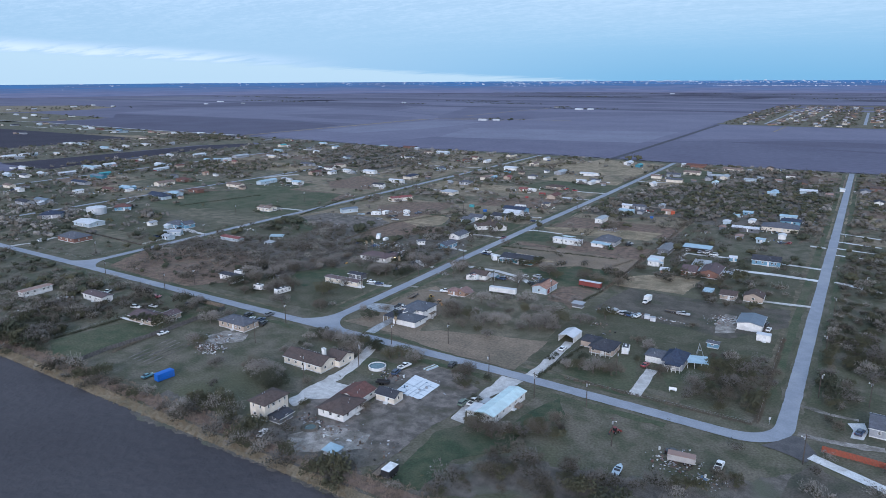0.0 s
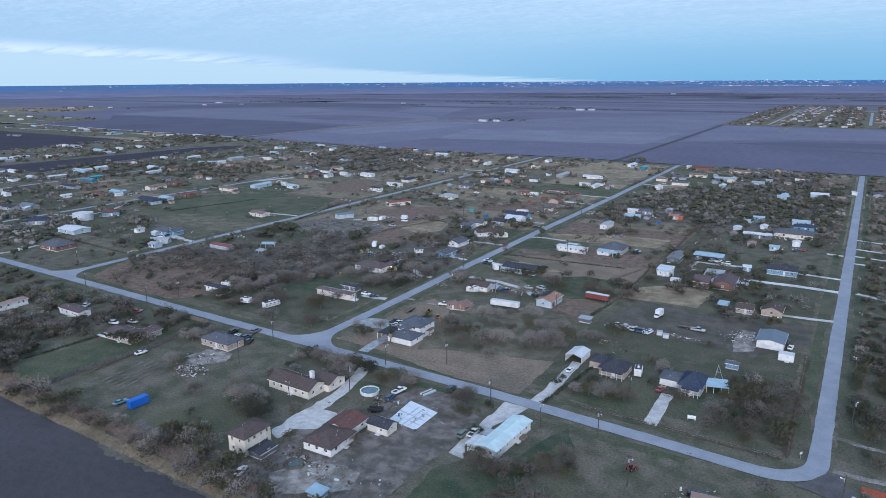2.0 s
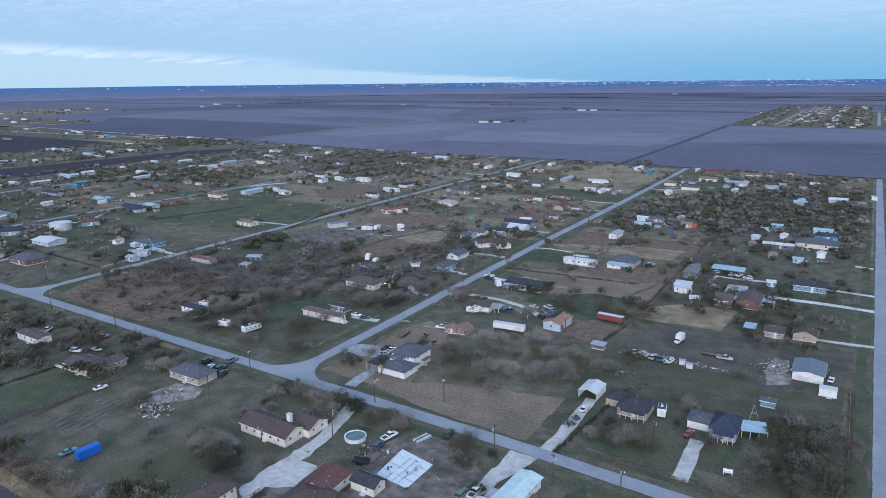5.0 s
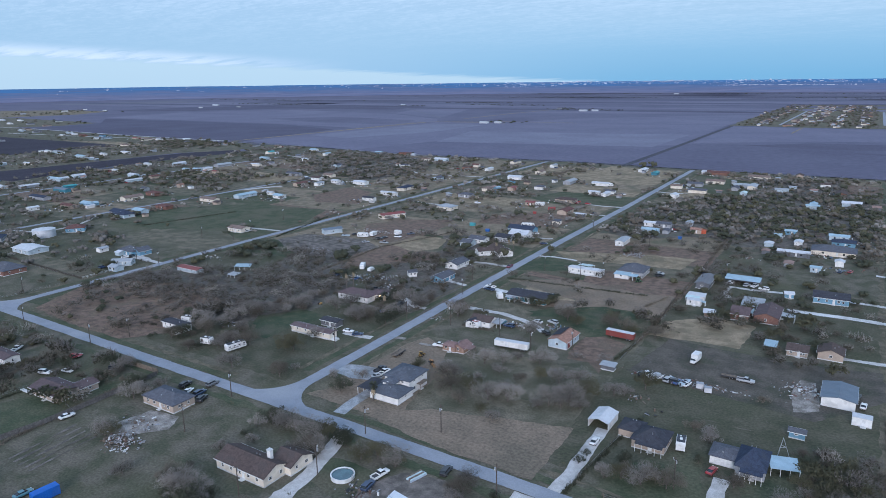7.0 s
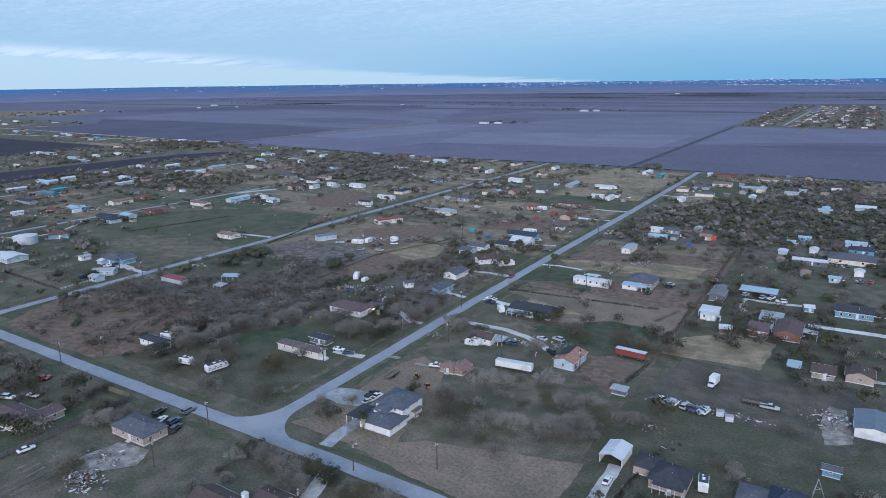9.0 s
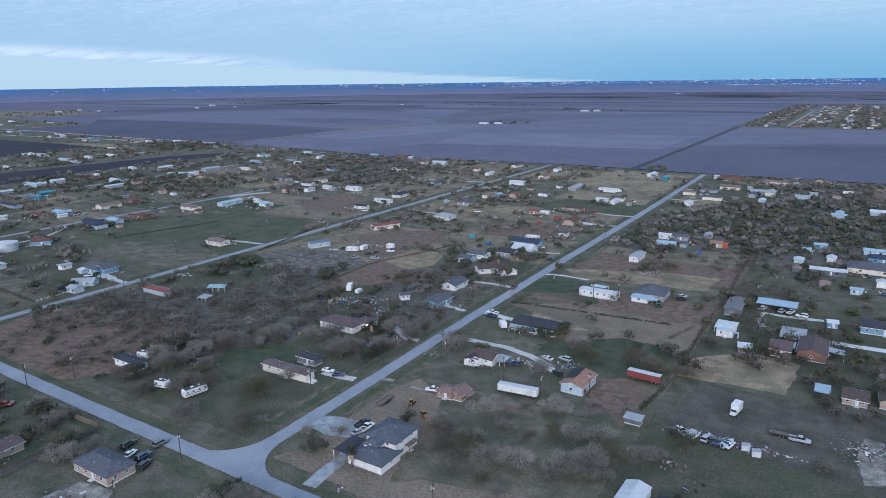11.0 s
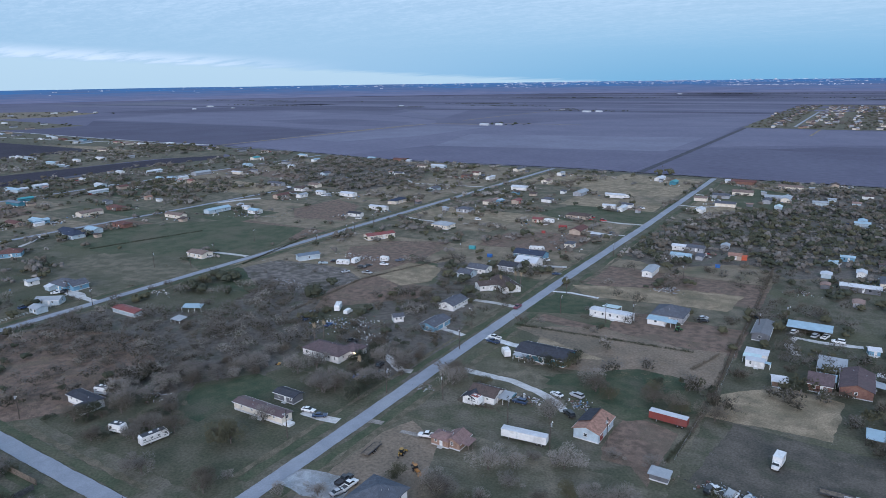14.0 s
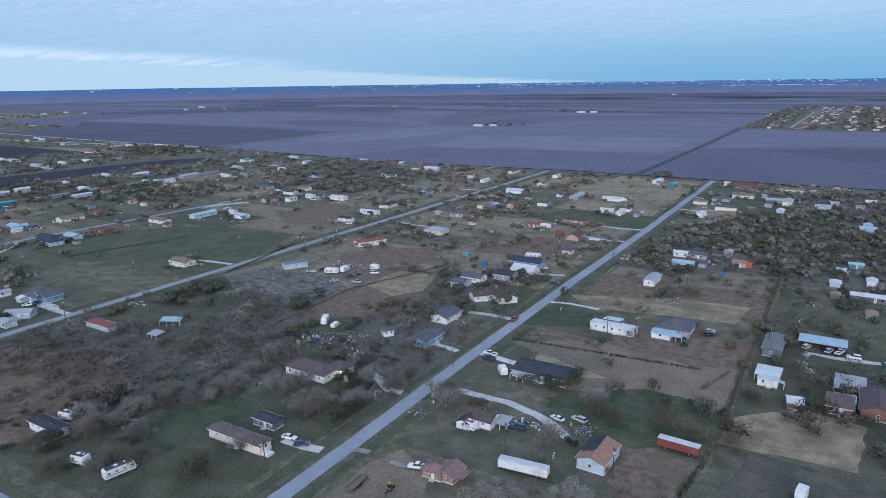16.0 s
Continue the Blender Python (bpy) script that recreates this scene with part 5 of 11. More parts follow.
def camper(x, y, deg, L, label, top=None, motor=False):
    c = thing("motorhome" if motor else "camper_trailer", x, y, deg, label, "camper")
    w, z0, z1 = 1.2, 0.55, 2.9
    side = [(-L / 2, z0), (L / 2 - 0.3, z0), (L / 2, z0 + 0.7), (L / 2 - 0.35, z1 - 0.3), (L / 2 - 0.7, z1), (-L / 2 + 0.4, z1), (-L / 2, z1 - 0.5)]
    body = part("body", Shape().loft([[(a, -w, b) for a, b in side], [(a, w, b) for a, b in side]]), CAMPER_WHITE, c)
    rf = part("roof", Shape().box(-0.15, 0, z1, L - 1.3, 2.2, 0.06), top or CAMPER_TOP, c)
    part("air_conditioner", Shape().box(-L * 0.1, 0, z1 + 0.06, 0.9, 0.7, 0.25), CAMPER_WHITE, rf)
    part("roof_hatch", Shape().box(L * 0.2, 0.2, z1 + 0.06, 0.5, 0.5, 0.12), LAMP, rf)
    for sy, tr in ((-1, 0), (1, math.pi)):
        for k in range(max(2, int(L / 2))):
            window_on(body, -L / 2 + 1.0 + k * (L - 2.0) / max(1, int(L / 2) - 1), sy * w, 1.95, tr, 0.9, 0.6)
    door_on(body, L * 0.25, -w, 0, z=0.65, h=1.8, w=0.7)
    part("stripe", Shape().box(0, -w - 0.012, 1.2, L * 0.9, 0.02, 0.16), CAMPER_TOP, body)
    wheel_pair(c, -L * 0.18, 1.12, 0.35)
    if motor:
        wheel_pair(c, L * 0.33, 1.12, 0.35)
        part("windscreen", Shape().box(L / 2 - 0.12, 0, 1.6, 0.12, 1.9, 0.8), PANE, c)
    else:
        part("drawbar", Shape().rod((L / 2 - 0.2, 0, 0.5), (L / 2 + 1.1, 0, 0.45), 0.06), GALV, c)
    return c


def box_truck(x, y, deg, label, L=6.0):
    t = thing("box_truck", x, y, deg, label, "truck")
    part("cargo_box", Shape().box(-0.9, 0, 0.9, L * 0.68, 2.3, 2.4), CAMPER_WHITE, t)
    part("cab", hull(((L * 0.18, 0.5, 2.1, 0.95), (L * 0.3, 0.5, 2.1, 0.98), (L * 0.36, 0.5, 1.4, 0.96), (L * 0.5, 0.55, 1.2, 0.88))), CAMPER_WHITE, t)
    part("windscreen", hull(((L * 0.28, 1.35, 1.98, 0.9), (L * 0.335, 1.35, 1.9, 0.92), (L * 0.37, 1.3, 1.42, 0.9))), PANE, t)
    part("chassis", Shape().box(0, 0, 0.5, L * 0.95, 0.9, 0.35), BUMPER, t)
    for wx in (-L * 0.3, L * 0.36):
        wheel_pair(t, wx, 1.05)
    return t


def flatbed(x, y, deg, L, label):
    t = thing("flatbed_trailer", x, y, deg, label, "trailer")
    bed = part("deck", Shape().box(0, 0, 0.62, L, 2.1, 0.1), TIMBER, t)
    for sy in (-1.08, 1.08):
        part("rail", Shape().box(0, sy, 0.55, L, 0.08, 0.35), BUMPER, t)
    for k in range(8):
        part("plank", Shape().box(0, -0.92 + k * 0.263, 0.725, L - 0.1, 0.2, 0.03), TIMBER, bed)
    for wx in (-0.9, 0.1):
        wheel_pair(t, wx, 1.3, 0.36)
    part("drawbar", Shape().rod((L / 2, 0, 0.6), (L / 2 + 1.4, 0, 0.5), 0.07), BUMPER, t)
    return t


YELLOW = surface("machine_yellow", (0.40, 0.25, 0.05), (0.28, 0.17, 0.05), 0.8, 0.6, 0.1, fine=0.2)
GREENPAINT = surface("machine_green", (0.05, 0.16, 0.05), None, 0.8, 0.5, 0.1)
REDPAINT = surface("faded_red_paint", (0.22, 0.04, 0.035), (0.14, 0.04, 0.035), 0.8, 0.6, 0.1)


def backhoe(x, y, deg, label, skin):
    t = thing("backhoe", x, y, deg, label, "machine")
    part("body", hull(((-1.4, 0.7, 1.3, 0.6), (0.2, 0.7, 1.5, 0.65), (1.7, 0.7, 1.4, 0.5))), skin, t)
    part("cab", Shape().box(-0.5, 0, 1.3, 1.3, 1.2, 1.35), PANE, t)
    part("cab_roof", Shape().box(-0.5, 0, 2.65, 1.6, 1.4, 0.1), skin, t)
    part("boom", Shape().rod((-1.4, 0, 1.0), (-2.6, 0, 2.7), 0.14).rod((-2.6, 0, 2.7), (-3.6, 0, 1.1), 0.1), skin, t)
    part("rear_bucket", Shape().box(-3.65, 0, 0.5, 0.6, 0.7, 0.6), BUMPER, t)
    part("loader_arm", Shape().rod((0.6, -0.7, 1.2), (2.4, -0.7, 0.5), 0.08).rod((0.6, 0.7, 1.2), (2.4, 0.7, 0.5), 0.08), skin, t)
    part("front_bucket", Shape().loft([[(2.3, a, 0.05), (3.1, a, 0.05), (2.5, a, 0.8)] for a in (-1.0, 1.0)]), skin, t)
    wheel_pair(t, -0.9, 1.0, 0.7)
    wheel_pair(t, 1.3, 0.95, 0.48)
    t.scale = (0.72, 0.72, 0.72)
    return t


def boat(x, y, deg, label):
    t = thing("motorboat", x, y, deg, label, "boat")
    secs = [[(a, -w, 1.25), (a, -w * 0.6, 0.55), (a, 0, 0.42), (a, w * 0.6, 0.55), (a, w, 1.25)] for a, w in ((-2.6, 1.0), (0.5, 1.05), (2.0, 0.7), (2.9, 0.08))]
    part("hull", Shape().loft(secs), siding("pale_blue", (0.40, 0.52, 0.60)), t)
    part("windscreen", Shape().box(0.4, 0, 1.25, 0.08, 1.4, 0.4), PANE, t)
    part("seat", Shape().box(-0.8, 0, 1.2, 0.6, 1.5, 0.35), CAMPER_TOP, t)
    part("outboard_motor", Shape().box(-2.8, 0, 0.7, 0.4, 0.35, 0.9), BUMPER, t)
    part("boat_trailer", Shape().box(-0.2, 0, 0.35, 5.4, 0.9, 0.1), GALV, t)
    wheel_pair(t, -0.9, 0.95, 0.32)
    return t


JUNK = [surface("junk_" + n, c, None, 0.6, 0.7, 0.1, fine=0.2) for n, c in (("white", (0.62, 0.62, 0.6)), ("grey", (0.3, 0.3, 0.31)), ("brown", (0.16, 0.12, 0.09)), ("blue", (0.12, 0.19, 0.28)), ("black", (0.03, 0.03, 0.03)), ("rust", (0.16, 0.085, 0.065)))]


def debris(x, y, deg, L, W, n, label, seed, high=0.9, tones=(0, 0, 1, 1, 2, 3)):
    """A heap or scatter of boards, sheets, drums and boxes, every piece its own."""
    rnd = random.Random(seed)
    t = thing("debris_pile", x, y, deg, label, "debris")
    for i in range(int(0.92 * n)):
        px, py = rnd.gauss(0, 0.27) * L, rnd.gauss(0, 0.27) * W
        px, py = max(-L / 2, min(L / 2, px)), max(-W / 2, min(W / 2, py))
        fall = max(0.0, 1 - math.hypot(px / (L / 2), py / (W / 2)))
        z = high * fall * rnd.random()
        m = JUNK[rnd.choice(tones)]
        k = rnd.random()
        if k < 0.55:
            s, name = Shape().box(0, 0, 0, rnd.uniform(0.4, 1.7), rnd.uniform(0.1, 0.4), rnd.uniform(0.05, 0.12)), "board"
        elif k < 0.8:
            s, name = Shape().box(0, 0, 0, rnd.uniform(0.35, 1.0), rnd.uniform(0.3, 0.8), rnd.uniform(0.2, 0.6)), "crate"
        elif k < 0.92:
            s, name = Shape().rod((0, 0, 0), (0, 0, 0.85), 0.29, sides=10), "drum"
        else:
            s, name = Shape().box(0, 0, 0, 1.5, 0.8, 0.04), "metal_sheet"
        o = part(name, s, m, t, at=(px, py, z))
        o.rotation_euler = (rnd.uniform(-0.3, 0.3) if z > 0.1 else 0, rnd.uniform(-0.3, 0.3) if z > 0.1 else 0, rnd.uniform(0, 6.3))
    return t


def scraps(x, y, L, W, n, high, seed):
    """Small rubble and litter lying round a heap, as one mesh."""
    rnd, s, which = random.Random(seed + 500), Shape(), []
    for _ in range(n):
        px, py = rnd.gauss(0, 0.26) * L, rnd.gauss(0, 0.26) * W
        fall = max(0.0, 1 - math.hypot(px / (L / 2), py / (W / 2)))
        s.box(px, py, high * 0.5 * fall * rnd.random(), rnd.uniform(0.12, 0.75), rnd.uniform(0.1, 0.4), rnd.uniform(0.05, 0.3), rnd.uniform(0, 6.3))
        which += [rnd.choice((0, 1, 1, 1, 2, 2, 4, 5))] * 6
    me = mesh_from("rubble", s.v, s.f, JUNK)
    me.polygons.foreach_set("material_index", which)
    ob = new("rubble", me)
    ob.location = (x, y, 0.09)
    return tagged(ob, "small pale and dark rubble over the ground", "rubble", kind="stuff")


def pool(x, y, r, label):
    t = thing("above_ground_pool", x, y, 0, label, "pool")
    ring = Shape()
    n = 28
    loops = [[((r + dr) * math.cos(a), (r + dr) * math.sin(a), z) for dr, z in ((-0.12, 0), (0.0, 0), (0.0, 0.95), (0.12, 0.95), (0.12, 1.02), (-0.25, 1.02), (-0.25, 0.95), (-0.12, 0.95))] for a in (2 * math.pi * i / n for i in range(n + 1))]
    part("pool_wall", ring.loft(loops, False), CAMPER_WHITE, t)
    part("water", Shape().rod((0, 0, 0.1), (0, 0, 0.72), r - 0.12, sides=28), surface("pool_water", (0.10, 0.17, 0.19), (0.08, 0.13, 0.15), 1.5, 0.12, 0.03), t)
    part("ladder", Shape().rod((r + 0.3, -0.25, 0), (r, -0.25, 1.7), 0.04).rod((r + 0.3, 0.25, 0), (r, 0.25, 1.7), 0.04), GALV, t)
    return t


def fence(pts, gap, h, material, label, rails=(0.5, 1.0), post=0.1, name="fence", board=False, wire=False):
    """Posts with rails, boards or wire between them along a line."""
    f = thing(name, *pts[0], 0, label, "fence", z=0.05)
    ox, oy = pts[0]
    pm = Shape().box(0, 0, -0.1, post, post, h + 0.1).mesh("post", material)
    for a, b in zip(pts, pts[1:]):
        d, ang = math.dist(a, b), math.atan2(b[1] - a[1], b[0] - a[0])
        n = max(1, round(d / gap))
        for i in range(n + 1):
            part("post", pm, material, f, at=(a[0] - ox + (b[0] - a[0]) * i / n, a[1] - oy + (b[1] - a[1]) * i / n, 0), turn=ang)
        mx, my = (a[0] + b[0]) / 2 - ox, (a[1] + b[1]) / 2 - oy
        for z in rails:
            part("rail" if not wire else "wire", Shape().box(0, 0.04, z, d, 0.02 if wire else 0.05, 0.02 if wire else 0.12), GALV if wire else material, f, at=(mx, my, 0), turn=ang)
        if board:
            pitch = 0.3 if board is True else board
            k = int(d / pitch)
            bm_ = Shape().box(0, -0.05, 0.05, pitch - 0.03, 0.03, h).mesh("board", material)
            for i in range(k):
                u = (i + 0.5) / k
                part("board", bm_, material, f, at=(a[0] - ox + (b[0] - a[0]) * u, a[1] - oy + (b[1] - a[1]) * u, 0), turn=ang)
    return f

# ================= homes, sheds, trailers =================
WHITE = siding("white", (0.74, 0.73, 0.70))
CREAM = siding("cream", (0.70, 0.63, 0.52))
TAN = siding("tan", (0.42, 0.34, 0.27))
PALEBLUE = siding("pale_blue", (0.44, 0.52, 0.57))
TEAL = siding("teal", (0.06, 0.20, 0.26))
BLUE = siding("sky_blue", (0.16, 0.31, 0.42))
GREY = siding("grey", (0.33, 0.34, 0.36))
DARKGREY = siding("dark_grey", (0.14, 0.145, 0.16))
RUST_RED = sheetmetal("rust_red", (0.22, 0.05, 0.04), 0.6)
TANBRICK = surface("tan_brick", (0.34, 0.23, 0.17), (0.25, 0.165, 0.125), 0.7, 0.9, 0.4, fine=0.4)
R_BROWN = shingle("brown", (0.105, 0.080, 0.072))
R_SLATE = shingle("dark_slate", (0.108, 0.118, 0.140))
R_MAUVE = shingle("mauve_brown", (0.128, 0.096, 0.098))
R_DARK = shingle("charcoal", (0.058, 0.060, 0.072))
R_GREY = shingle("slate_grey", (0.115, 0.120, 0.140))
R_NAVY = shingle("navy", (0.050, 0.062, 0.095))
R_RED = shingle("brick_red", (0.150, 0.080, 0.070))
R_ORANGE = shingle("faded_orange", (0.34, 0.20, 0.15))
R_ROSE = shingle("faded_rose", (0.25, 0.165, 0.150))
R_TAN = shingle("tan", (0.22, 0.165, 0.14))
M_WHITE = sheetmetal("white", (0.57, 0.58, 0.60))
M_MINT = sheetmetal("mint_grey", (0.54, 0.66, 0.66))
M_BLUE = sheetmetal("light_blue", (0.34, 0.46, 0.53))
M_SLATE = sheetmetal("slate_blue", (0.13, 0.165, 0.205))
M_GREY = sheetmetal("grey", (0.34, 0.36, 0.38))
M_DARK = sheetmetal("dark_grey", (0.15, 0.15, 0.16), 0.6)
M_RUST = sheetmetal("rusty", (0.30, 0.19, 0.15), 0.7)
M_TEAL = sheetmetal("teal", (0.06, 0.30, 0.32))
M_DKBROWN = sheetmetal("dark_brown", (0.118, 0.074, 0.072), 0.6)
VIVID_BLUE = sheetmetal("vivid_blue", (0.02, 0.13, 0.50))

h = thing("house", -145.4, 130.5, -270, "cream two-storey house with a brown hip roof", "house")
block(h, 9.5, 6.4, 5.3, "hip", CREAM, R_BROWN, pitch=0.45, win=(4, 3, 2, 2), over=0.6)
block(h, 5.5, 4.6, 1.9, "gable", DARKGREY, R_DARK, pitch=0.25, at=(-1.0, -5.7), win=(1, 0, 1, 1), door=0)
h = thing("house", -127.1, 142.8, 92.5, "white ranch house with a brown hip roof on a dirt yard", "house")
block(h, 10.6, 9.6, 2.8, "hip", WHITE, R_BROWN, pitch=0.42, win=(3, 2, 3, 2), over=0.6)
block(h, 9.0, 8.5, 2.7, "gable", WHITE, R_RED, pitch=0.35, at=(9.1, 1.2), win=(2, 2, 1, 1), door=0, rlabel="reddish brown shingles")
h = thing("shed", -119.2, 156.9, -360, "pale shed with a charcoal gable roof", "shed")
block(h, 7.2, 4.7, 2.6, "gable", CREAM, R_DARK, pitch=0.5, win=(1, 1, 1, 1))
h = thing("house", -160.0, 164.2, -0.9, "cream house with a dark brown gable roof and chimney", "house")
block(h, 18.0, 8.3, 3.0, "gable", CREAM, R_BROWN, pitch=0.45, win=(5, 4, 2, 2))
block(h, 7.0, 8.0, 2.8, "gable", CREAM, R_BROWN, pitch=0.42, at=(7.5, 7.2), win=(0, 2, 1, 2), door=0)
chimney(h, 4.5, 2.5, 6.0, WHITE, 1.3)
h = thing("manufactured_home", -85.6, 169.8, 87.2, "long white home with a mint metal roof", "manufactured home")
block(h, 20.1, 5.6, 3.0, "gable", WHITE, M_MINT, pitch=0.22, win=(5, 4, 2, 2), vents=0, base=0.5)
block(h, 5.0, 3.8, 2.5, "gable", WHITE, M_WHITE, pitch=0.2, at=(-7.6, 4.3), win=(0, 1, 0, 1), door=0, vents=0, rlabel="white metal roof")
porch(h, -2.1, 4.0, 4.0, 2.6, 2.7, M_GREY, 180, 3)
part("deck", Shape().box(4.4, -3.7, -0.05, 2.6, 1.8, 0.75), TIMBER, h, "small weathered timber deck")
h = thing("house", -153.5, 223.3, -270, "large white house with stacked grey hip roofs", "house")
block(h, 10.4, 9.8, 4.9, "hip", WHITE, R_SLATE, pitch=0.42, at=(2.6, 0.3), win=(2, 3, 2, 3), over=0.6)
block(h, 11.0, 8.4, 2.7, "hip", WHITE, R_SLATE, pitch=0.42, at=(-6.0, 0.0), turn=90, win=(1, 0, 1, 1), door=0, over=0.5, vents=1)
block(h, 5.0, 4.4, 4.5, "hip", WHITE, R_SLATE, pitch=0.40, at=(-3.6, 1.2), win=(0, 0, 1, 0), door=0, over=0.4, vents=0)
carport_roof = porch(h, -6.2, 8.0, 8.6, 5.2, 2.7, R_DARK, 180, 4, slope=0.02)
carport_roof.name = "carport_roof"
part("balcony", Shape().box(3.5, -5.6, 2.5, 4.5, 1.6, 0.15), TIMBER, h, "small timber balcony")
for px in (1.6, 5.4):
    part("balcony_post", Shape().box(px, -6.2, -0.1, 0.14, 0.14, 2.65), TIMBER, h)
h = thing("house", -212.0, 177.0, 0.2, "tan house with a grey hip roof", "house")
block(h, 14.9, 7.9, 2.9, "hip", TAN, R_GREY, pitch=0.4, win=(4, 3, 2, 2))
h = thing("house", -250.3, 162.0, 1.8, "low tan house with a grey-brown roof among shrubs and trees", "house")
block(h, 15.0, 8.6, 2.6, "gable", TAN, R_MAUVE, pitch=0.32, win=(3, 2, 1, 1))
block(h, 6.0, 6.0, 2.5, "gable", TAN, R_MAUVE, pitch=0.3, at=(5.5, 6.4), turn=90, win=(1, 0, 1, 1), door=0)
part("ramp", Shape().box(-9.8, -4.2, 0.1, 6.5, 1.2, 0.25), TRIM, h, "long white timber ramp")
h = thing("mobile_home", -267.8, 221.7, -360, "white mobile home with a charcoal roof", "mobile home")
block(h, 13.2, 4.3, 2.9, "gable", WHITE, R_DARK, pitch=0.2, win=(4, 3, 1, 1), base=0.5, vents=1)
block(h, 4.0, 3.2, 2.7, "gable", WHITE, R_DARK, pitch=0.2, at=(4.6, -3.2), turn=90, win=(0, 0, 1, 0), door=0, vents=0)
h = thing("mobile_home", -213.6, 245.8, 0.4, "cream mobile home with a dark brown roof", "mobile home")
block(h, 20.5, 4.2, 2.9, "gable", CREAM, M_DKBROWN, pitch=0.22, win=(4, 3, 1, 1), base=0.6, vents=3)
part("deck", Shape().box(11.6, -0.6, -0.05, 2.6, 2.4, 0.65), TRIM, h, "small white deck at the end of the home")
h = thing("shed", -214.1, 257.3, -360, "dark grey metal shed with a low gable roof", "shed")
block(h, 8.4, 4.2, 2.6, "gable", M_DARK, R_DARK, pitch=0.25, win=(2, 0, 0, 0), door=1, vents=0)
h = thing("house", -225.0, 291.3, -360, "white house with a broad brown hip roof", "house")
block(h, 17.4, 9, 3.0, "hip", WHITE, R_MAUVE, pitch=0.42, win=(6, 4, 2, 2), at=(-2.2, 0))
block(h, 7.0, 6.5, 2.9, "hip", WHITE, R_MAUVE, pitch=0.42, at=(5.5, 5.3), win=(1, 1, 1, 1), door=0)
glow = bpy.data.materials.new("porch_light_glow")
glow.use_nodes = True
glow.node_tree.nodes["Principled BSDF"].inputs["Emission Color"].default_value = (1.0, 0.55, 0.18, 1)
glow.node_tree.nodes["Principled BSDF"].inputs["Emission Strength"].default_value = 14.0
part("porch_light", Shape().rod((9.1, 1.4, 2.3), (9.1, 1.4, 2.75), 0.26, 0.2, 10), glow, h, "lit warm porch light")
h = thing("house", -156.9, 260.2, -360, "small brick house with brown hip roofs", "house")
block(h, 5.6, 4.3, 2.4, "hip", TANBRICK, R_ROSE, pitch=0.5, win=(2, 1, 1, 1))
block(h, 6.0, 5.0, 2.4, "gable", TANBRICK, R_ROSE, pitch=0.45, at=(3.6, 1.4), turn=90, win=(1, 0, 1, 1), door=0)
porch(h, 6.7, 1.1, 4.5, 4.0, 2.4, R_ROSE, 90, 3, post=TIMBER)
h = thing("house", -159.9, 290.8, -360, "worn white house with patched brown roof", "house")
block(h, 9, 7, 2.5, "gable", WHITE, R_BROWN, pitch=0.42, win=(2, 1, 1, 1))
block(h, 5.5, 4.2, 2.4, "gable", WHITE, R_DARK, pitch=0.4, at=(-2.8, -4.0), turn=90, win=(0, 0, 1, 0), door=0, vents=0)
porch(h, 6.8, 0.5, 4.0, 5.0, 2.4, M_GREY, 0, 3)
h = thing("house", -123.1, 287.7, -1.4, "pale blue house with a faded orange gable roof", "house")
block(h, 12.0, 7.4, 3.2, "gable", PALEBLUE, R_ORANGE, pitch=0.33, turn=90, win=(2, 2, 1, 1), door=0, vents=0)
part("roof_patch", Shape().loft([[(-4.12, yy, 3.23), (-0.25, yy, 4.51), (-0.25, yy, 4.55), (-4.12, yy, 3.27)] for yy in (-2.4, 6.4)]), R_DARK, h, "dark patched shingles over one slope")
part("barn_door", Shape().box(3.7, -3.6, 0.1, 0.1, 2.4, 2.8), RUST_RED, h, "rust red double door")
h = thing("house", -156.7, 329.7, -360, "teal house with a dark low gable roof", "house")
block(h, 18.9, 10.9, 2.7, "gable", TEAL, R_DARK, pitch=0.25, win=(5, 3, 1, 1))
porch(h, -6.6, -7.0, 5.0, 3.0, 2.4, M_GREY, 0, 3)
h = thing("house", -215.7, 362.0, -360, "white house with a grey gable roof", "house")
block(h, 12.6, 7.6, 2.7, "gable", WHITE, R_GREY, pitch=0.38, turn=90, win=(4, 3, 1, 1))
h = thing("house", -208.6, 335.9, -360, "blue wooden house with a grey gable roof", "house")
block(h, 12.1, 7.1, 2.7, "gable", BLUE, R_GREY, pitch=0.35, turn=90, win=(3, 2, 1, 1))
h = thing("shed", -226.4, 334.1, 50.1, "small white garden shed with a gable roof", "shed")
block(h, 4.2, 4.0, 2.6, "gable", WHITE, R_GREY, pitch=0.4, win=(2, 0, 1, 0), door=0, vents=0)
h = thing("house", -215.3, 392.6, -40.6, "white house with brown cross-gabled roofs", "house")
block(h, 9.5, 7.0, 2.8, "gable", WHITE, R_BROWN, pitch=0.4, turn=90, win=(3, 2, 1, 1))
block(h, 17.0, 9.0, 3.0, "gable", WHITE, R_BROWN, pitch=0.4, at=(2.0, 9.0), turn=0, win=(3, 3, 1, 1), door=0)
h = thing("house", -234.3, 406.1, -360, "pale blue house with a grey roof", "house")
block(h, 7.0, 8, 2.8, "gable", PALEBLUE, R_GREY, pitch=0.35, win=(2, 2, 1, 1))
h = thing("house", -232.9, 417.2, -360, "white outbuilding with a grey roof", "house")
block(h, 10.7, 8, 2.8, "gable", WHITE, R_GREY, pitch=0.35, win=(2, 2, 1, 1))
h = thing("house", -220.5, 428.5, -360, "dark grey-roofed house behind trees", "house")
block(h, 9.8, 9, 3, "gable", GREY, R_DARK, pitch=0.35, win=(3, 2, 1, 1))
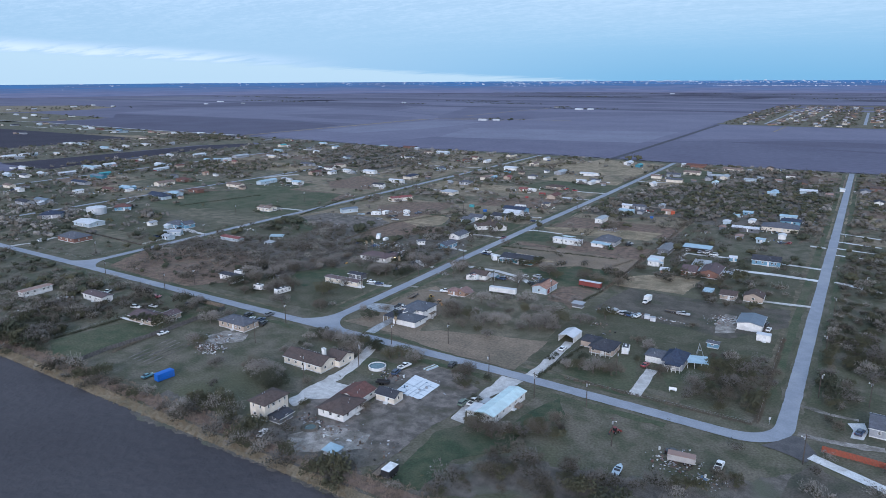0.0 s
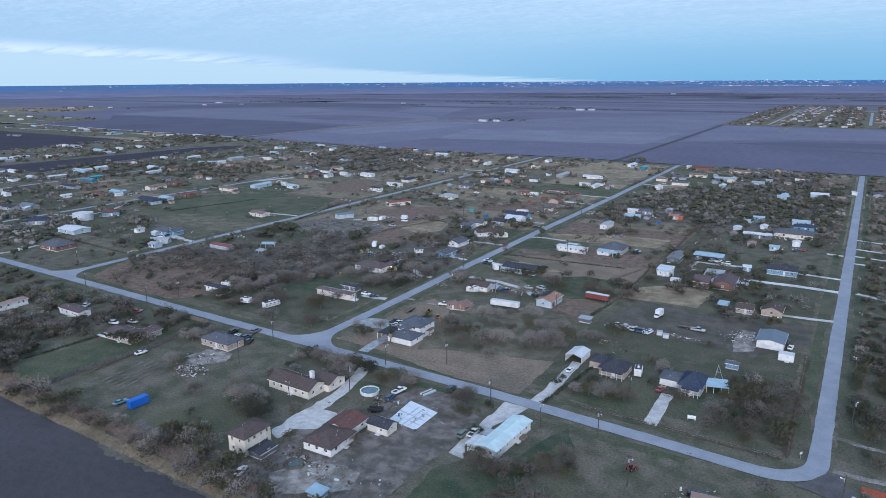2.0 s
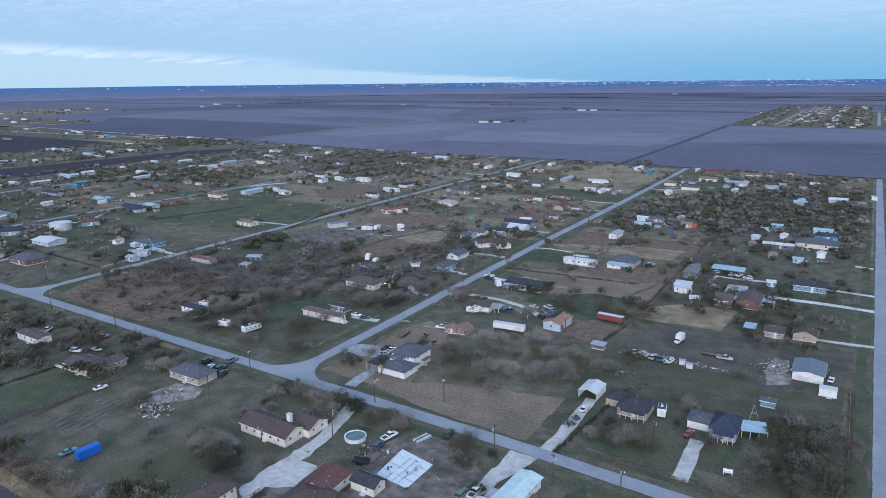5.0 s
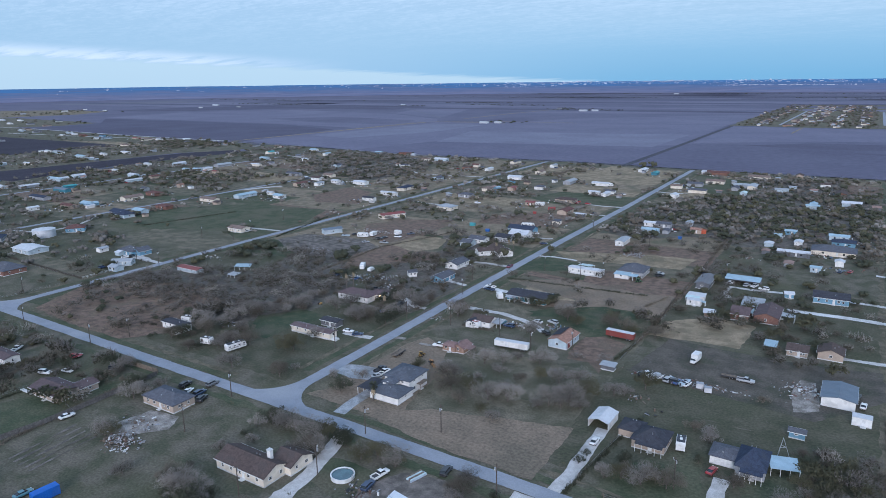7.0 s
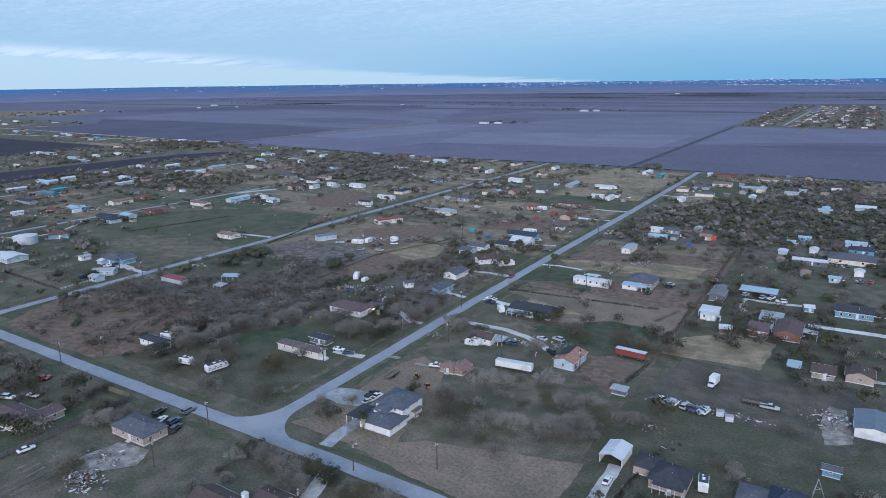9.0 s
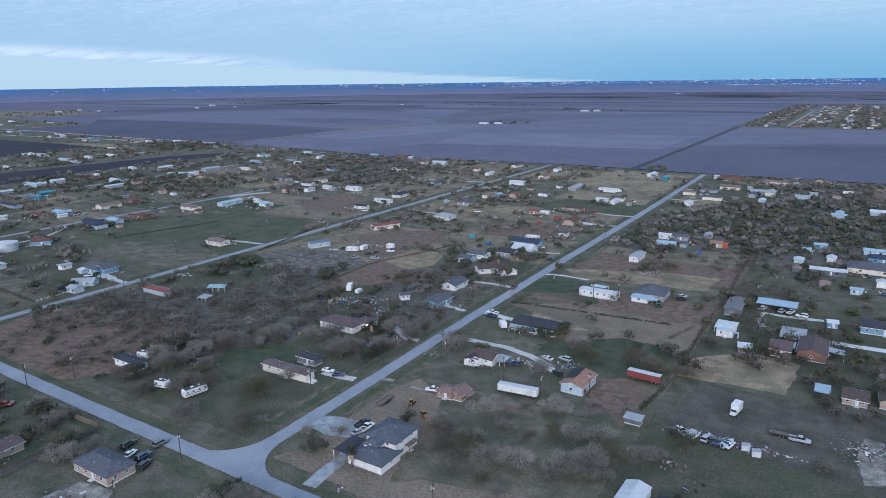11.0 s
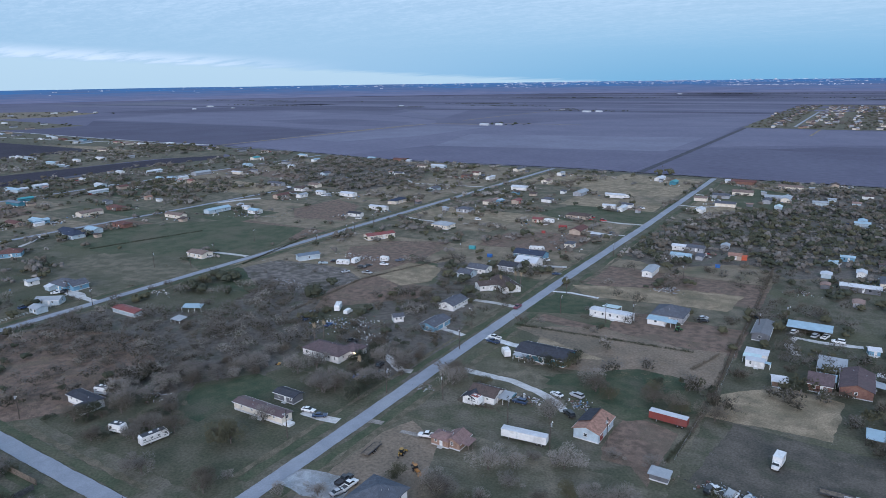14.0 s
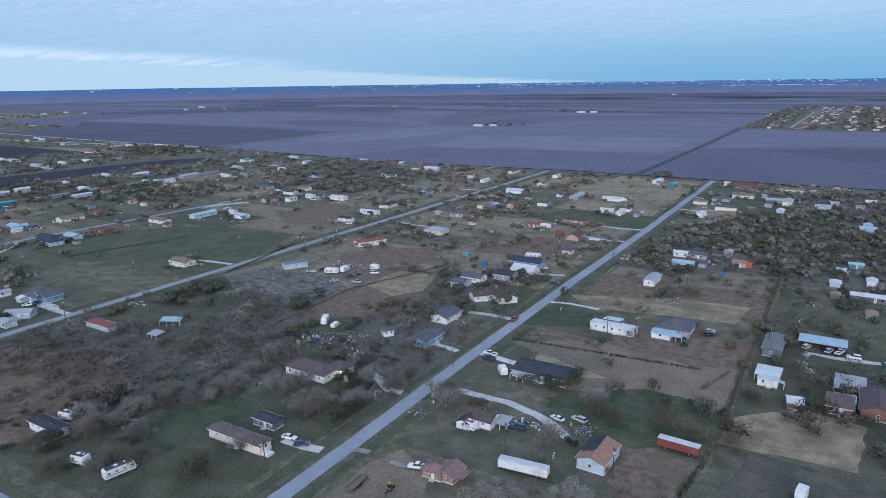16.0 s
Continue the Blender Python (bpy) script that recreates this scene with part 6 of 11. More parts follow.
h = thing("house", -215.5, 441.1, -360, "white house with a white metal roof", "house")
block(h, 12.2, 10, 3.2, "gable", WHITE, M_WHITE, pitch=0.4, win=(3, 2, 1, 1), vents=0)
h = thing("house", -221.4, 456.6, -360, "blue house with a navy shingle roof", "house")
block(h, 17.7, 9, 3, "gable", BLUE, R_NAVY, pitch=0.4, win=(4, 3, 1, 1))
h = thing("mobile_home", -149.3, 382.1, -1.5, "white single-wide mobile home", "mobile home")
block(h, 17.9, 4.9, 3.3, "gable", WHITE, M_WHITE, pitch=0.12, win=(5, 4, 1, 1), base=0.6, vents=1, over=0.2)
porch(h, -2.0, 5.5, 7.0, 6.0, 3.6, M_MINT, 180, 3)
h = thing("house", -128.1, 395.3, -360, "blue-grey house with a broad slate hip roof", "house")
block(h, 12.6, 13.344999999999999, 3.0, "hip", GREY, R_GREY, pitch=0.45, win=(4, 3, 3, 3))
block(h, 7.0, 4.0, 2.3, "shed", WHITE, M_BLUE, pitch=0.08, at=(-3.0, -10.1), win=(1, 0, 0, 0), door=0)
porch(h, 3.0, -11.1, 4.5, 3.4, 2.4, M_BLUE, 0, 3)
h = thing("metal_shed", -153.6, 456.6, -360, "white metal building with a grey gable roof", "shed")
block(h, 14.0, 5.0, 3.0, "gable", WHITE, M_GREY, pitch=0.25, turn=90, win=(0, 0, 1, 0), door=0, vents=0)
h = thing("barn", -92.2, 393.8, -360, "grey barn with a grey metal gable roof", "barn")
block(h, 17.0, 6.0, 3.0, "gable", DARKGREY, M_DARK, pitch=0.25, turn=90, win=(0, 0, 1, 0), door=0, vents=0)
h = thing("vehicle_shed", -76.8, 403.8, -360, "long open vehicle shed with a pale blue metal roof", "carport")
porch(h, 0, 0, 16.0, 7.0, 3.2, M_BLUE, 0, 8, slope=0.1, name="shed_roof", post=DARKWOOD)
part("back_wall", Shape().box(0, 3.3, -0.1, 16.0, 0.15, 3.1), DARKGREY, h)
h = thing("trailer_home", -90.3, 359.9, -360, "white metal trailer home with stacked awnings", "trailer")
block(h, 6, 3.6, 2.6, "flat", WHITE, M_WHITE, win=(2, 0, 1, 0), over=0.2)
block(h, 7.0, 4.0, 2.7, "shed", WHITE, M_WHITE, pitch=0.1, at=(-0.5, 7.0), win=(1, 0, 1, 0), door=0)
porch(h, -1.5, 3.2, 6.0, 3.2, 2.5, M_MINT, 0, 3)
porch(h, 3.2, -0.5, 2.2, 3.6, 2.3, M_BLUE, 90, 2)
h = thing("house", -69.7, 352.5, -360, "brick wing with a brown gable roof", "house")
block(h, 6.9, 10, 3, "gable", BRICK, R_MAUVE, pitch=0.4, win=(2, 2, 1, 1))
h = thing("house", -59.7, 356.8, -360, "large brick house with a broad brown gable roof", "house")
block(h, 16.0, 9.2, 3.2, "gable", BRICK, R_MAUVE, pitch=0.36, turn=90, win=(3, 3, 1, 1), vents=2)
porch(h, 7.6, 0.0, 5.0, 5.0, 2.8, M_GREY, 90, 3)
porch(h, -7.6, 12.0, 9.0, 10.0, 3.0, M_GREY, 0, 4)
h = thing("awning", -68.3, 355.8, -360, "pale blue lean-to awning beside a brick house", "awning")
porch(h, 0, 0, 6.0, 5.0, 2.7, M_BLUE, 0, 3)
h = thing("house", -38.5, 394.0, 1.9, "teal-blue house with a dark gable roof", "house")
block(h, 13.9, 9, 3, "gable", BLUE, R_DARK, pitch=0.4, win=(4, 3, 1, 1))
h = thing("workshop", -30.9, 286.9, -360, "large white metal workshop with a slate blue roof", "workshop")
block(h, 12.5, 9.2, 3.2, "gable", WHITE, M_SLATE, pitch=0.18, turn=90, win=(0, 0, 0, 0), door=0, vents=0)
h = thing("house", -45.5, 322.0, -360, "tan house with a brown roof among trees", "house")
block(h, 6.7, 8, 2.3, "gable", TAN, R_BROWN, pitch=0.3, win=(3, 2, 1, 1))
block(h, 8.0, 8.0, 2.8, "gable", TAN, R_BROWN, pitch=0.4, at=(10.5, 2.0), turn=90, win=(1, 1, 1, 1), door=0)
h = thing("storage_shed", -24.5, 273.1, -360, "small white storage shed", "shed")
block(h, 5.0, 3.0, 2.8, "flat", WHITE, M_WHITE, win=(0, 0, 0, 0), door=1, over=0.1, vents=0)
h = thing("house", -48.1, 232.5, -360, "house with a navy hip roof and white garage", "house")
block(h, 6.8, 11.0, 3.0, "hip", GREY, R_NAVY, pitch=0.55, win=(3, 2, 2, 1))
block(h, 7.0, 7.0, 2.6, "hip", WHITE, R_GREY, pitch=0.3, at=(-6.6, 0.5), win=(0, 1, 1, 0), door=0)
part("garage_door", Shape().box(-6.6, -3.06, 0.1, 4.8, 0.1, 2.1), TRIM, h, "white panelled garage door")
porch(h, 0.5, -6.7, 5.4, 2.4, 2.7, R_NAVY, 0, 5)
porch(h, 7.0, 2.0, 7.0, 5.5, 2.8, M_BLUE, 15, 4)
h = thing("shed", -39.8, 255.6, -360, "small blue-grey garden shed", "shed")
block(h, 4.0, 2.5, 2.2, "gable", BLUE, R_GREY, pitch=0.3, win=(1, 0, 0, 0), door=0, vents=0)
h = thing("house", -73.8, 231.2, -360, "house with a charcoal hip roof and screened porch", "house")
block(h, 8.8, 9, 2.8, "hip", TAN, R_DARK, pitch=0.45, win=(3, 2, 2, 2))
block(h, 6.0, 6.5, 2.6, "hip", TAN, R_DARK, pitch=0.4, at=(-6.4, 3.0), win=(0, 1, 1, 0), door=0)
porch(h, 0.6, -5.4, 7.4, 2.2, 2.6, R_DARK, 0, 5, slope=0.12)
h = thing("carport", -89.3, 235.6, -1.5, "white gabled metal carport", "carport")
part("roof", roof_gable(8.6, 6.0, 2.3, 0.3, 0.2)[0], M_WHITE, h, turn=radians(90))
for px in (-1, 1):
    part("side_wall", Shape().box(px * 3.0, 0, -0.1, 0.1, 8.6, 2.3), WHITE, h)
part("back_wall", Shape().box(0, 4.3, -0.1, 6.0, 0.1, 2.4), WHITE, h)
h = thing("house", 14.1, 215.0, -0.7, "grey house by a rounded concrete drive", "house")
block(h, 16, 10, 3.0, "gable", GREY, R_GREY, pitch=0.35, win=(4, 3, 1, 1), at=(5, 0))
h = thing("shed", -113.4, 123.0, -360, "lean-to shed with a pale blue metal roof", "shed")
block(h, 4.0, 3.0, 1.3, "shed", GREY, M_BLUE, pitch=0.1, win=(0, 0, 0, 0), door=0, vents=0)
h = thing("mobile_home", -331.0, 156.5, 91.7, "white mobile home with a rusty roof", "mobile home")
block(h, 14.0, 4.5, 2.9, "gable", WHITE, M_RUST, pitch=0.12, win=(4, 3, 1, 1), base=0.5)
h = thing("house", -296.1, 166.9, 0.3, "white house with a grey-brown gable roof", "house")
block(h, 15.0, 5.4, 3.0, "gable", WHITE, R_MAUVE, pitch=0.22, win=(4, 2, 1, 1))
h = thing("house", -424.8, 229.9, -360, "brick house with a slate hip roof", "house")
block(h, 18.4, 12, 3.0, "hip", BRICK, R_GREY, pitch=0.45, win=(3, 3, 2, 2))
h = thing("house", -461.2, 261.1, -360, "low house with a white metal roof", "house")
block(h, 19.0, 12, 2.8, "gable", PALEBLUE, M_WHITE, pitch=0.18, win=(3, 3, 1, 1), vents=0)
h = thing("storage_tank", -496.5, 288.0, 0, "broad round white metal tank with a low conical roof", "tank")
part("shell", Shape().rod((0, 0, -0.1), (0, 0, 5.0), 7.0, sides=28), M_WHITE, h)
part("roof", Shape().rod((0, 0, 5.0), (0, 0, 6.1), 7.15, 0.3, 28), M_WHITE, h)
part("hatch", Shape().rod((0, 0, 6.0), (0, 0, 6.5), 0.5, sides=10), GALV, h)
h = thing("house", -494.3, 308.5, 53.9, "blue house with a brown roof", "house")
block(h, 11.7, 10, 3, "hip", BLUE, R_RED, pitch=0.4, win=(3, 2, 1, 1))
h = thing("house", -512.7, 262.6, 47.4, "dark blue-roofed house in trees", "house")
block(h, 14.4, 11, 3, "hip", GREY, R_NAVY, pitch=0.4, win=(3, 2, 1, 1))
h = thing("house", -400.0, 289.1, -360, "sky blue house with a grey hip roof", "house")
block(h, 13.9, 9, 3, "hip", BLUE, R_GREY, pitch=0.45, win=(3, 2, 2, 2))
block(h, 8, 7, 3.0, "gable", BLUE, R_GREY, pitch=0.5, at=(6.5, 2.0), turn=90, win=(1, 1, 1, 1), door=0)
h = thing("house", -385.4, 268.6, 36.7, "pale house with a grey gable roof by a white fence", "house")
block(h, 11.0, 6.5, 2.7, "gable", PALEBLUE, M_GREY, pitch=0.3, turn=0, at=(4.5, 0), win=(2, 2, 1, 1), vents=0)
h = thing("shed", -336.5, 281.6, -360, "derelict pale shed with a rust red metal roof", "shed")
block(h, 16.1, 5, 2.2, "gable", PALEBLUE, RUST_RED, pitch=0.2, win=(2, 1, 0, 0), door=0, vents=0)
h = thing("shelter", -314.0, 298.6, 29.5, "open shelter with a pale blue roof", "shelter")
porch(h, 0, 0, 9.0, 4.5, 2.5, M_BLUE, 0, 4)
h = thing("shelter", -307.4, 286.2, -360, "low pen with a grey metal roof", "shelter")
porch(h, 0, 0, 6.0, 4.5, 1.8, M_GREY, 0, 3)
h = thing("house", -392.2, 364.4, -360, "pale green house with a grey roof", "house")
block(h, 13.1, 8, 2.9, "gable", CREAM, R_TAN, pitch=0.3, win=(3, 2, 1, 1))
h = thing("barn", -332.0, 391.7, 62.0, "blue-grey barn with a metal roof", "barn")
block(h, 12.5, 6, 3, "gable", PALEBLUE, M_SLATE, pitch=0.3, win=(1, 1, 0, 0), door=0, vents=0)
h = thing("house", -328.1, 454.2, -360, "cream house with a bright red metal roof", "house")
block(h, 19.0, 7.5, 3.0, "gable", CREAM, RUST_RED, pitch=0.25, turn=62, win=(5, 3, 1, 1), vents=2)
h = thing("house", -308.3, 500.7, -2.4, "cream house with a pale grey hip roof", "house")
block(h, 13.3, 10, 3, "hip", CREAM, M_GREY, pitch=0.35, win=(4, 3, 2, 2))
h = thing("house", -510.0, 355.6, -360, "grey-blue house with a navy roof", "house")
block(h, 12.4, 9, 3, "hip", PALEBLUE, R_NAVY, pitch=0.45, win=(3, 2, 1, 1))
# Dark grey walls stand in for the shaded opening of this lean-to.
h = thing("shed", -100.5, 273.4, -360, "small lean-to shed with a grey metal roof", "shed")
block(h, 4.6, 3.0, 1.9, "shed", DARKGREY, M_GREY, pitch=0.08, win=(0, 0, 0, 0), door=0, vents=0)

# ================= vehicles and yard things =================
vehicle("sedan", -200.4, 126.5, 89, (0.08, 0.2, 0.24), "teal-blue sedan car parked on the grass beside a blue container")
vehicle("sedan", -230.9, 154.6, 84, (0.72, 0.72, 0.7), "white sedan car parked by a fence line in the grass")
vehicle("sedan", -137.4, 119.9, 111, (0.72, 0.72, 0.7), "white sedan car parked at the end of a dirt yard")
vehicle("suv", -115.3, 189.3, 97, (0.02, 0.02, 0.022), "black suv parked on the verge beside the road")
vehicle("pickup", -129.1, 179.2, 80, (0.72, 0.72, 0.7), "white pickup truck parked beside a concrete slab")
vehicle("suv", -128.7, 173.6, 97, (0.03, 0.05, 0.1), "dark blue suv parked beside a concrete slab")
vehicle("suv", -97.3, 166.2, 91, (0.1, 0.14, 0.1), "dull green suv parked on a caliche drive")
vehicle("pickup", -94.9, 168.4, 90, (0.72, 0.72, 0.7), "white pickup truck parked on a caliche drive")
vehicle("sedan", -87.5, 223.4, 90, (0.72, 0.72, 0.7), "white sedan car parked on a caliche drive")
vehicle("sedan", -56.7, 224.8, 79, (0.3, 0.03, 0.03), "red sedan car parked on a white gravel drive")
vehicle("pickup", -22.1, 170.6, 87, (0.72, 0.72, 0.7), "white pickup truck parked on dirt among brush")
vehicle("sedan", -33.9, 171.6, 14, (0.02, 0.02, 0.022), "black sedan car parked behind a junk row")
vehicle("sedan", 8.8, 210.1, 74, (0.03, 0.05, 0.1), "dark blue sedan car on a rounded concrete drive")
vehicle("suv", -218.0, 187.7, 100, (0.02, 0.02, 0.022), "black suv parked beside a tan house")
vehicle("sedan", -213.0, 184.9, 108, (0.72, 0.72, 0.7), "white sedan car parked beside a tan house")
vehicle("suv", -208.6, 186.0, 98, (0.03, 0.05, 0.1), "dark blue suv parked beside a tan house")
vehicle("suv", -204.6, 183.7, 111, (0.02, 0.02, 0.022), "black suv parked beside a tan house")
vehicle("suv", -210.7, 192.9, 93, (0.14, 0.145, 0.15), "dark grey suv parked by the road verge")
vehicle("pickup", -301.3, 174.6, 121, (0.72, 0.72, 0.7), "white pickup truck parked behind a white house")
vehicle("sedan", -274.4, 182.4, 93, (0.3, 0.03, 0.03), "red sedan car half hidden in brush")
vehicle("sedan", -441.1, 216.8, 94, (0.72, 0.72, 0.7), "white sedan car on a pale drive by a hip-roofed house")
vehicle("suv", -449.3, 227.7, 115, (0.02, 0.02, 0.022), "black suv on a pale drive by a hip-roofed house")
vehicle("sedan", -202.7, 254.4, 12, (0.72, 0.72, 0.7), "white sedan car on a short drive by a mobile home")
vehicle("sedan", -197.3, 253.6, 36, (0.03, 0.05, 0.1), "dark blue sedan car on a short drive by a mobile home")
vehicle("suv", -204.3, 292.9, 103, (0.02, 0.02, 0.022), "black suv on a curved gravel drive")
vehicle("sedan", -199.1, 288.4, 37, (0.02, 0.02, 0.022), "black sedan car on a curved gravel drive")
vehicle("sedan", -204.2, 281.1, 30, (0.04, 0.09, 0.22), "blue sedan car on the grass before a house")
vehicle("pickup", -162.4, 260.3, -163, (0.72, 0.72, 0.7), "white pickup truck beside a small brick house")
vehicle("sedan", -140.9, 303.0, 163, (0.72, 0.72, 0.7), "white sedan car on a gravel lane")
vehicle("suv", -148.9, 292.5, -179, (0.03, 0.05, 0.1), "dark blue suv in a cluttered yard")
vehicle("sedan", -153.0, 294.8, 89, (0.08, 0.2, 0.24), "teal-blue sedan car in a cluttered yard")
vehicle("suv", -132.7, 292.9, 143, (0.02, 0.02, 0.022), "black suv beside a pale blue house")
vehicle("suv", -135.0, 305.4, 166, (0.38, 0.39, 0.4), "silver suv beside a gravel lane")
vehicle("pickup", -181.1, 336.3, 176, (0.72, 0.72, 0.7), "white pickup truck on a concrete drive")
vehicle("pickup", -179.7, 332.3, 176, (0.03, 0.05, 0.1), "dark blue pickup truck on a concrete drive")
vehicle("pickup", -189.5, 373.7, -88, (0.16, 0.03, 0.045), "dark maroon pickup truck driving lane of the main road")
vehicle("suv", -264.0, 322.0, 102, (0.03, 0.05, 0.1), "dark blue suv abandoned in a junk yard")
vehicle("suv", -262.1, 314.2, 8, (0.03, 0.05, 0.1), "dark blue suv abandoned in a junk yard")
vehicle("sedan", -247.9, 314.6, 94, (0.04, 0.09, 0.22), "blue sedan car abandoned in a junk yard")
vehicle("van", -250.7, 330.6, 100, (0.72, 0.72, 0.7), "white van abandoned in a junk yard")
vehicle("pickup", -227.7, 304.9, 172, (0.02, 0.02, 0.022), "black pickup truck behind a brown-roofed house")
vehicle("sedan", -394.3, 280.7, 58, (0.72, 0.72, 0.7), "white sedan car on a pale drive before a blue house")
vehicle("suv", -393.0, 284.3, 118, (0.02, 0.02, 0.022), "black suv on a pale drive before a blue house")
vehicle("pickup", -166.0, 229.9, 87, (0.72, 0.72, 0.7), "white pickup truck in the yard of a white house")
vehicle("sedan", -166.5, 226.5, 73, (0.38, 0.39, 0.4), "silver sedan car in the yard of a white house")
vehicle("pickup", -168.6, 231.1, 87, (0.02, 0.02, 0.022), "black pickup truck in the yard of a white house")
vehicle("pickup", -57.8, 286.1, 1, (0.38, 0.39, 0.4), "silver pickup truck in an open dirt yard")
vehicle("suv", -26.1, 291.0, 81, (0.02, 0.02, 0.022), "black suv beside a metal workshop")
vehicle("sedan", -24.2, 285.1, 85, (0.72, 0.72, 0.7), "white sedan car beside a metal workshop")
vehicle("suv", -115.1, 395.8, 44, (0.02, 0.02, 0.022), "black suv beside a slate-roofed house")
vehicle("suv", -115.7, 399.0, 59, (0.38, 0.39, 0.4), "silver suv beside a slate-roofed house")
vehicle("suv", -66.5, 397.6, 178, (0.72, 0.72, 0.7), "white suv on a pale looping drive")
vehicle("suv", -81.8, 400.3, 72, (0.72, 0.72, 0.7), "white suv under a long shed")
vehicle("suv", -74.4, 399.9, 73, (0.38, 0.39, 0.4), "silver suv under a long shed")
vehicle("pickup", -71.0, 400.4, 73, (0.72, 0.72, 0.7), "white pickup truck under a long shed")
vehicle("sedan", -384.8, 365.8, 97, (0.72, 0.72, 0.7), "white sedan car beside a pale green house")
vehicle("pickup", -34.9, 328.8, 42, (0.38, 0.39, 0.4), "silver pickup truck beside a tan house")
vehicle("sedan", -37.1, 448.5, 78, (0.03, 0.05, 0.1), "dark blue sedan car on a pale drive")
vehicle("sedan", -32.6, 451.1, 74, (0.3, 0.03, 0.03), "red sedan car on a pale drive")
vehicle("suv", -134.0, 401.0, 83, (0.38, 0.39, 0.4), "silver suv beside a slate-roofed house")
vehicle("sedan", -97.6, 412.5, 152, (0.03, 0.05, 0.1), "dark blue sedan car on grass near a barn")
vehicle("sedan", -83.3, 274.0, 77, (0.72, 0.72, 0.7), "white sedan car in a row of stored cars")
vehicle("suv", -80.0, 273.8, 76, (0.38, 0.39, 0.4), "silver suv in a row of stored cars")
vehicle("sedan", -77.0, 273.7, 76, (0.04, 0.09, 0.22), "blue sedan car in a row of stored cars")
vehicle("suv", -88.5, 274.3, 78, (0.02, 0.02, 0.022), "black suv in a row of stored cars")
vehicle("sedan", -74.0, 273.5, 76, (0.72, 0.72, 0.7), "white sedan car in a row of stored cars")
box_trailer(-137.9, 272.6, 6.5, 13.2, siding("white", (0.74, 0.73, 0.70)), sheetmetal("white", (0.66, 0.68, 0.70)), "white box semi-trailer standing in rough grass", h=2.15)
box_trailer(-105.9, 303.3, -2.8, 11.0, RUST_RED, M_WHITE, "long red trailer with a white roof in weeds", h=2.2, door=False)
container(-194.5, 128.9, 85.1, 6.1, VIVID_BLUE, "vivid blue shipping container on grass")
camper(-228.6, 218.6, 78.7, 8.0, "white camper trailer parked on the grass")
camper(-242.3, 216.4, 11.9, 5.0, "short white camper trailer among shrubs")
camper(-66.4, 233.1, 99.7, 5.4, "white motorhome parked beside a house", motor=True)
camper(-257.8, 332.2, 120.4, 7.0, "white camper trailer in a junk yard", top=CAMPER_WHITE)
camper(-169.7, 323.8, 132.0, 4.5, "small white cargo camper on the grass", top=CAMPER_WHITE)
camper(-160.4, 285.1, -6.7, 4.0, "small white camper with a red roof", top=RUST_RED)
camper(-305.4, 391.7, 20.0, 7.5, "white camper trailer in a fenced yard", top=CAMPER_WHITE)
camper(-301.6, 397.9, 96.0, 6.0, "white camper trailer among scrap", top=CAMPER_WHITE)
camper(-289.6, 408.8, 10.0, 5.0, "small white camper by a fence line", top=CAMPER_WHITE)
boat(-316.2, 387.0, 25.0, "pale blue motorboat on the grass of a yard")
vehicle("suv", -292.1, 391.2, 30, (0.03, 0.03, 0.034), "black suv stored in a fenced yard")
vehicle("sedan", -291.0, 395.7, 75, (0.03, 0.03, 0.034), "black sedan car stored in a fenced yard")
vehicle("pickup", -282.5, 384.0, 10, (0.34, 0.35, 0.36), "silver pickup truck stored in a fenced yard")
vehicle("sedan", -313.9, 393.8, 60, (0.03, 0.03, 0.034), "black sedan car beside a pale building")
vehicle("sedan", -293.9, 380.0, 60, (0.34, 0.35, 0.36), "silver sedan car on rough grass")
vehicle("suv", -284.8, 401.9, 15, (0.70, 0.70, 0.69), "white suv on rough grass by a fence")
vehicle("pickup", -282.0, 413.0, 60, (0.10, 0.12, 0.16), "slate grey pickup truck by a fence line")
boat(-234.1, 434.3, 12.0, "white motorboat on its trailer behind a house")
vehicle("suv", -210.6, 452.9, 40, (0.70, 0.70, 0.69), "white suv in the drive of a blue house")
vehicle("sedan", -194.9, 430.9, 30, (0.03, 0.05, 0.1), "dark blue sedan car on a pale drive")
vehicle("pickup", -202.5, 438.9, 25, (0.03, 0.03, 0.034), "black pickup truck on a pale drive")
vehicle("sedan", -233.6, 567.0, 10, (0.03, 0.03, 0.034), "black sedan car before a brick house")
vehicle("sedan", -228.7, 571.9, 10, (0.3, 0.03, 0.03), "red sedan car before a brick house")
vehicle("suv", -218.9, 572.6, 10, (0.3, 0.03, 0.03), "red suv before a brick house")
vehicle("sedan", -200.9, 537.2, 60, (0.03, 0.03, 0.034), "black sedan car at the end of a drive")
vehicle("suv", -299.4, 533.9, 20, (0.70, 0.70, 0.69), "white suv parked on open grass")
camper(-224.5, 471.4, 15.0, 9.0, "white camper trailer beside a blue house", top=CAMPER_WHITE)
camper(-250.3, 549.1, 8.0, 7.5, "white camper trailer on a grass lot", top=CAMPER_WHITE)
camper(-236.6, 671.8, 8.0, 11.0, "long white camper trailer in a yard", top=CAMPER_WHITE)
camper(-165.0, 636.8, 70.0, 6.0, "white camper trailer near the wood", top=CAMPER_WHITE)
camper(-269.8, 228.6, 14.0, 5.2, "small pale camper behind a mobile home", top=BUMPER)
vehicle("sedan", -275.0, 182.5, 15, (0.34, 0.04, 0.04), "red sedan car under trees beside a lot")
vehicle("sedan", -263.9, 173.4, 12, (0.70, 0.70, 0.69), "white sedan car beside a tan house")
vehicle("suv", -269.4, 168.4, 20, (0.70, 0.70, 0.69), "white suv beside a tan house")
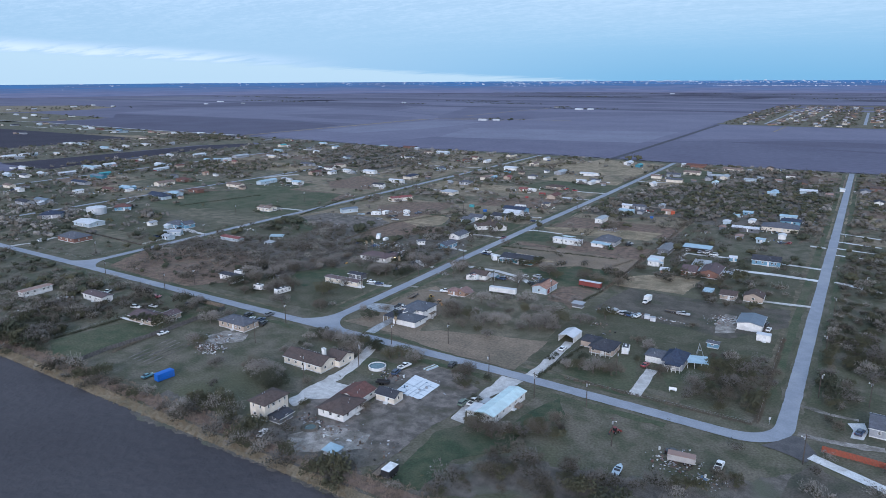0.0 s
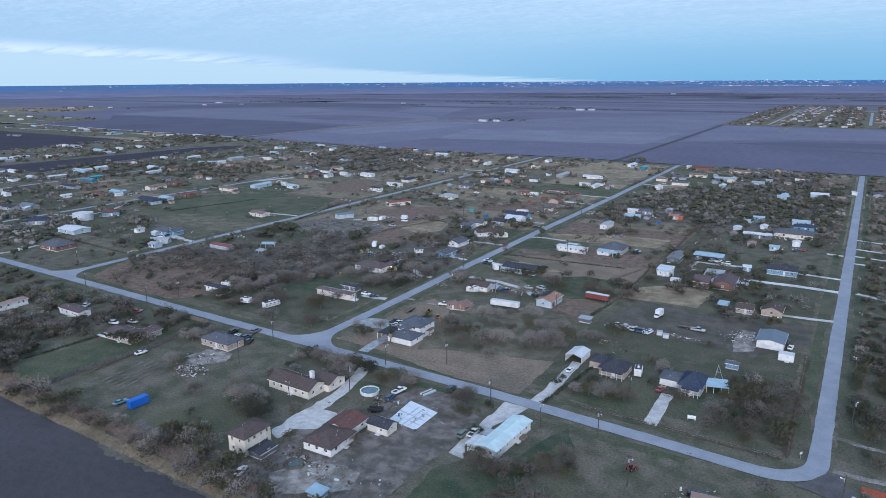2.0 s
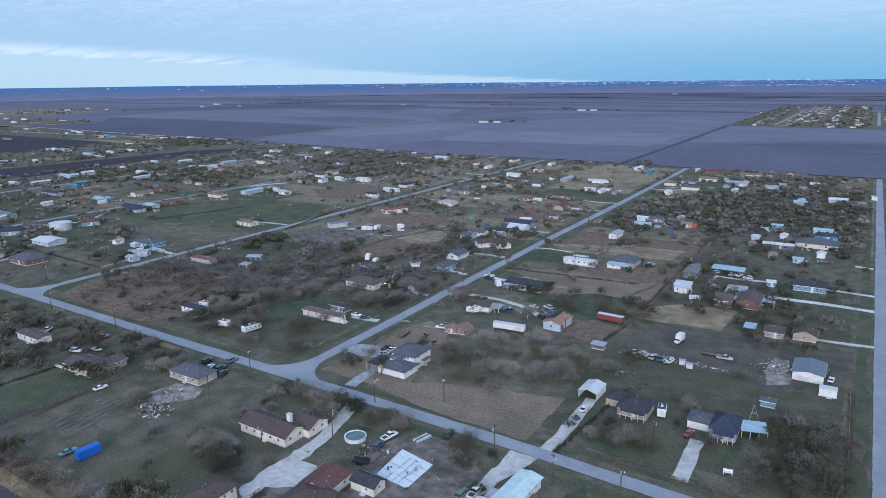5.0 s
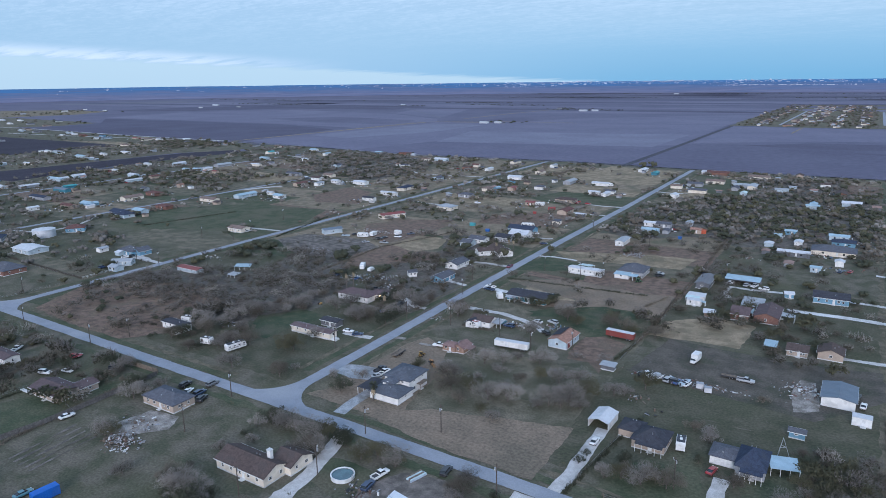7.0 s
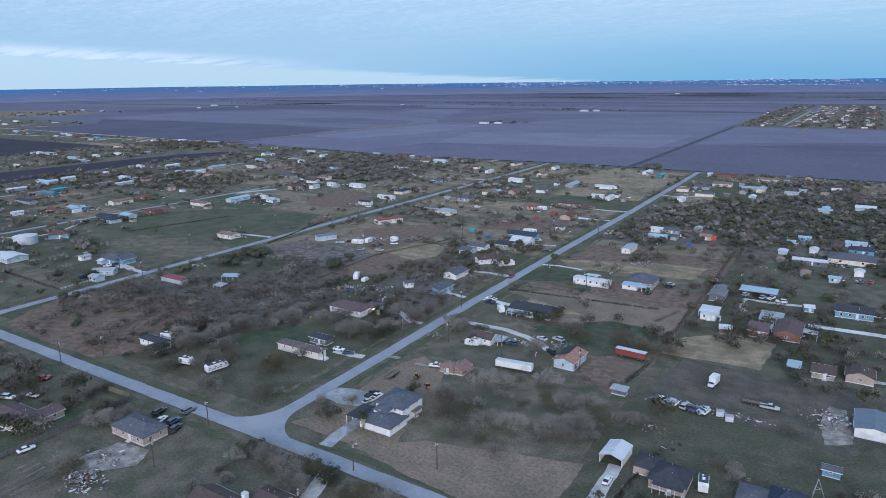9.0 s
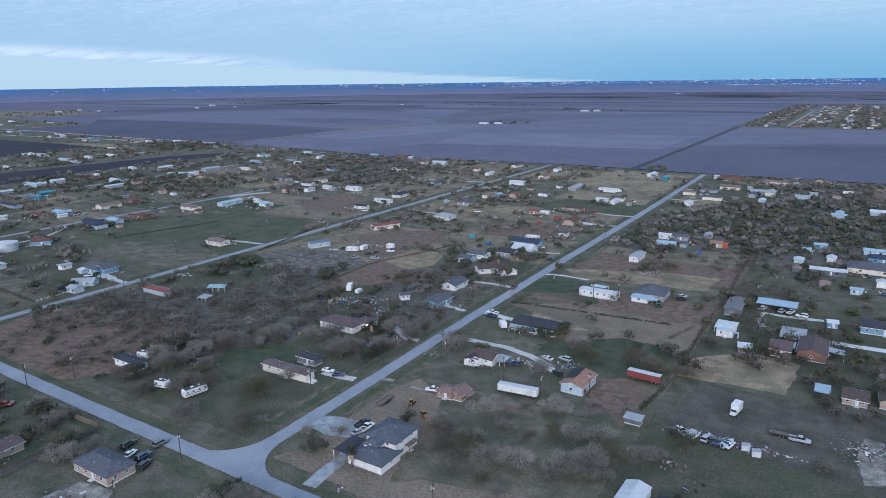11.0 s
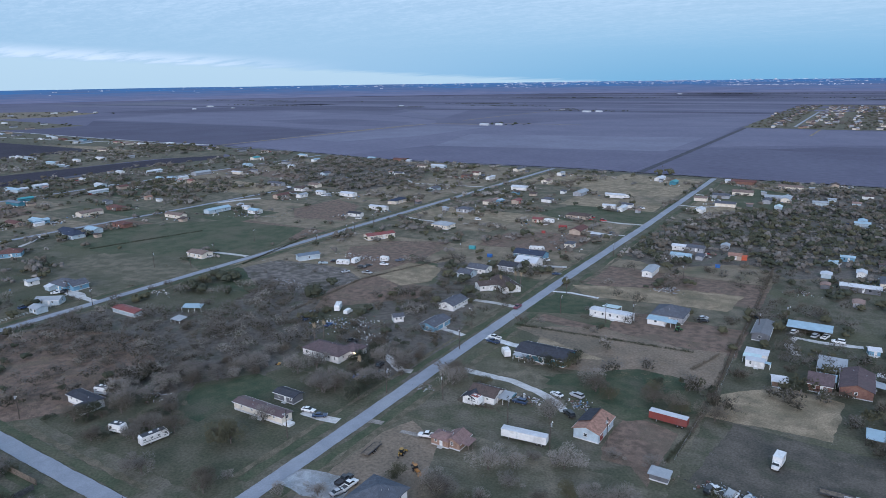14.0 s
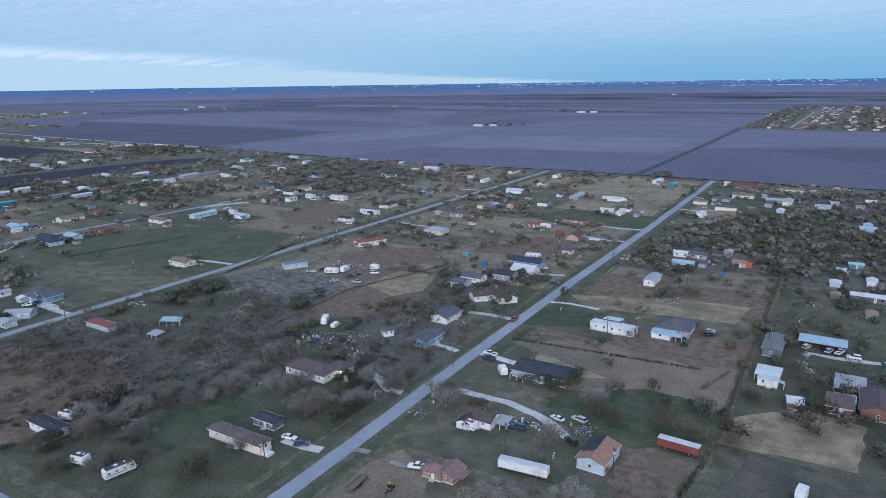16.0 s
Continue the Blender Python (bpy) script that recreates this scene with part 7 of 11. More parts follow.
vehicle("suv", -251.1, 183.4, 30, (0.03, 0.03, 0.034), "black suv on pale gravel near the road")
vehicle("pickup", -87.1, 274.3, 140, (0.70, 0.70, 0.69), "white pickup truck in a row of scrap")
vehicle("van", -83.8, 273.6, 80, (0.34, 0.35, 0.36), "silver van in a row of scrap")
vehicle("sedan", -79.7, 274.3, 35, (0.12, 0.16, 0.22), "slate blue sedan car in a row of scrap")
vehicle("suv", -77.3, 273.2, 10, (0.03, 0.03, 0.034), "black suv in a row of scrap")
boat(-74.5, 273.6, 70.0, "pale motorboat in a row of scrap")
for at in ((-69.9, 273.9), (-67.0, 272.0)):
    h = thing("storage_box", *at, 12, "white box container at the end of a scrap row", "container")
    part("body", Shape().box(0, 0, 0.15, 2.2, 1.7, 1.6), M_WHITE, h)
    part("lid", Shape().box(0, 0, 1.75, 2.3, 1.8, 0.1), M_GREY, h)
    for sx in (-1, 1):
        part("skid", Shape().box(sx * 0.8, 0, -0.1, 0.16, 1.6, 0.25), TIMBER, h)
h = thing("shed", -54.5, 321.0, 0, "open lean-to shed with a pale grey metal roof", "shed")
porch(h, 0, 0, 4.5, 6.0, 2.6, M_BLUE, 0, 3, slope=0.08, name="shed_roof", post=DARKWOOD)
part("back_wall", Shape().box(0, 2.8, -0.1, 4.5, 0.12, 2.5), DARKGREY, h)
h = thing("garden_shed", -81.4, 347.5, 10, "small open shed with a white gable roof", "shed")
block(h, 4.2, 4.8, 2.4, "gable", TANBRICK, M_WHITE, pitch=0.35, win=(0, 0, 0, 0), door=1, vents=0)
h = thing("garden_shed", -55.2, 391.6, 10, "small blue shed with a white gable roof", "shed")
block(h, 3.6, 3.6, 2.4, "gable", BLUE, M_WHITE, pitch=0.35, win=(0, 0, 0, 0), door=1, vents=0)
h = thing("mower", -236.9, 275.1, 30, "small yellow riding mower on the grass", "mower")
part("hood", Shape().box(0.55, 0, 0.35, 0.9, 0.6, 0.5), YELLOW, h)
part("deck", Shape().box(-0.1, 0, 0.15, 1.2, 1.1, 0.2), YELLOW, h)
part("seat", Shape().box(-0.5, 0, 0.5, 0.5, 0.5, 0.4), BUMPER, h)
for wx, r in ((-0.65, 0.3), (0.75, 0.2)):
    for sy in (-1, 1):
        part("wheel", Shape().rod((wx, sy * 0.4, r), (wx, sy * 0.58, r), r, sides=10), TYRE, h)
box_truck(-75.8, 294.5, -98.0, "white box truck parked in a dirt yard")
flatbed(-62.0, 287.3, 2.1, 7.5, "flatbed trailer parked in a dirt yard")
flatbed(-171.7, 246.3, 93.4, 6.5, "flatbed trailer with a timber deck on the lawn")
backhoe(-163.4, 249.2, 100.1, "worn yellow backhoe on the lawn", YELLOW)
backhoe(-155.3, 244.2, -28.6, "small orange and black excavator near a white house", surface("orange_machine_paint", (0.42, 0.20, 0.05), (0.32, 0.15, 0.04), 0.8, 0.5, 0.1))
backhoe(-121.4, 380.6, 69.0, "green tractor beside a house", GREENPAINT)
backhoe(-51.0, 174.1, 66.5, "red tractor on worn grass", REDPAINT)
boat(-44.0, 154.6, 92.0, "pale blue motorboat on a trailer")
box_trailer(-93.6, 122.5, 90.4, 4.2, BLACKPAINT, CAMPER_WHITE, "black cargo trailer with a white roof near the field", name="cargo_trailer", h=1.8, door=False)
flatbed(-96.6, 123.1, 92.7, 6.0, "dark flatbed trailer near the field edge")
fence([(0.1, 193.8), (7.6, 193.5), (17.7, 192.6)], 2.4, 1.8, surface("orange_cedar", (0.30, 0.078, 0.042), (0.23, 0.062, 0.036), 0.5, 0.8, 0.2), "orange-brown cedar board fence", board=True)
pool(-137.2, 173.9, 3.1, "round white above-ground pool on dirt")
debris(-203.3, 154.7, 0, 11, 8, 45, "heap of broken boards and white rubble", 1, 1.8, (0, 1, 1, 2, 2, 0))
debris(-208.4, 164.4, 0, 12, 8, 20, "rubble scattered on pale dirt", 2, 0.4, (0, 1, 1, 2))
debris(-116.1, 167.0, 0, 22, 18, 7, "lumber and forms lying on a concrete slab", 3, 0.2, (0, 0, 1, 1, 3))
debris(-129.8, 171.3, 0, 9, 6, 15, "dark scrap and lumber beside a slab", 4, 0.8, (1, 2, 4, 4, 1))
debris(-113.0, 131.2, 0, 26, 10, 20, "scraps scattered over bare dirt", 5, 0.2, (0, 1, 2, 4))
debris(-31.8, 167.6, 0, 12, 9, 30, "junk row with red and white sheet metal", 6, 1.2, (0, 5, 5, 1, 4, 0))
debris(-23.7, 162.9, 0, 8, 6, 11, "white junk under trees", 7, 0.8, (0, 0, 3, 1))
debris(-75.3, 275.9, 0, 32, 5, 35, "row of scrap cars parts and boxes", 8, 1.0, (0, 1, 3, 4, 0, 5))
debris(-40.9, 288.7, 0, 14, 12, 25, "pile of pale rubble and scrap", 9, 1.0, (0, 0, 1, 5))
debris(-238.8, 322.1, 0, 18, 14, 40, "junk yard clutter of white goods and parts", 10, 1.1, (0, 0, 1, 3, 4, 1))
debris(-248.7, 316.6, 0, 16, 12, 25, "junk yard clutter around old cars", 11, 0.9, (0, 1, 3, 4))
debris(-222.3, 312.1, 0, 16, 10, 20, "yard clutter behind a house", 12, 0.8, (0, 1, 4, 4))
debris(-138.8, 430.2, 0, 13, 6, 20, "grey scrap heap in dry grass", 13, 1.2, (1, 1, 4, 1))
debris(-148.0, 295.7, 0, 10, 6, 17, "yard clutter with white tanks", 14, 1.0, (0, 0, 1, 4))
debris(-132.5, 300.9, 0, 8, 5, 15, "blue and white clutter by a shed", 15, 1.2, (3, 3, 0, 5))
debris(-310.5, 160.5, 0, 9, 6, 20, "white scrap metal in grass", 16, 1.2, (0, 0, 1))
debris(-305.8, 137.7, 0, 11, 7, 20, "white scrap metal in grass", 17, 1.0, (0, 0, 0, 1))
debris(-253.2, 236.1, 0, 9, 7, 10, "collapsed shed of grey boards", 18, 0.9, (1, 1, 2))
debris(-351.1, 306.8, 0, 20, 8, 15, "scattered white scraps in brush", 19, 0.4, (0, 0, 1))
debris(-85.9, 255.8, 0, 10, 7, 14, "broken timber frames in weeds", 20, 0.9, (2, 2, 4))
debris(-80.1, 248.2, 0, 9, 6, 8, "scattered scrap in weeds", 21, 0.6, (1, 2, 4))
debris(-180.9, 286.3, 0, 7, 5, 8, "boards and scrap by the road", 22, 0.5, (0, 1, 2))
debris(-128.6, 133.0, 0, 18, 6, 18, "dark heaps of scrap on dirt", 23, 0.7, (1, 2, 4))
debris(-308.1, 350.2, 0, 20, 10, 20, "grey timber piles on pale dirt", 24, 0.8, (1, 2, 1))
debris(-307.1, 409.0, 0, 24, 8, 25, "cars and clutter in a distant yard", 25, 1.3, (0, 0, 1, 3))
debris(-82.8, 457.0, 0, 14, 8, 10, "low scrap in grass", 26, 0.6, (1, 2))
box_trailer(-31.2, 168.2, 7.7, 7.0, siding("dirty_white", (0.40, 0.38, 0.36)), M_RUST, "junk trailer with a rusty red patched roof", name="junk_trailer", h=1.6, door=False)
scraps(-203.3, 154.7, 13, 9, 234, 1.8, 1)
scraps(-208.4, 164.4, 14, 9, 40, 0.4, 2)
scraps(-116.1, 167.0, 25, 21, 14, 0.2, 3)
scraps(-129.8, 171.3, 10, 7, 78, 0.8, 4)
scraps(-113.0, 131.2, 30, 12, 40, 0.2, 5)
scraps(-31.8, 167.6, 14, 10, 156, 1.2, 6)
scraps(-23.7, 162.9, 9, 7, 57, 0.8, 7)
scraps(-75.3, 275.9, 37, 6, 182, 1.0, 8)
scraps(-40.9, 288.7, 16, 14, 130, 1.0, 9)
scraps(-238.8, 322.1, 21, 16, 208, 1.1, 10)
scraps(-248.7, 316.6, 18, 14, 130, 0.9, 11)
scraps(-222.3, 312.1, 18, 12, 104, 0.8, 12)
scraps(-138.8, 430.2, 15, 7, 104, 1.2, 13)
scraps(-148.0, 295.7, 12, 7, 88, 1.0, 14)
scraps(-132.5, 300.9, 9, 6, 78, 1.2, 15)
scraps(-310.5, 160.5, 10, 7, 104, 1.2, 16)
scraps(-305.8, 137.7, 13, 8, 104, 1.0, 17)
scraps(-253.2, 236.1, 10, 8, 52, 0.9, 18)
scraps(-351.1, 306.8, 23, 9, 30, 0.4, 19)
scraps(-85.9, 255.8, 9, 6, 18, 0.7, 20)
scraps(-180.9, 286.3, 8, 6, 41, 0.5, 22)
scraps(-128.6, 133.0, 21, 7, 93, 0.7, 23)
scraps(-308.1, 350.2, 23, 12, 104, 0.8, 24)
scraps(-307.1, 409.0, 28, 9, 130, 1.3, 25)
scraps(-82.8, 457.0, 16, 9, 52, 0.6, 26)
TARP_ORANGE = surface("orange_tarp", (0.465, 0.098, 0.038), (0.375, 0.075, 0.034), 1.0, 0.7, 0.2)
TARP_BLUE = surface("blue_tarp", (0.021, 0.112, 0.350), (0.017, 0.084, 0.280), 1.0, 0.6, 0.2)
RED_SHEET = surface("faded_red_sheet", (0.294, 0.049, 0.042), (0.224, 0.038, 0.035), 1.0, 0.7, 0.2)
for at, L, W, tall, m, word in (
    ((-117.7, 508.8), 6.5, 5.0, 2.6, TARP_ORANGE, "orange tarp"), ((-126.1, 485.6), 3.0, 2.2, 1.2, TARP_BLUE, "blue tarp"), ((-257.7, 547.3), 5.0, 4.0, 2.2, RED_SHEET, "faded red sheet"),
    ((-235.5, 538.1), 7.0, 4.0, 2.2, RED_SHEET, "faded red sheet"), ((-303.9, 609.4), 5.0, 4.0, 2.3, RED_SHEET, "faded red sheet"), ((-260.5, 457.7), 5.0, 3.6, 2.1, M_TEAL, "teal metal"), ((-242.5, 446.4), 3.4, 3.0, 1.8, TARP_BLUE, "blue tarp"),
    ((-240.6, 517.5), 3.0, 2.4, 1.6, RED_SHEET, "faded red sheet"), ((-74.4, 522.3), 6.0, 4.0, 2.3, M_BLUE, "pale blue metal"),
):
    h = thing("shed", *at, 12, "small shed covered in " + word + " on a grass lot", "shed")
    block(h, 0.75 * L, 0.75 * W, 0.85 * tall, "gable", m, m, pitch=0.25, win=(0, 0, 0, 0), door=0, over=0.15, plain=True)
h = thing("septic_pit", -128.5, 130.3, 0, "round dug pit with green water on bare dirt", "pit")
part("spoil_ring", Shape().loft([[(r * math.cos(6.283 * i / 18), r * math.sin(6.283 * i / 18), z) for i in range(18)] for r, z in ((3.0, -0.05), (2.5, 0.4), (1.9, 0.35), (1.6, 0.05))]), DIRT_BROWN, h, "heaped brown earth rim")
part("water", Shape().rod((0, 0, 0.0), (0, 0, 0.1), 1.7, sides=18), surface("green_water", (0.055, 0.085, 0.080), (0.045, 0.07, 0.066), 1.0, 0.15, 0.02), h)
h = thing("lumber_stack", -121.1, 183.8, 74, "stack of pale green and white boards beside a slab", "lumber")
for i in range(6):
    part("board", Shape().box(0.25 * (i % 2), -1.1 + 0.42 * i, 0.0, 5.5 - 0.3 * (i % 3), 0.36, 0.22 + 0.16 * (i % 3)), (FORM, M_MINT, TIMBER)[i % 3], h)
h = thing("dump_trailer", -127.8, 164.8, 20, "black dump trailer parked on dirt", "trailer")
part("bed", Shape().box(0, 0, 0.55, 4.6, 2.0, 0.14), BLACKPAINT, h)
for sy in (-0.96, 0.96):
    part("side_board", Shape().box(0, sy, 0.66, 4.6, 0.09, 0.62), BLACKPAINT, h)
part("headboard", Shape().box(2.26, 0, 0.66, 0.09, 2.0, 0.8), BLACKPAINT, h)
part("tongue", Shape().rod((2.3, 0, 0.5), (3.9, 0, 0.4), 0.07), BLACKPAINT, h)
for wx in (-0.7, 0.3):
    for sy in (-1, 1):
        part("wheel", Shape().rod((wx, sy * 0.92, 0.33), (wx, sy * 1.14, 0.33), 0.38, sides=12), TYRE, h)
h = thing("windmill_frame", -42.3, 242.3, 0, "bare tripod frame standing behind a house", "frame")
for i in range(3):
    a = 2.09 * i
    part("leg", Shape().rod((2.0 * math.cos(a), 2.0 * math.sin(a), -0.1), (0, 0, 5.6), 0.10, 0.07), GALV, h)
part("brace", Shape().rod((0.85, 0, 3.0), (-0.45, 0.75, 3.0), 0.06).rod((-0.45, 0.75, 3.0), (-0.45, -0.75, 3.0), 0.06).rod((-0.45, -0.75, 3.0), (0.85, 0, 3.0), 0.06), GALV, h)
h = thing("road_sign", -14.0, 202.6, 40, "small pale road sign on a steel post at a bend", "sign")
part("post", Shape().rod((0, 0, -0.2), (0, 0, 2.4), 0.05), GALV, h)
part("plate", Shape().box(0, -0.06, 1.6, 0.75, 0.04, 0.75), M_WHITE, h)
h = thing("bench", -43.6, 209.9, 10, "low white bench on a lawn", "bench")
part("seat", Shape().box(0, 0, 0.5, 2.4, 0.9, 0.12), TRIM, h)
part("backrest", Shape().box(0, 0.45, 0.6, 2.4, 0.1, 0.6), TRIM, h)
for px in (-1.0, 1.0):
    part("leg", Shape().box(px, 0, -0.1, 0.14, 0.8, 0.62), TRIM, h)
debris(-138.3, 434.2, 0, 10, 7, 60, "grey heap of broken concrete in dry grass", 30, 1.8, (1, 1, 1, 2))
# ---- poles ----
pole(-63.9, 185.1)
pole(-63.3, 212.5)
pole(-99.5, 187.2)
pole(-145.9, 194.2)
pole(-127.5, 206.1)
pole(-80.2, 181.9)
pole(-2.9, 229.2)
pole(-3.1, 267.4)
pole(-198.5, 190.5)
pole(-328.5, 190.9)
pole(-282.4, 192.8)
pole(-276.0, 205.3)
pole(-375.6, 213.9)
pole(10.9, 230.1)
pole(-143.4, 171.2)
pole(-153.6, 154.1)
pole(-192.4, 167.9)
pole(-49.7, 166.6)
pole(-196.8, 239.4)
pole(-189.6, 277.1)
pole(-187.6, 320.3)
pole(-171.1, 282.3)
pole(-146.5, 279.3)
pole(-130.0, 272.1)
pole(-117.2, 281.6)
pole(-195.4, 343.4)
pole(-149.4, 374.3)
pole(-170.3, 376.8)
pole(-94.0, 394.6)
pole(-140.2, 381.6)
pole(-360.9, 279.4)
pole(-374.5, 344.2)
pole(-394.7, 335.5)
pole(-382.4, 280.2)
pole(-347.1, 415.8)
pole(-354.2, 481.6)
pole(-367.6, 529.3)
pole(-373.0, 559.6)
pole(-257.3, 439.0)
pole(-181.2, 480.6)
pole(-135.9, 451.1)
pole(-405.2, 642.4)
pole(-178.4, 403.5)
pole(-85.7, 409.1)
pole(-2.8, 318.2)
pole(-4.3, 374.8)
pole(-4.3, 454.9)
pole(7.9, 361.1)
pole(-3.7, 184.3)
pole(-349.9, 455.5)
pole(-349.6, 446.9)
pole(-383.2, 367.4)
pole(-392.7, 406.8)

# ================= farther homes =================
def far_home(x, y, deg, L, W, wall, cover, roof="gable", h=3.0, label="small house among trees", pitch=0.35, win=(2, 0, 0, 0), door=1):
    """A smaller, farther home: walls, roof, windows and door."""
    hm = thing("house", x, y, deg, label, "house", "homes of the settlement")
    if y > 600 or x < -640:
        win, door = (0, 0, 0, 0), 0
    block(hm, L, W, h, roof, wall, cover, pitch=pitch, win=win, plain=True, door=door)
    return hm


far_home(-513, 575, 0, 11.5, 7.4, WHITE, R_BROWN, "gable", 3.0, "white house with a brown gable roof among trees")
far_home(-481, 567, 0, 8.2, 4.9, WHITE, M_WHITE, "gable", 3.0, "white house with a white metal gable roof among trees")
far_home(-517, 598, 0, 11.5, 7.4, CREAM, R_TAN, "gable", 3.0, "cream house with a tan gable roof among trees")
far_home(-453, 572, 0, 14.8, 6.6, WHITE, M_WHITE, "gable", 3.0, "white house with a white metal gable roof among trees")
far_home(-388, 503, 0, 11.5, 4.9, WHITE, R_DARK, "gable", 3.0, "white house with a charcoal gable roof among trees")
far_home(-389, 533, 0, 16.4, 4.1, WHITE, M_WHITE, "gable", 3.0, "white house with a white metal gable roof among trees")
far_home(-394, 565, 90, 16.4, 8.2, CREAM, R_NAVY, "hip", 3.0, "cream house with a navy hip roof among trees")
far_home(-565, 667, 90, 9.8, 6.6, PALEBLUE, R_GREY, "gable", 3.0, "pale blue house with a grey gable roof among trees")
far_home(-401, 632, 90, 11.5, 7.4, PALEBLUE, R_GREY, "gable", 3.0, "pale blue house with a grey gable roof among trees")
far_home(-491, 702, 0, 9.8, 5.7, WHITE, R_GREY, "gable", 3.0, "white house with a grey gable roof among trees")
far_home(-487, 775, 0, 18.0, 6.6, PALEBLUE, M_WHITE, "gable", 3.0, "pale blue house with a white metal gable roof among trees")
far_home(-504, 766, 0, 11.5, 4.9, CREAM, R_TAN, "gable", 3.0, "cream house with a tan gable roof among trees")
far_home(-324, 557, 0, 11.5, 7.4, GREY, R_GREY, "hip", 3.0, "grey house with a grey hip roof among trees")
far_home(-417, 720, 0, 9.8, 6.6, BRICK, R_BROWN, "gable", 3.0, "brick house with a brown gable roof among trees")
far_home(-418, 742, 0, 8.2, 5.7, CREAM, R_RED, "gable", 3.0, "cream house with a brick red gable roof among trees")
far_home(-389, 720, 90, 13.1, 4.1, WHITE, M_WHITE, "gable", 3.0, "white house with a white metal gable roof among trees")
far_home(-323, 596, 90, 9.8, 8.2, CREAM, R_TAN, "hip", 3.0, "cream house with a tan hip roof among trees")
far_home(-317, 602, 90, 6.6, 4.9, BLUE, M_BLUE, "gable", 3.0, "blue house with a light blue metal gable roof among trees")
far_home(-305, 609, 90, 8.2, 5.7, TAN, RUST_RED, "gable", 3.0, "tan house with a red metal gable roof among trees")
far_home(-333, 673, 0, 14.8, 7.4, WHITE, M_WHITE, "gable", 3.0, "white house with a white metal gable roof among trees")
far_home(-285, 626, 0, 8.2, 7.4, WHITE, R_GREY, "hip", 3.0, "white house with a grey hip roof among trees")
far_home(-392, 793, 90, 19.7, 5.7, CREAM, R_GREY, "gable", 3.0, "cream house with a grey gable roof among trees")
far_home(-337, 780, 90, 11.5, 4.9, WHITE, M_GREY, "gable", 3.0, "white house with a grey metal gable roof among trees")
far_home(-328, 723, 90, 13.1, 6.6, CREAM, R_TAN, "gable", 3.0, "cream house with a tan gable roof among trees")
far_home(-324, 646, 90, 6.6, 4.9, BLUE, R_BROWN, "gable", 3.0, "blue house with a brown gable roof among trees")
far_home(-258, 548, 0, 7.4, 4.9, TAN, RUST_RED, "gable", 3.0, "tan house with a red metal gable roof among trees")
far_home(-211, 490, 90, 6.6, 4.9, CREAM, R_GREY, "hip", 3.0, "cream house with a grey hip roof among trees")
far_home(-221, 530, 90, 14.8, 7.4, TAN, R_RED, "gable", 3.0, "tan house with a brick red gable roof among trees")
far_home(-238, 574, 0, 16.4, 8.2, TAN, R_BROWN, "hip", 3.0, "tan house with a brown hip roof among trees")
far_home(-610, 807, 0, 11.5, 5.7, BLUE, M_BLUE, "gable", 3.0, "blue house with a light blue metal gable roof among trees")
far_home(-569, 812, 0, 18.0, 4.9, BRICK, R_RED, "gable", 3.0, "brick house with a brick red gable roof among trees")
far_home(-719, 793, 0, 11.5, 7.4, WHITE, M_BLUE, "gable", 3.0, "white house with a light blue metal gable roof among trees")
far_home(-666, 761, 90, 11.5, 4.9, WHITE, M_BLUE, "gable", 3.0, "white house with a light blue metal gable roof among trees")
far_home(-274, 673, 90, 19.7, 7.4, GREY, M_GREY, "gable", 3.0, "grey house with a grey metal gable roof among trees")
far_home(-243, 672, 0, 16.4, 4.9, WHITE, M_WHITE, "gable", 3.0, "white house with a white metal gable roof among trees")
far_home(-231, 621, 0, 9.8, 4.1, WHITE, M_WHITE, "gable", 3.0, "white house with a white metal gable roof among trees")
far_home(-220, 619, 90, 13.1, 4.1, WHITE, M_WHITE, "gable", 3.0, "white house with a white metal gable roof among trees")
far_home(-220, 632, 0, 8.2, 4.9, WHITE, R_GREY, "gable", 3.0, "white house with a grey gable roof among trees")
far_home(-236, 788, 90, 16.4, 6.6, WHITE, M_WHITE, "gable", 3.0, "white house with a white metal gable roof among trees")
far_home(-218, 769, 90, 11.5, 5.7, TEAL, M_TEAL, "gable", 3.0, "teal house with a teal metal gable roof among trees")
far_home(-161, 798, 0, 21.3, 7.4, BRICK, R_RED, "gable", 3.0, "brick house with a brick red gable roof among trees")
far_home(-173, 798, 0, 8.2, 5.7, WHITE, M_WHITE, "gable", 3.0, "white house with a white metal gable roof among trees")
far_home(-152, 735, 0, 16.4, 7.4, CREAM, R_TAN, "gable", 3.0, "cream house with a tan gable roof among trees")
far_home(-165, 710, 0, 13.1, 6.6, GREY, R_GREY, "gable", 3.0, "grey house with a grey gable roof among trees")
far_home(-177, 689, 0, 9.8, 5.7, CREAM, R_TAN, "gable", 3.0, "cream house with a tan gable roof among trees")
far_home(-155, 672, 0, 14.8, 6.6, CREAM, R_GREY, "gable", 3.0, "cream house with a grey gable roof among trees")
far_home(-167, 638, 90, 9.8, 5.7, WHITE, M_WHITE, "gable", 3.0, "white house with a white metal gable roof among trees")
far_home(-123, 720, 0, 19.7, 6.6, GREY, M_GREY, "gable", 3.0, "grey house with a grey metal gable roof among trees")
far_home(-120, 783, 0, 19.7, 6.6, CREAM, R_TAN, "gable", 3.0, "cream house with a tan gable roof among trees")
far_home(-118, 675, 90, 8.2, 4.9, PALEBLUE, M_MINT, "gable", 3.0, "pale blue house with a dark gable roof among trees")
far_home(-92, 708, 0, 10.7, 4.9, PALEBLUE, M_GREY, "gable", 3.0, "pale blue house with a grey metal gable roof among trees")
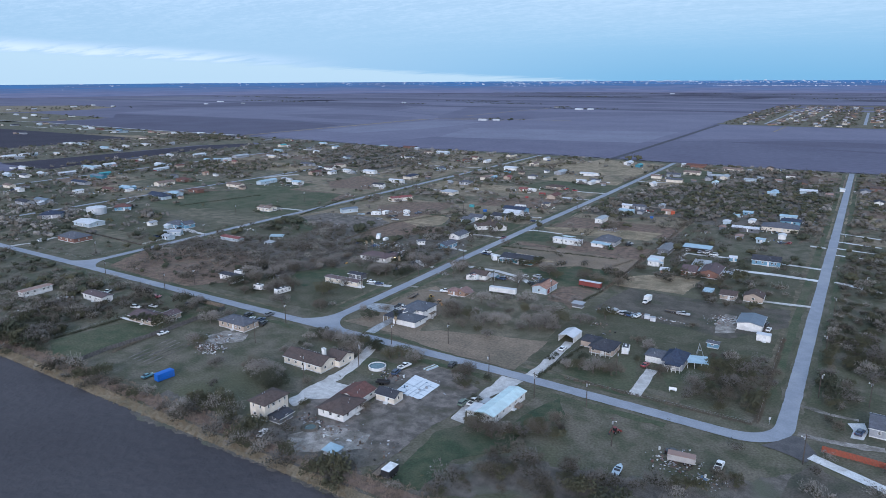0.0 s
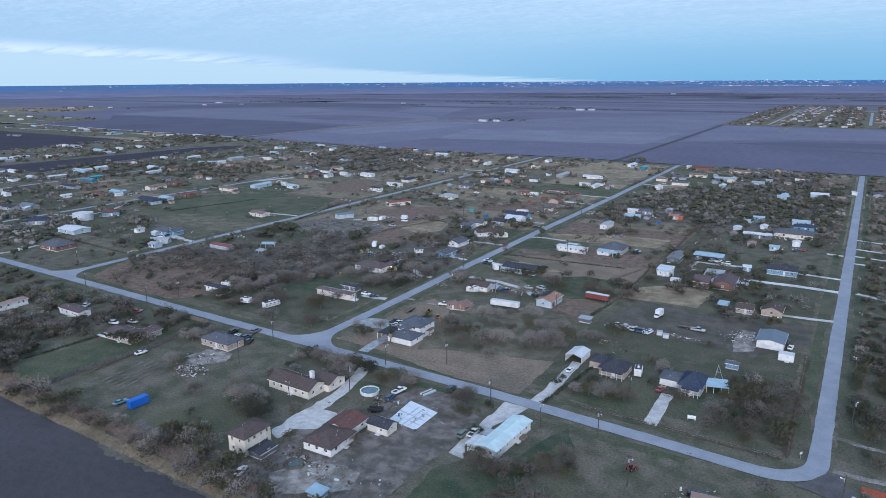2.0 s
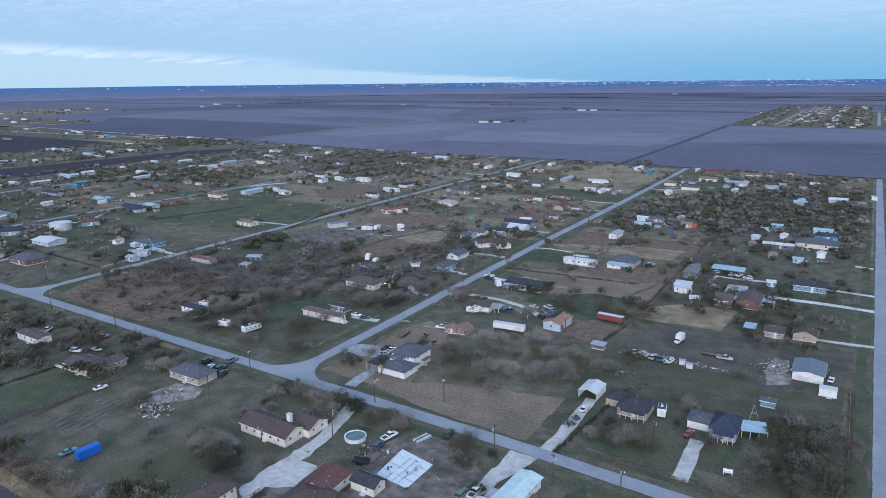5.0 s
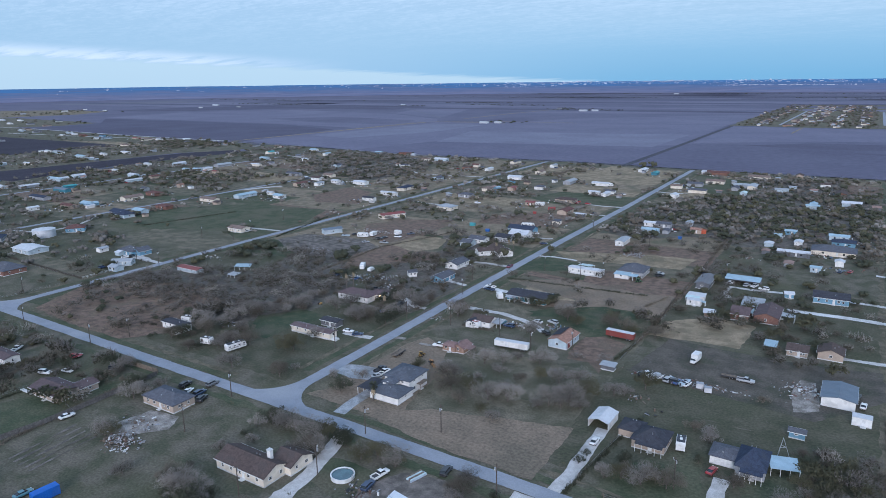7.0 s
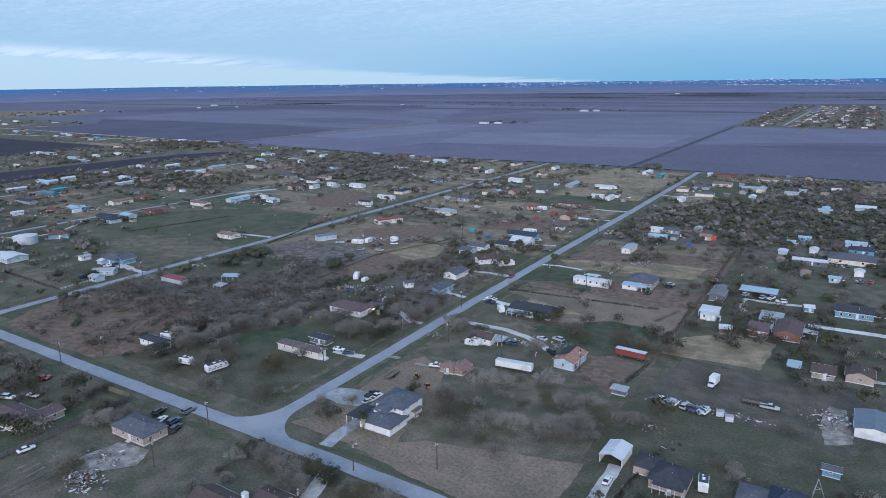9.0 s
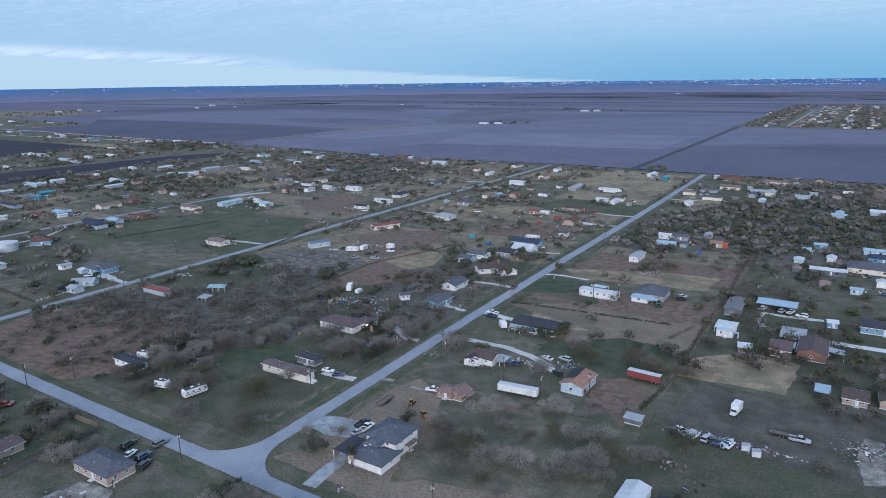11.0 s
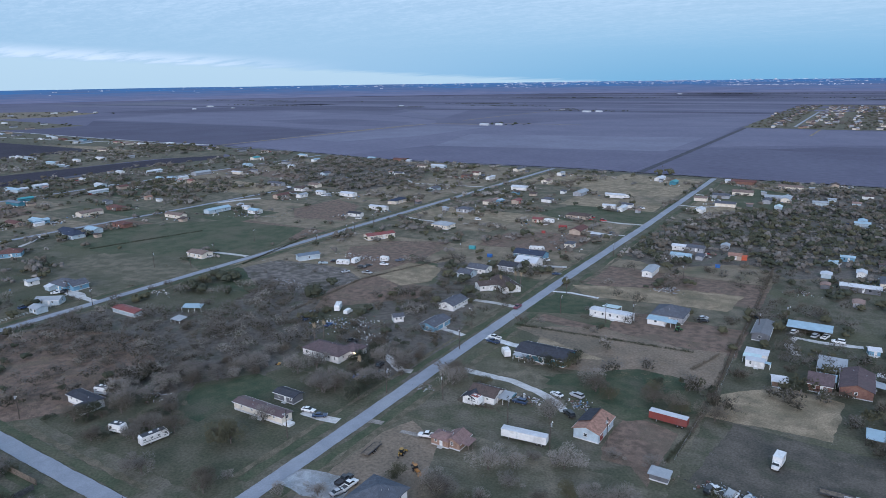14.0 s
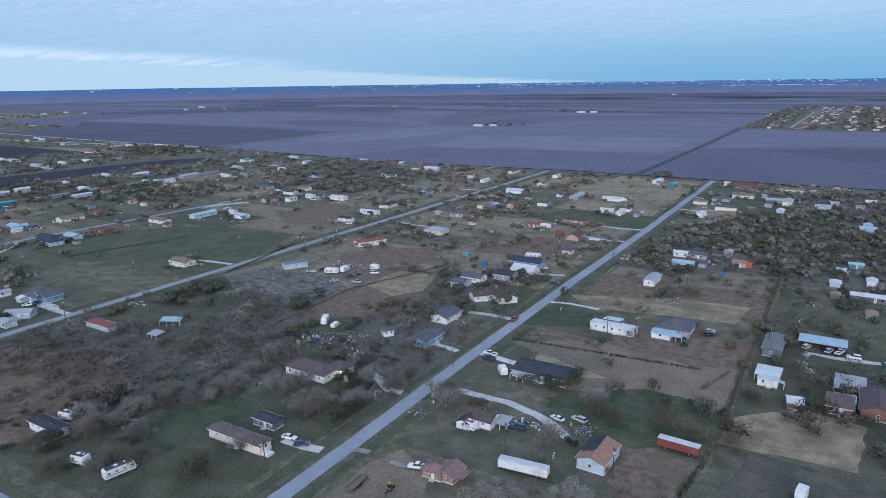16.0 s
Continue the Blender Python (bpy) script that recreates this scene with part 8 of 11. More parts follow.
far_home(-85, 727, 0, 5.7, 4.1, PALEBLUE, M_GREY, "gable", 3.0, "pale blue house with a grey metal gable roof among trees")
far_home(-63, 635, 0, 9.0, 4.1, PALEBLUE, M_BLUE, "gable", 3.0, "pale blue house with a light blue metal gable roof among trees")
far_home(-153, 515, 0, 7.4, 4.1, WHITE, M_WHITE, "gable", 3.0, "white house with a white metal gable roof among trees")
far_home(-130, 529, 90, 5.7, 4.1, GREY, M_GREY, "gable", 3.0, "grey house with a grey metal gable roof among trees")
far_home(-144, 516, 0, 9.8, 5.7, GREY, R_GREY, "gable", 3.0, "grey house with a grey gable roof among trees")
far_home(-147, 494, 0, 10.7, 4.9, PALEBLUE, M_BLUE, "gable", 3.0, "pale blue house with a light blue metal gable roof among trees")
far_home(-121, 508, 0, 6.6, 4.9, TAN, R_ORANGE, "gable", 3.0, "tan house with a orange gable roof among trees")
far_home(-87, 813, 90, 9.8, 6.6, TAN, R_BROWN, "gable", 3.0, "tan house with a brown gable roof among trees")
far_home(-61, 756, 0, 8.2, 4.9, WHITE, R_BROWN, "gable", 3.0, "white house with a brown gable roof among trees")
far_home(-68, 532, 0, 6.6, 3.3, BLUE, M_BLUE, "gable", 3.0, "blue house with a light blue metal gable roof among trees")
far_home(-578, 407, 90, 18.0, 8.2, CREAM, R_TAN, "gable", 3.0, "cream house with a tan gable roof among trees")
far_home(-513, 393, 0, 13.1, 7.4, BRICK, R_RED, "hip", 3.0, "brick house with a brick red hip roof among trees")
far_home(-508, 434, 0, 18.0, 6.6, CREAM, R_TAN, "gable", 3.0, "cream house with a tan gable roof among trees")
far_home(-498, 465, 90, 21.3, 6.6, PALEBLUE, M_BLUE, "gable", 3.0, "pale blue house with a light blue metal gable roof among trees")
far_home(-466, 475, 0, 9.8, 6.6, WHITE, M_BLUE, "gable", 3.0, "white house with a light blue metal gable roof among trees")
far_home(-485, 483, 0, 6.6, 3.3, WHITE, M_WHITE, "gable", 3.0, "white house with a white metal gable roof among trees")
far_home(-559, 588, 0, 18.0, 6.6, GREY, R_GREY, "gable", 3.0, "grey house with a grey gable roof among trees")
far_home(-501, 538, 90, 14.8, 6.6, TAN, R_RED, "gable", 3.0, "tan house with a brick red gable roof among trees")
far_home(-486, 548, 90, 9.8, 4.9, WHITE, M_GREY, "gable", 3.0, "white house with a grey metal gable roof among trees")
far_home(-583, 370, 0, 13.1, 6.6, BLUE, M_BLUE, "gable", 3.0, "blue house with a light blue metal gable roof among trees")
far_home(-525, 361, 0, 13.1, 8.2, DARKGREY, R_NAVY, "gable", 3.0, "dark grey house with a navy gable roof among trees")
far_home(-514, 372, 0, 11.5, 6.6, PALEBLUE, M_BLUE, "gable", 3.0, "pale blue house with a light blue metal gable roof among trees")
far_home(-613, 444, 0, 7.4, 4.9, GREY, R_GREY, "gable", 3.0, "grey house with a grey gable roof among trees")
far_home(-580, 431, 0, 14.8, 8.2, BRICK, R_RED, "hip", 3.0, "brick house with a brick red hip roof among trees")
far_home(-600, 474, 90, 5.7, 4.1, TAN, R_ORANGE, "gable", 3.0, "tan house with a orange gable roof among trees")
far_home(-694, 417, 90, 11.5, 4.9, TEAL, M_TEAL, "gable", 3.0, "teal house with a teal metal gable roof among trees")
far_home(-756, 444, 90, 11.5, 5.7, WHITE, M_WHITE, "gable", 3.0, "white house with a white metal gable roof among trees")
far_home(-764, 466, 90, 13.1, 6.6, PALEBLUE, M_WHITE, "gable", 3.0, "pale blue house with a white metal gable roof among trees")
far_home(-791, 514, 90, 18.0, 6.6, TAN, R_GREY, "gable", 3.0, "tan house with a grey gable roof among trees")
far_home(-771, 514, 0, 6.6, 4.1, WHITE, M_WHITE, "gable", 3.0, "white house with a white metal gable roof among trees")
far_home(-714, 499, 0, 11.5, 6.6, PALEBLUE, M_WHITE, "gable", 3.0, "pale blue house with a white metal gable roof among trees")
far_home(-676, 474, 90, 18.0, 4.1, PALEBLUE, M_WHITE, "gable", 3.0, "pale blue house with a white metal gable roof among trees")
far_home(-680, 501, 90, 9.8, 5.7, TAN, R_RED, "gable", 3.0, "tan house with a brick red gable roof among trees")
far_home(-791, 570, 0, 9.8, 4.9, WHITE, M_WHITE, "gable", 3.0, "white house with a white metal gable roof among trees")
far_home(-759, 592, 90, 16.4, 6.6, PALEBLUE, M_WHITE, "gable", 3.0, "pale blue house with a white metal gable roof among trees")
far_home(-697, 608, 90, 21.3, 8.2, GREY, M_GREY, "gable", 3.0, "grey house with a grey metal gable roof among trees")
far_home(-682, 572, 90, 11.5, 4.9, WHITE, M_WHITE, "gable", 3.0, "white house with a white metal gable roof among trees")
far_home(-688, 564, 0, 13.1, 4.9, PALEBLUE, M_BLUE, "gable", 3.0, "pale blue house with a light blue metal gable roof among trees")
far_home(-701, 558, 0, 8.2, 4.9, PALEBLUE, M_BLUE, "gable", 3.0, "pale blue house with a light blue metal gable roof among trees")
far_home(-653, 560, 0, 7.4, 4.1, TAN, RUST_RED, "gable", 3.0, "tan house with a red metal gable roof among trees")
far_home(-661, 628, 0, 14.8, 4.1, CREAM, M_WHITE, "gable", 3.0, "cream house with a white metal gable roof among trees")
far_home(-705, 683, 0, 11.5, 6.6, PALEBLUE, M_BLUE, "gable", 3.0, "pale blue house with a light blue metal gable roof among trees")
far_home(-755, 741, 90, 11.5, 7.4, CREAM, M_TEAL, "gable", 3.0, "cream house with a teal metal gable roof among trees")
far_home(-680, 723, 0, 11.5, 5.7, GREY, R_GREY, "gable", 3.0, "grey house with a grey gable roof among trees")
far_home(-646, 698, 0, 8.2, 4.9, WHITE, M_WHITE, "gable", 3.0, "white house with a white metal gable roof among trees")
far_home(-658, 650, 0, 7.4, 4.9, GREY, R_GREY, "gable", 3.0, "grey house with a grey gable roof among trees")
far_home(-811, 811, 0, 11.5, 4.9, CREAM, R_TAN, "gable", 3.0, "cream house with a tan gable roof among trees")
far_home(-857, 808, 90, 14.8, 5.7, GREY, R_GREY, "gable", 3.0, "grey house with a grey gable roof among trees")
far_home(-938, 807, 0, 9.8, 4.9, GREY, R_DARK, "gable", 3.0, "grey house with a charcoal gable roof among trees")
far_home(-963, 585, 0, 21.3, 5.7, PALEBLUE, M_BLUE, "gable", 3.0, "pale blue house with a light blue metal gable roof among trees")
far_home(-962, 617, 0, 11.5, 4.9, WHITE, M_WHITE, "gable", 3.0, "white house with a white metal gable roof among trees")
far_home(-921, 573, 90, 8.2, 3.3, PALEBLUE, M_WHITE, "gable", 3.0, "pale blue house with a white metal gable roof among trees")
far_home(-1063, 717, 0, 23.0, 5.7, CREAM, R_TAN, "gable", 3.0, "cream house with a tan gable roof among trees")
far_home(-955, 647, 0, 18.0, 4.9, WHITE, M_WHITE, "gable", 3.0, "white house with a white metal gable roof among trees")
far_home(-1054, 603, 0, 23.0, 6.6, PALEBLUE, M_GREY, "gable", 3.0, "pale blue house with a grey metal gable roof among trees")
far_home(-1181, 814, 0, 11.5, 5.7, TAN, RUST_RED, "gable", 3.0, "tan house with a red metal gable roof among trees")
far_home(-1107, 812, 0, 16.4, 4.9, WHITE, M_WHITE, "gable", 3.0, "white house with a white metal gable roof among trees")
far_home(-1236, 791, 90, 21.3, 6.6, PALEBLUE, M_SLATE, "gable", 3.0, "pale blue house with a slate metal gable roof among trees")
far_home(-1300, 823, 0, 14.8, 5.7, BLUE, R_NAVY, "gable", 3.0, "blue house with a navy gable roof among trees")
far_home(-1394, 797, 0, 11.5, 4.9, WHITE, M_WHITE, "gable", 3.0, "white house with a white metal gable roof among trees")
far_home(-1084, 603, 0, 9.8, 5.7, WHITE, M_WHITE, "gable", 3.0, "white house with a white metal gable roof among trees")
far_home(-1448, 841, 0, 18.0, 4.9, PALEBLUE, M_GREY, "gable", 3.0, "pale blue house with a grey metal gable roof among trees")
far_home(-933, 678, 90, 8.2, 4.1, GREY, M_GREY, "gable", 3.0, "grey house with a grey metal gable roof among trees")
far_home(-1378, 674, 0, 24.6, 5.7, GREY, R_GREY, "gable", 3.0, "grey house with a grey gable roof among trees")
far_home(-2087, 1060, 0, 21.3, 6.6, WHITE, M_WHITE, "gable", 3.0, "white house with a white metal gable roof among trees")
far_home(-2604, 1474, 90, 24.6, 7.4, WHITE, M_WHITE, "gable", 3.0, "white house with a white metal gable roof among trees")
far_home(-2699, 1610, 0, 21.3, 5.7, WHITE, M_GREY, "gable", 3.0, "white house with a grey metal gable roof among trees")
far_home(-1752, 957, 90, 19.7, 5.7, TAN, R_BROWN, "gable", 3.0, "tan house with a brown gable roof among trees")
far_home(-779, 360, 0, 11.5, 6.6, PALEBLUE, M_WHITE, "gable", 3.0, "pale blue house with a white metal gable roof among trees")
far_home(-828, 400, 0, 13.1, 4.9, WHITE, M_WHITE, "gable", 3.0, "white house with a white metal gable roof among trees")
far_home(-754, 365, 0, 11.5, 7.4, WHITE, R_GREY, "gable", 3.0, "white house with a grey gable roof among trees")
far_home(-755, 383, 0, 11.5, 5.7, PALEBLUE, M_WHITE, "gable", 3.0, "pale blue house with a white metal gable roof among trees")
far_home(-694, 320, 0, 13.1, 5.7, CREAM, R_TAN, "gable", 3.0, "cream house with a tan gable roof among trees")
far_home(-661, 313, 0, 8.2, 4.9, WHITE, M_WHITE, "gable", 3.0, "white house with a white metal gable roof among trees")
far_home(-941, 452, 90, 11.5, 4.9, GREY, M_GREY, "gable", 3.0, "grey house with a grey metal gable roof among trees")
far_home(-967, 483, 90, 9.8, 4.9, PALEBLUE, M_WHITE, "gable", 3.0, "pale blue house with a white metal gable roof among trees")
far_home(-966, 468, 0, 9.8, 5.7, WHITE, M_WHITE, "gable", 3.0, "white house with a white metal gable roof among trees")
far_home(-944, 503, 0, 13.1, 4.1, CREAM, M_WHITE, "gable", 3.0, "cream house with a white metal gable roof among trees")
far_home(-588, 281, 0, 16.4, 7.4, GREY, R_DARK, "gable", 3.0, "grey house with a charcoal gable roof among trees")
far_home(-582, 293, 0, 18.0, 6.6, GREY, M_SLATE, "gable", 3.0, "grey house with a slate metal gable roof among trees")
far_home(-760, 440, 0, 24.6, 6.6, PALEBLUE, M_BLUE, "gable", 3.0, "pale blue house with a light blue metal gable roof among trees")
far_home(-681, 402, 0, 21.3, 5.7, TEAL, M_SLATE, "gable", 3.0, "teal house with a slate metal gable roof among trees")
far_home(-735, 399, 90, 18.0, 4.9, GREY, M_WHITE, "gable", 3.0, "grey house with a white metal gable roof among trees")
far_home(-655, 368, 0, 24.6, 6.6, GREY, R_NAVY, "gable", 3.0, "grey house with a navy gable roof among trees")
far_home(-588, 356, 0, 14.8, 6.6, TAN, R_RED, "gable", 3.0, "tan house with a brick red gable roof among trees")
far_home(-578, 369, 90, 11.5, 5.7, BLUE, M_BLUE, "gable", 3.0, "blue house with a light blue metal gable roof among trees")
far_home(-516, 358, 0, 16.4, 9.0, PALEBLUE, R_NAVY, "hip", 3.0, "pale blue house with a navy hip roof among trees")
far_home(-421, 283, 90, 5.5, 4.2, WHITE, M_GREY, "gable", 2.6, "small white shed with a grey metal roof by a blue house")
far_home(-374, 262, 0, 6.5, 5.0, PALEBLUE, M_GREY, "gable", 2.7, "small pale blue house with a grey metal roof behind a tree")
far_home(-603, 335, 90, 8.2, 4.1, WHITE, M_WHITE, "gable", 3.0, "white house with a white metal gable roof among trees")
# open shed: dark grey walls stand in for the shade under its roof
far_home(-61, 474, 0, 16.4, 4.9, DARKGREY, M_WHITE, "gable", 3.0, "open shed with a white metal gable roof among trees, its shade coloured as dark walls")
far_home(-42, 490, 0, 22.1, 13.1, CREAM, R_GREY, "hip", 3.0, "cream house with a grey hip roof among trees")
far_home(-38, 463, 90, 4.9, 4.1, WHITE, M_WHITE, "gable", 3.0, "white house with a white metal gable roof among trees")
far_home(-48, 444, 0, 4.9, 3.3, PALEBLUE, M_BLUE, "gable", 3.0, "pale blue house with a light blue metal gable roof among trees")
far_home(-38, 514, 0, 12.3, 8.2, BLUE, R_NAVY, "hip", 3.0, "blue house with a navy hip roof among trees")
far_home(-41, 530, 0, 10.7, 4.9, PALEBLUE, M_BLUE, "gable", 3.0, "pale blue house with a light blue metal gable roof among trees")
far_home(-61, 502, 90, 6.6, 4.1, WHITE, M_WHITE, "gable", 3.0, "white house with a white metal gable roof among trees")
far_home(-117, 719, 90, 18.0, 6.6, CREAM, M_GREY, "gable", 3.0, "cream house with a grey metal gable roof among trees")
far_home(-129, 702, 90, 11.5, 5.7, GREY, R_GREY, "gable", 3.0, "grey house with a grey gable roof among trees")
far_home(-38, 660, 0, 13.1, 7.4, PALEBLUE, M_WHITE, "gable", 3.0, "pale blue house with a white metal gable roof among trees")
far_home(-47, 710, 90, 16.4, 8.2, BRICK, R_BROWN, "gable", 3.0, "brick house with a brown gable roof among trees")
far_home(-63, 644, 90, 9.8, 4.9, PALEBLUE, M_BLUE, "gable", 3.0, "pale blue house with a light blue metal gable roof among trees")
far_home(4, 684, 90, 11.5, 7.4, GREY, R_GREY, "gable", 3.0, "grey house with a grey gable roof among trees")
far_home(14, 628, 90, 9.8, 6.6, WHITE, R_DARK, "gable", 3.0, "white house with a charcoal gable roof among trees")
far_home(12, 706, 0, 9.8, 6.6, BRICK, R_BROWN, "gable", 3.0, "brick house with a brown gable roof among trees")
rnd = random.Random(21)
homes = [o for o in scene.objects if o.parent is None and o.get("group") == "homes of the settlement"]
for o in homes[::3]:
    # outbuildings that stand behind many of the homes
    ox, oy = o.matrix_world.translation.x + rnd.choice((-1, 1)) * rnd.uniform(13, 18), o.matrix_world.translation.y + rnd.uniform(-9, 9)
    sh = thing("shed", ox, oy, rnd.choice((0, 90)), "small outbuilding behind a house", "shed", "outbuildings")
    block(sh, rnd.uniform(3.5, 7), rnd.uniform(3, 4.5), 2.3, rnd.choice(("gable", "shed")), rnd.choice((WHITE, GREY, TAN, PALEBLUE, DARKGREY)), rnd.choice((M_GREY, M_WHITE, R_GREY, M_RUST, R_BROWN)), pitch=0.2, win=(0, 0, 0, 0), plain=True, door=0)

# farmsteads out in the fields
far_home(-795, 1447, 0, 20.9, 7.8, M_WHITE, M_WHITE, "gable", 3.2, "white metal farm building out in the fields")
far_home(-766, 1461, 0, 16.0, 6.6, M_WHITE, M_WHITE, "gable", 3.2, "white metal farm building out in the fields")
far_home(-790, 2072, 0, 24.6, 10.5, M_WHITE, M_WHITE, "gable", 3.2, "white metal farm building out in the fields")
far_home(-757, 2086, 0, 18.5, 9.2, M_WHITE, M_WHITE, "gable", 3.2, "white metal farm building out in the fields")
far_home(-918, 2194, 0, 14.8, 7.8, GREY, R_BROWN, "gable", 3.2, "white metal farm building out in the fields")
far_home(-2532, 2116, 0, 36.9, 9.2, M_WHITE, M_WHITE, "gable", 3.2, "white metal farm building out in the fields")
far_home(-2356, 1895, 0, 18.5, 6.6, M_WHITE, M_WHITE, "gable", 3.2, "white metal farm building out in the fields")
far_home(-2259, 2006, 0, 18.5, 6.6, GREY, M_GREY, "gable", 3.2, "white metal farm building out in the fields")
far_home(-1660, 2337, 0, 18.5, 7.8, M_WHITE, M_WHITE, "gable", 3.2, "white metal farm building out in the fields")
far_home(-1029, 4228, 0, 24.6, 9.2, M_WHITE, M_WHITE, "gable", 3.2, "white metal farm building out in the fields")
far_home(-3480, 3791, 0, 49.2, 19.7, M_WHITE, M_WHITE, "gable", 3.2, "white metal farm building out in the fields")
rnd = random.Random(12)
# distant town in rows of lots
TOWN = (CREAM, TAN, TANBRICK, GREY, R_GREY, M_GREY, R_TAN, R_BROWN, R_DARK, R_MAUVE)
town, town_tones = Shape(), []
for _ in range(430):
    tx, ty = round(rnd.uniform(-262, 330) / 46) * 46 + rnd.uniform(-9, 9), rnd.uniform(1575, 2640)
    if min(abs(tx + 192), abs(tx + 8)) < 12:
        tx += 20
    L, W, tall, tone = rnd.uniform(3.2, 6.8), rnd.uniform(2.6, 4.2), 2.7, rnd.randrange(4)
    if rnd.random() < 0.5:
        L, W = W, L
    before = len(town.f)
    town.box(tx, ty, 0.0, 2 * L, 2 * W, tall)
    town_tones += [tone] * (len(town.f) - before)
    before, cover, ridge = len(town.f), rnd.randrange(4, 10), rnd.uniform(0.2, 0.7)
    town.loft([[(tx - L - 0.5, ty - W - 0.5, tall), (tx + L + 0.5, ty - W - 0.5, tall), (tx + L + 0.5, ty + W + 0.5, tall), (tx - L - 0.5, ty + W + 0.5, tall)],
               [(tx - L * ridge, ty - 0.1, tall + 1.9), (tx + L * ridge, ty - 0.1, tall + 1.9), (tx + L * ridge, ty + 0.1, tall + 1.9), (tx - L * ridge, ty + 0.1, tall + 1.9)]])
    town_tones += [cover] * (len(town.f) - before)
me = mesh_from("town_houses", town.v, town.f, TOWN)
me.polygons.foreach_set("material_index", town_tones)
tagged(new("town_houses", me), "rows of small pale houses in a distant town", "houses", kind="stuff")
for tx, ty, wall, cover, word in (
    (-2168, 1051, M_WHITE, M_WHITE, "white metal"), (-1950, 966, WHITE, M_WHITE, "white"), (-1869, 977, GREY, R_GREY, "grey"), (-1915, 1075, WHITE, R_GREY, "white"), (-2504, 1573, WHITE, M_GREY, "white"),
    (-1620, 832, PALEBLUE, M_WHITE, "pale blue"), (-1547, 827, GREY, R_GREY, "grey"), (-1404, 825, WHITE, M_WHITE, "white"), (-1344, 810, BRICK, R_RED, "brick"), (-1251, 785, WHITE, M_GREY, "white"),
    (-1131, 803, CREAM, R_TAN, "cream"), (-1119, 822, BRICK, R_BROWN, "brick"), (-965, 450, WHITE, M_WHITE, "white"), (-1651, 794, GREY, R_DARK, "grey"), (-1648, 860, TAN, R_BROWN, "tan"),
    (-1684, 777, CREAM, R_TAN, "cream"), (-2572, 1225, WHITE, R_GREY, "white"), (-2535, 1291, GREY, M_GREY, "grey"), (-1010, 800, CREAM, R_GREY, "cream"), (-1060, 835, WHITE, M_WHITE, "white"),
):
    far_home(tx, ty, 90 * (tx % 2), 17.0, 8.0, wall, cover, "gable", 3.0, word + " house on a far strip of lots", win=(0, 0, 0, 0), door=0)


# loose clutter and parked cars round the farther homes
rnd = random.Random(90)
clutter, which = Shape(), []
for i, o in enumerate(homes):
    hx, hy = o.matrix_world.translation.x, o.matrix_world.translation.y
    if hy > 830:
        continue
    side = rnd.uniform(0, 6.283)
    for _ in range(rnd.choice((4, 9, 16, 24))):
        a, d = side + rnd.gauss(0, 0.7), rnd.uniform(8, 17)
        cx, cy = hx + d * math.cos(a), hy + d * math.sin(a)
        if min(abs(cx - g) for g in GRID) < 5 or abs(cy - 196) < 5:
            continue
        clutter.box(cx, cy, 0.03, rnd.uniform(0.3, 1.5), rnd.uniform(0.3, 0.9), rnd.uniform(0.15, 0.9), rnd.uniform(0, 6.3))
        which += [rnd.choice((0, 0, 1, 2, 3, 4, 4, 5))] * 6
    if i % 3 == 1:
        a = rnd.uniform(0, 6.283)
        cx, cy = hx + 11 * math.cos(a), hy + 9 * math.sin(a)
        if min(abs(cx - g) for g in GRID) > 5:
            tone, word = rnd.choice((((0.70, 0.70, 0.69), "white"), ((0.03, 0.03, 0.034), "black"), ((0.34, 0.35, 0.36), "silver"), ((0.04, 0.07, 0.16), "dark blue"), ((0.26, 0.03, 0.03), "red")))
            car = thing("car", cx, cy, rnd.choice((0, 90, 20, 70)), word + " car parked beside a farther home", "car", z=0.11 if cy < 480 else -0.2)
            for nm, key, mt in (("body", "body", PAINT), ("glasshouse", "glass", PANE)):
                if "far_" + key not in _cars:
                    _cars["far_" + key] = hull(CARS["suv"][key]).mesh(nm, mt)
                part(nm, _cars["far_" + key], mt, car).color = (*tone, 1)
            if "far_wheels" not in _cars:
                _cars["far_wheels"] = Shape().rod((0, -0.14, 0), (0, 0.14, 0), 0.38, sides=10).mesh("wheel", TYRE)
            for wx in (-1.45, 1.45):
                for wy in (-0.82, 0.82) if cy < 480 else ():
                    part("wheel", _cars["far_wheels"], TYRE, car, at=(wx, wy, 0.38))
me = mesh_from("yard_clutter", clutter.v, clutter.f, JUNK)
me.polygons.foreach_set("material_index", which)
tagged(new("yard_clutter", me), "loose boxes, boards and junk in yards", "clutter", kind="stuff")


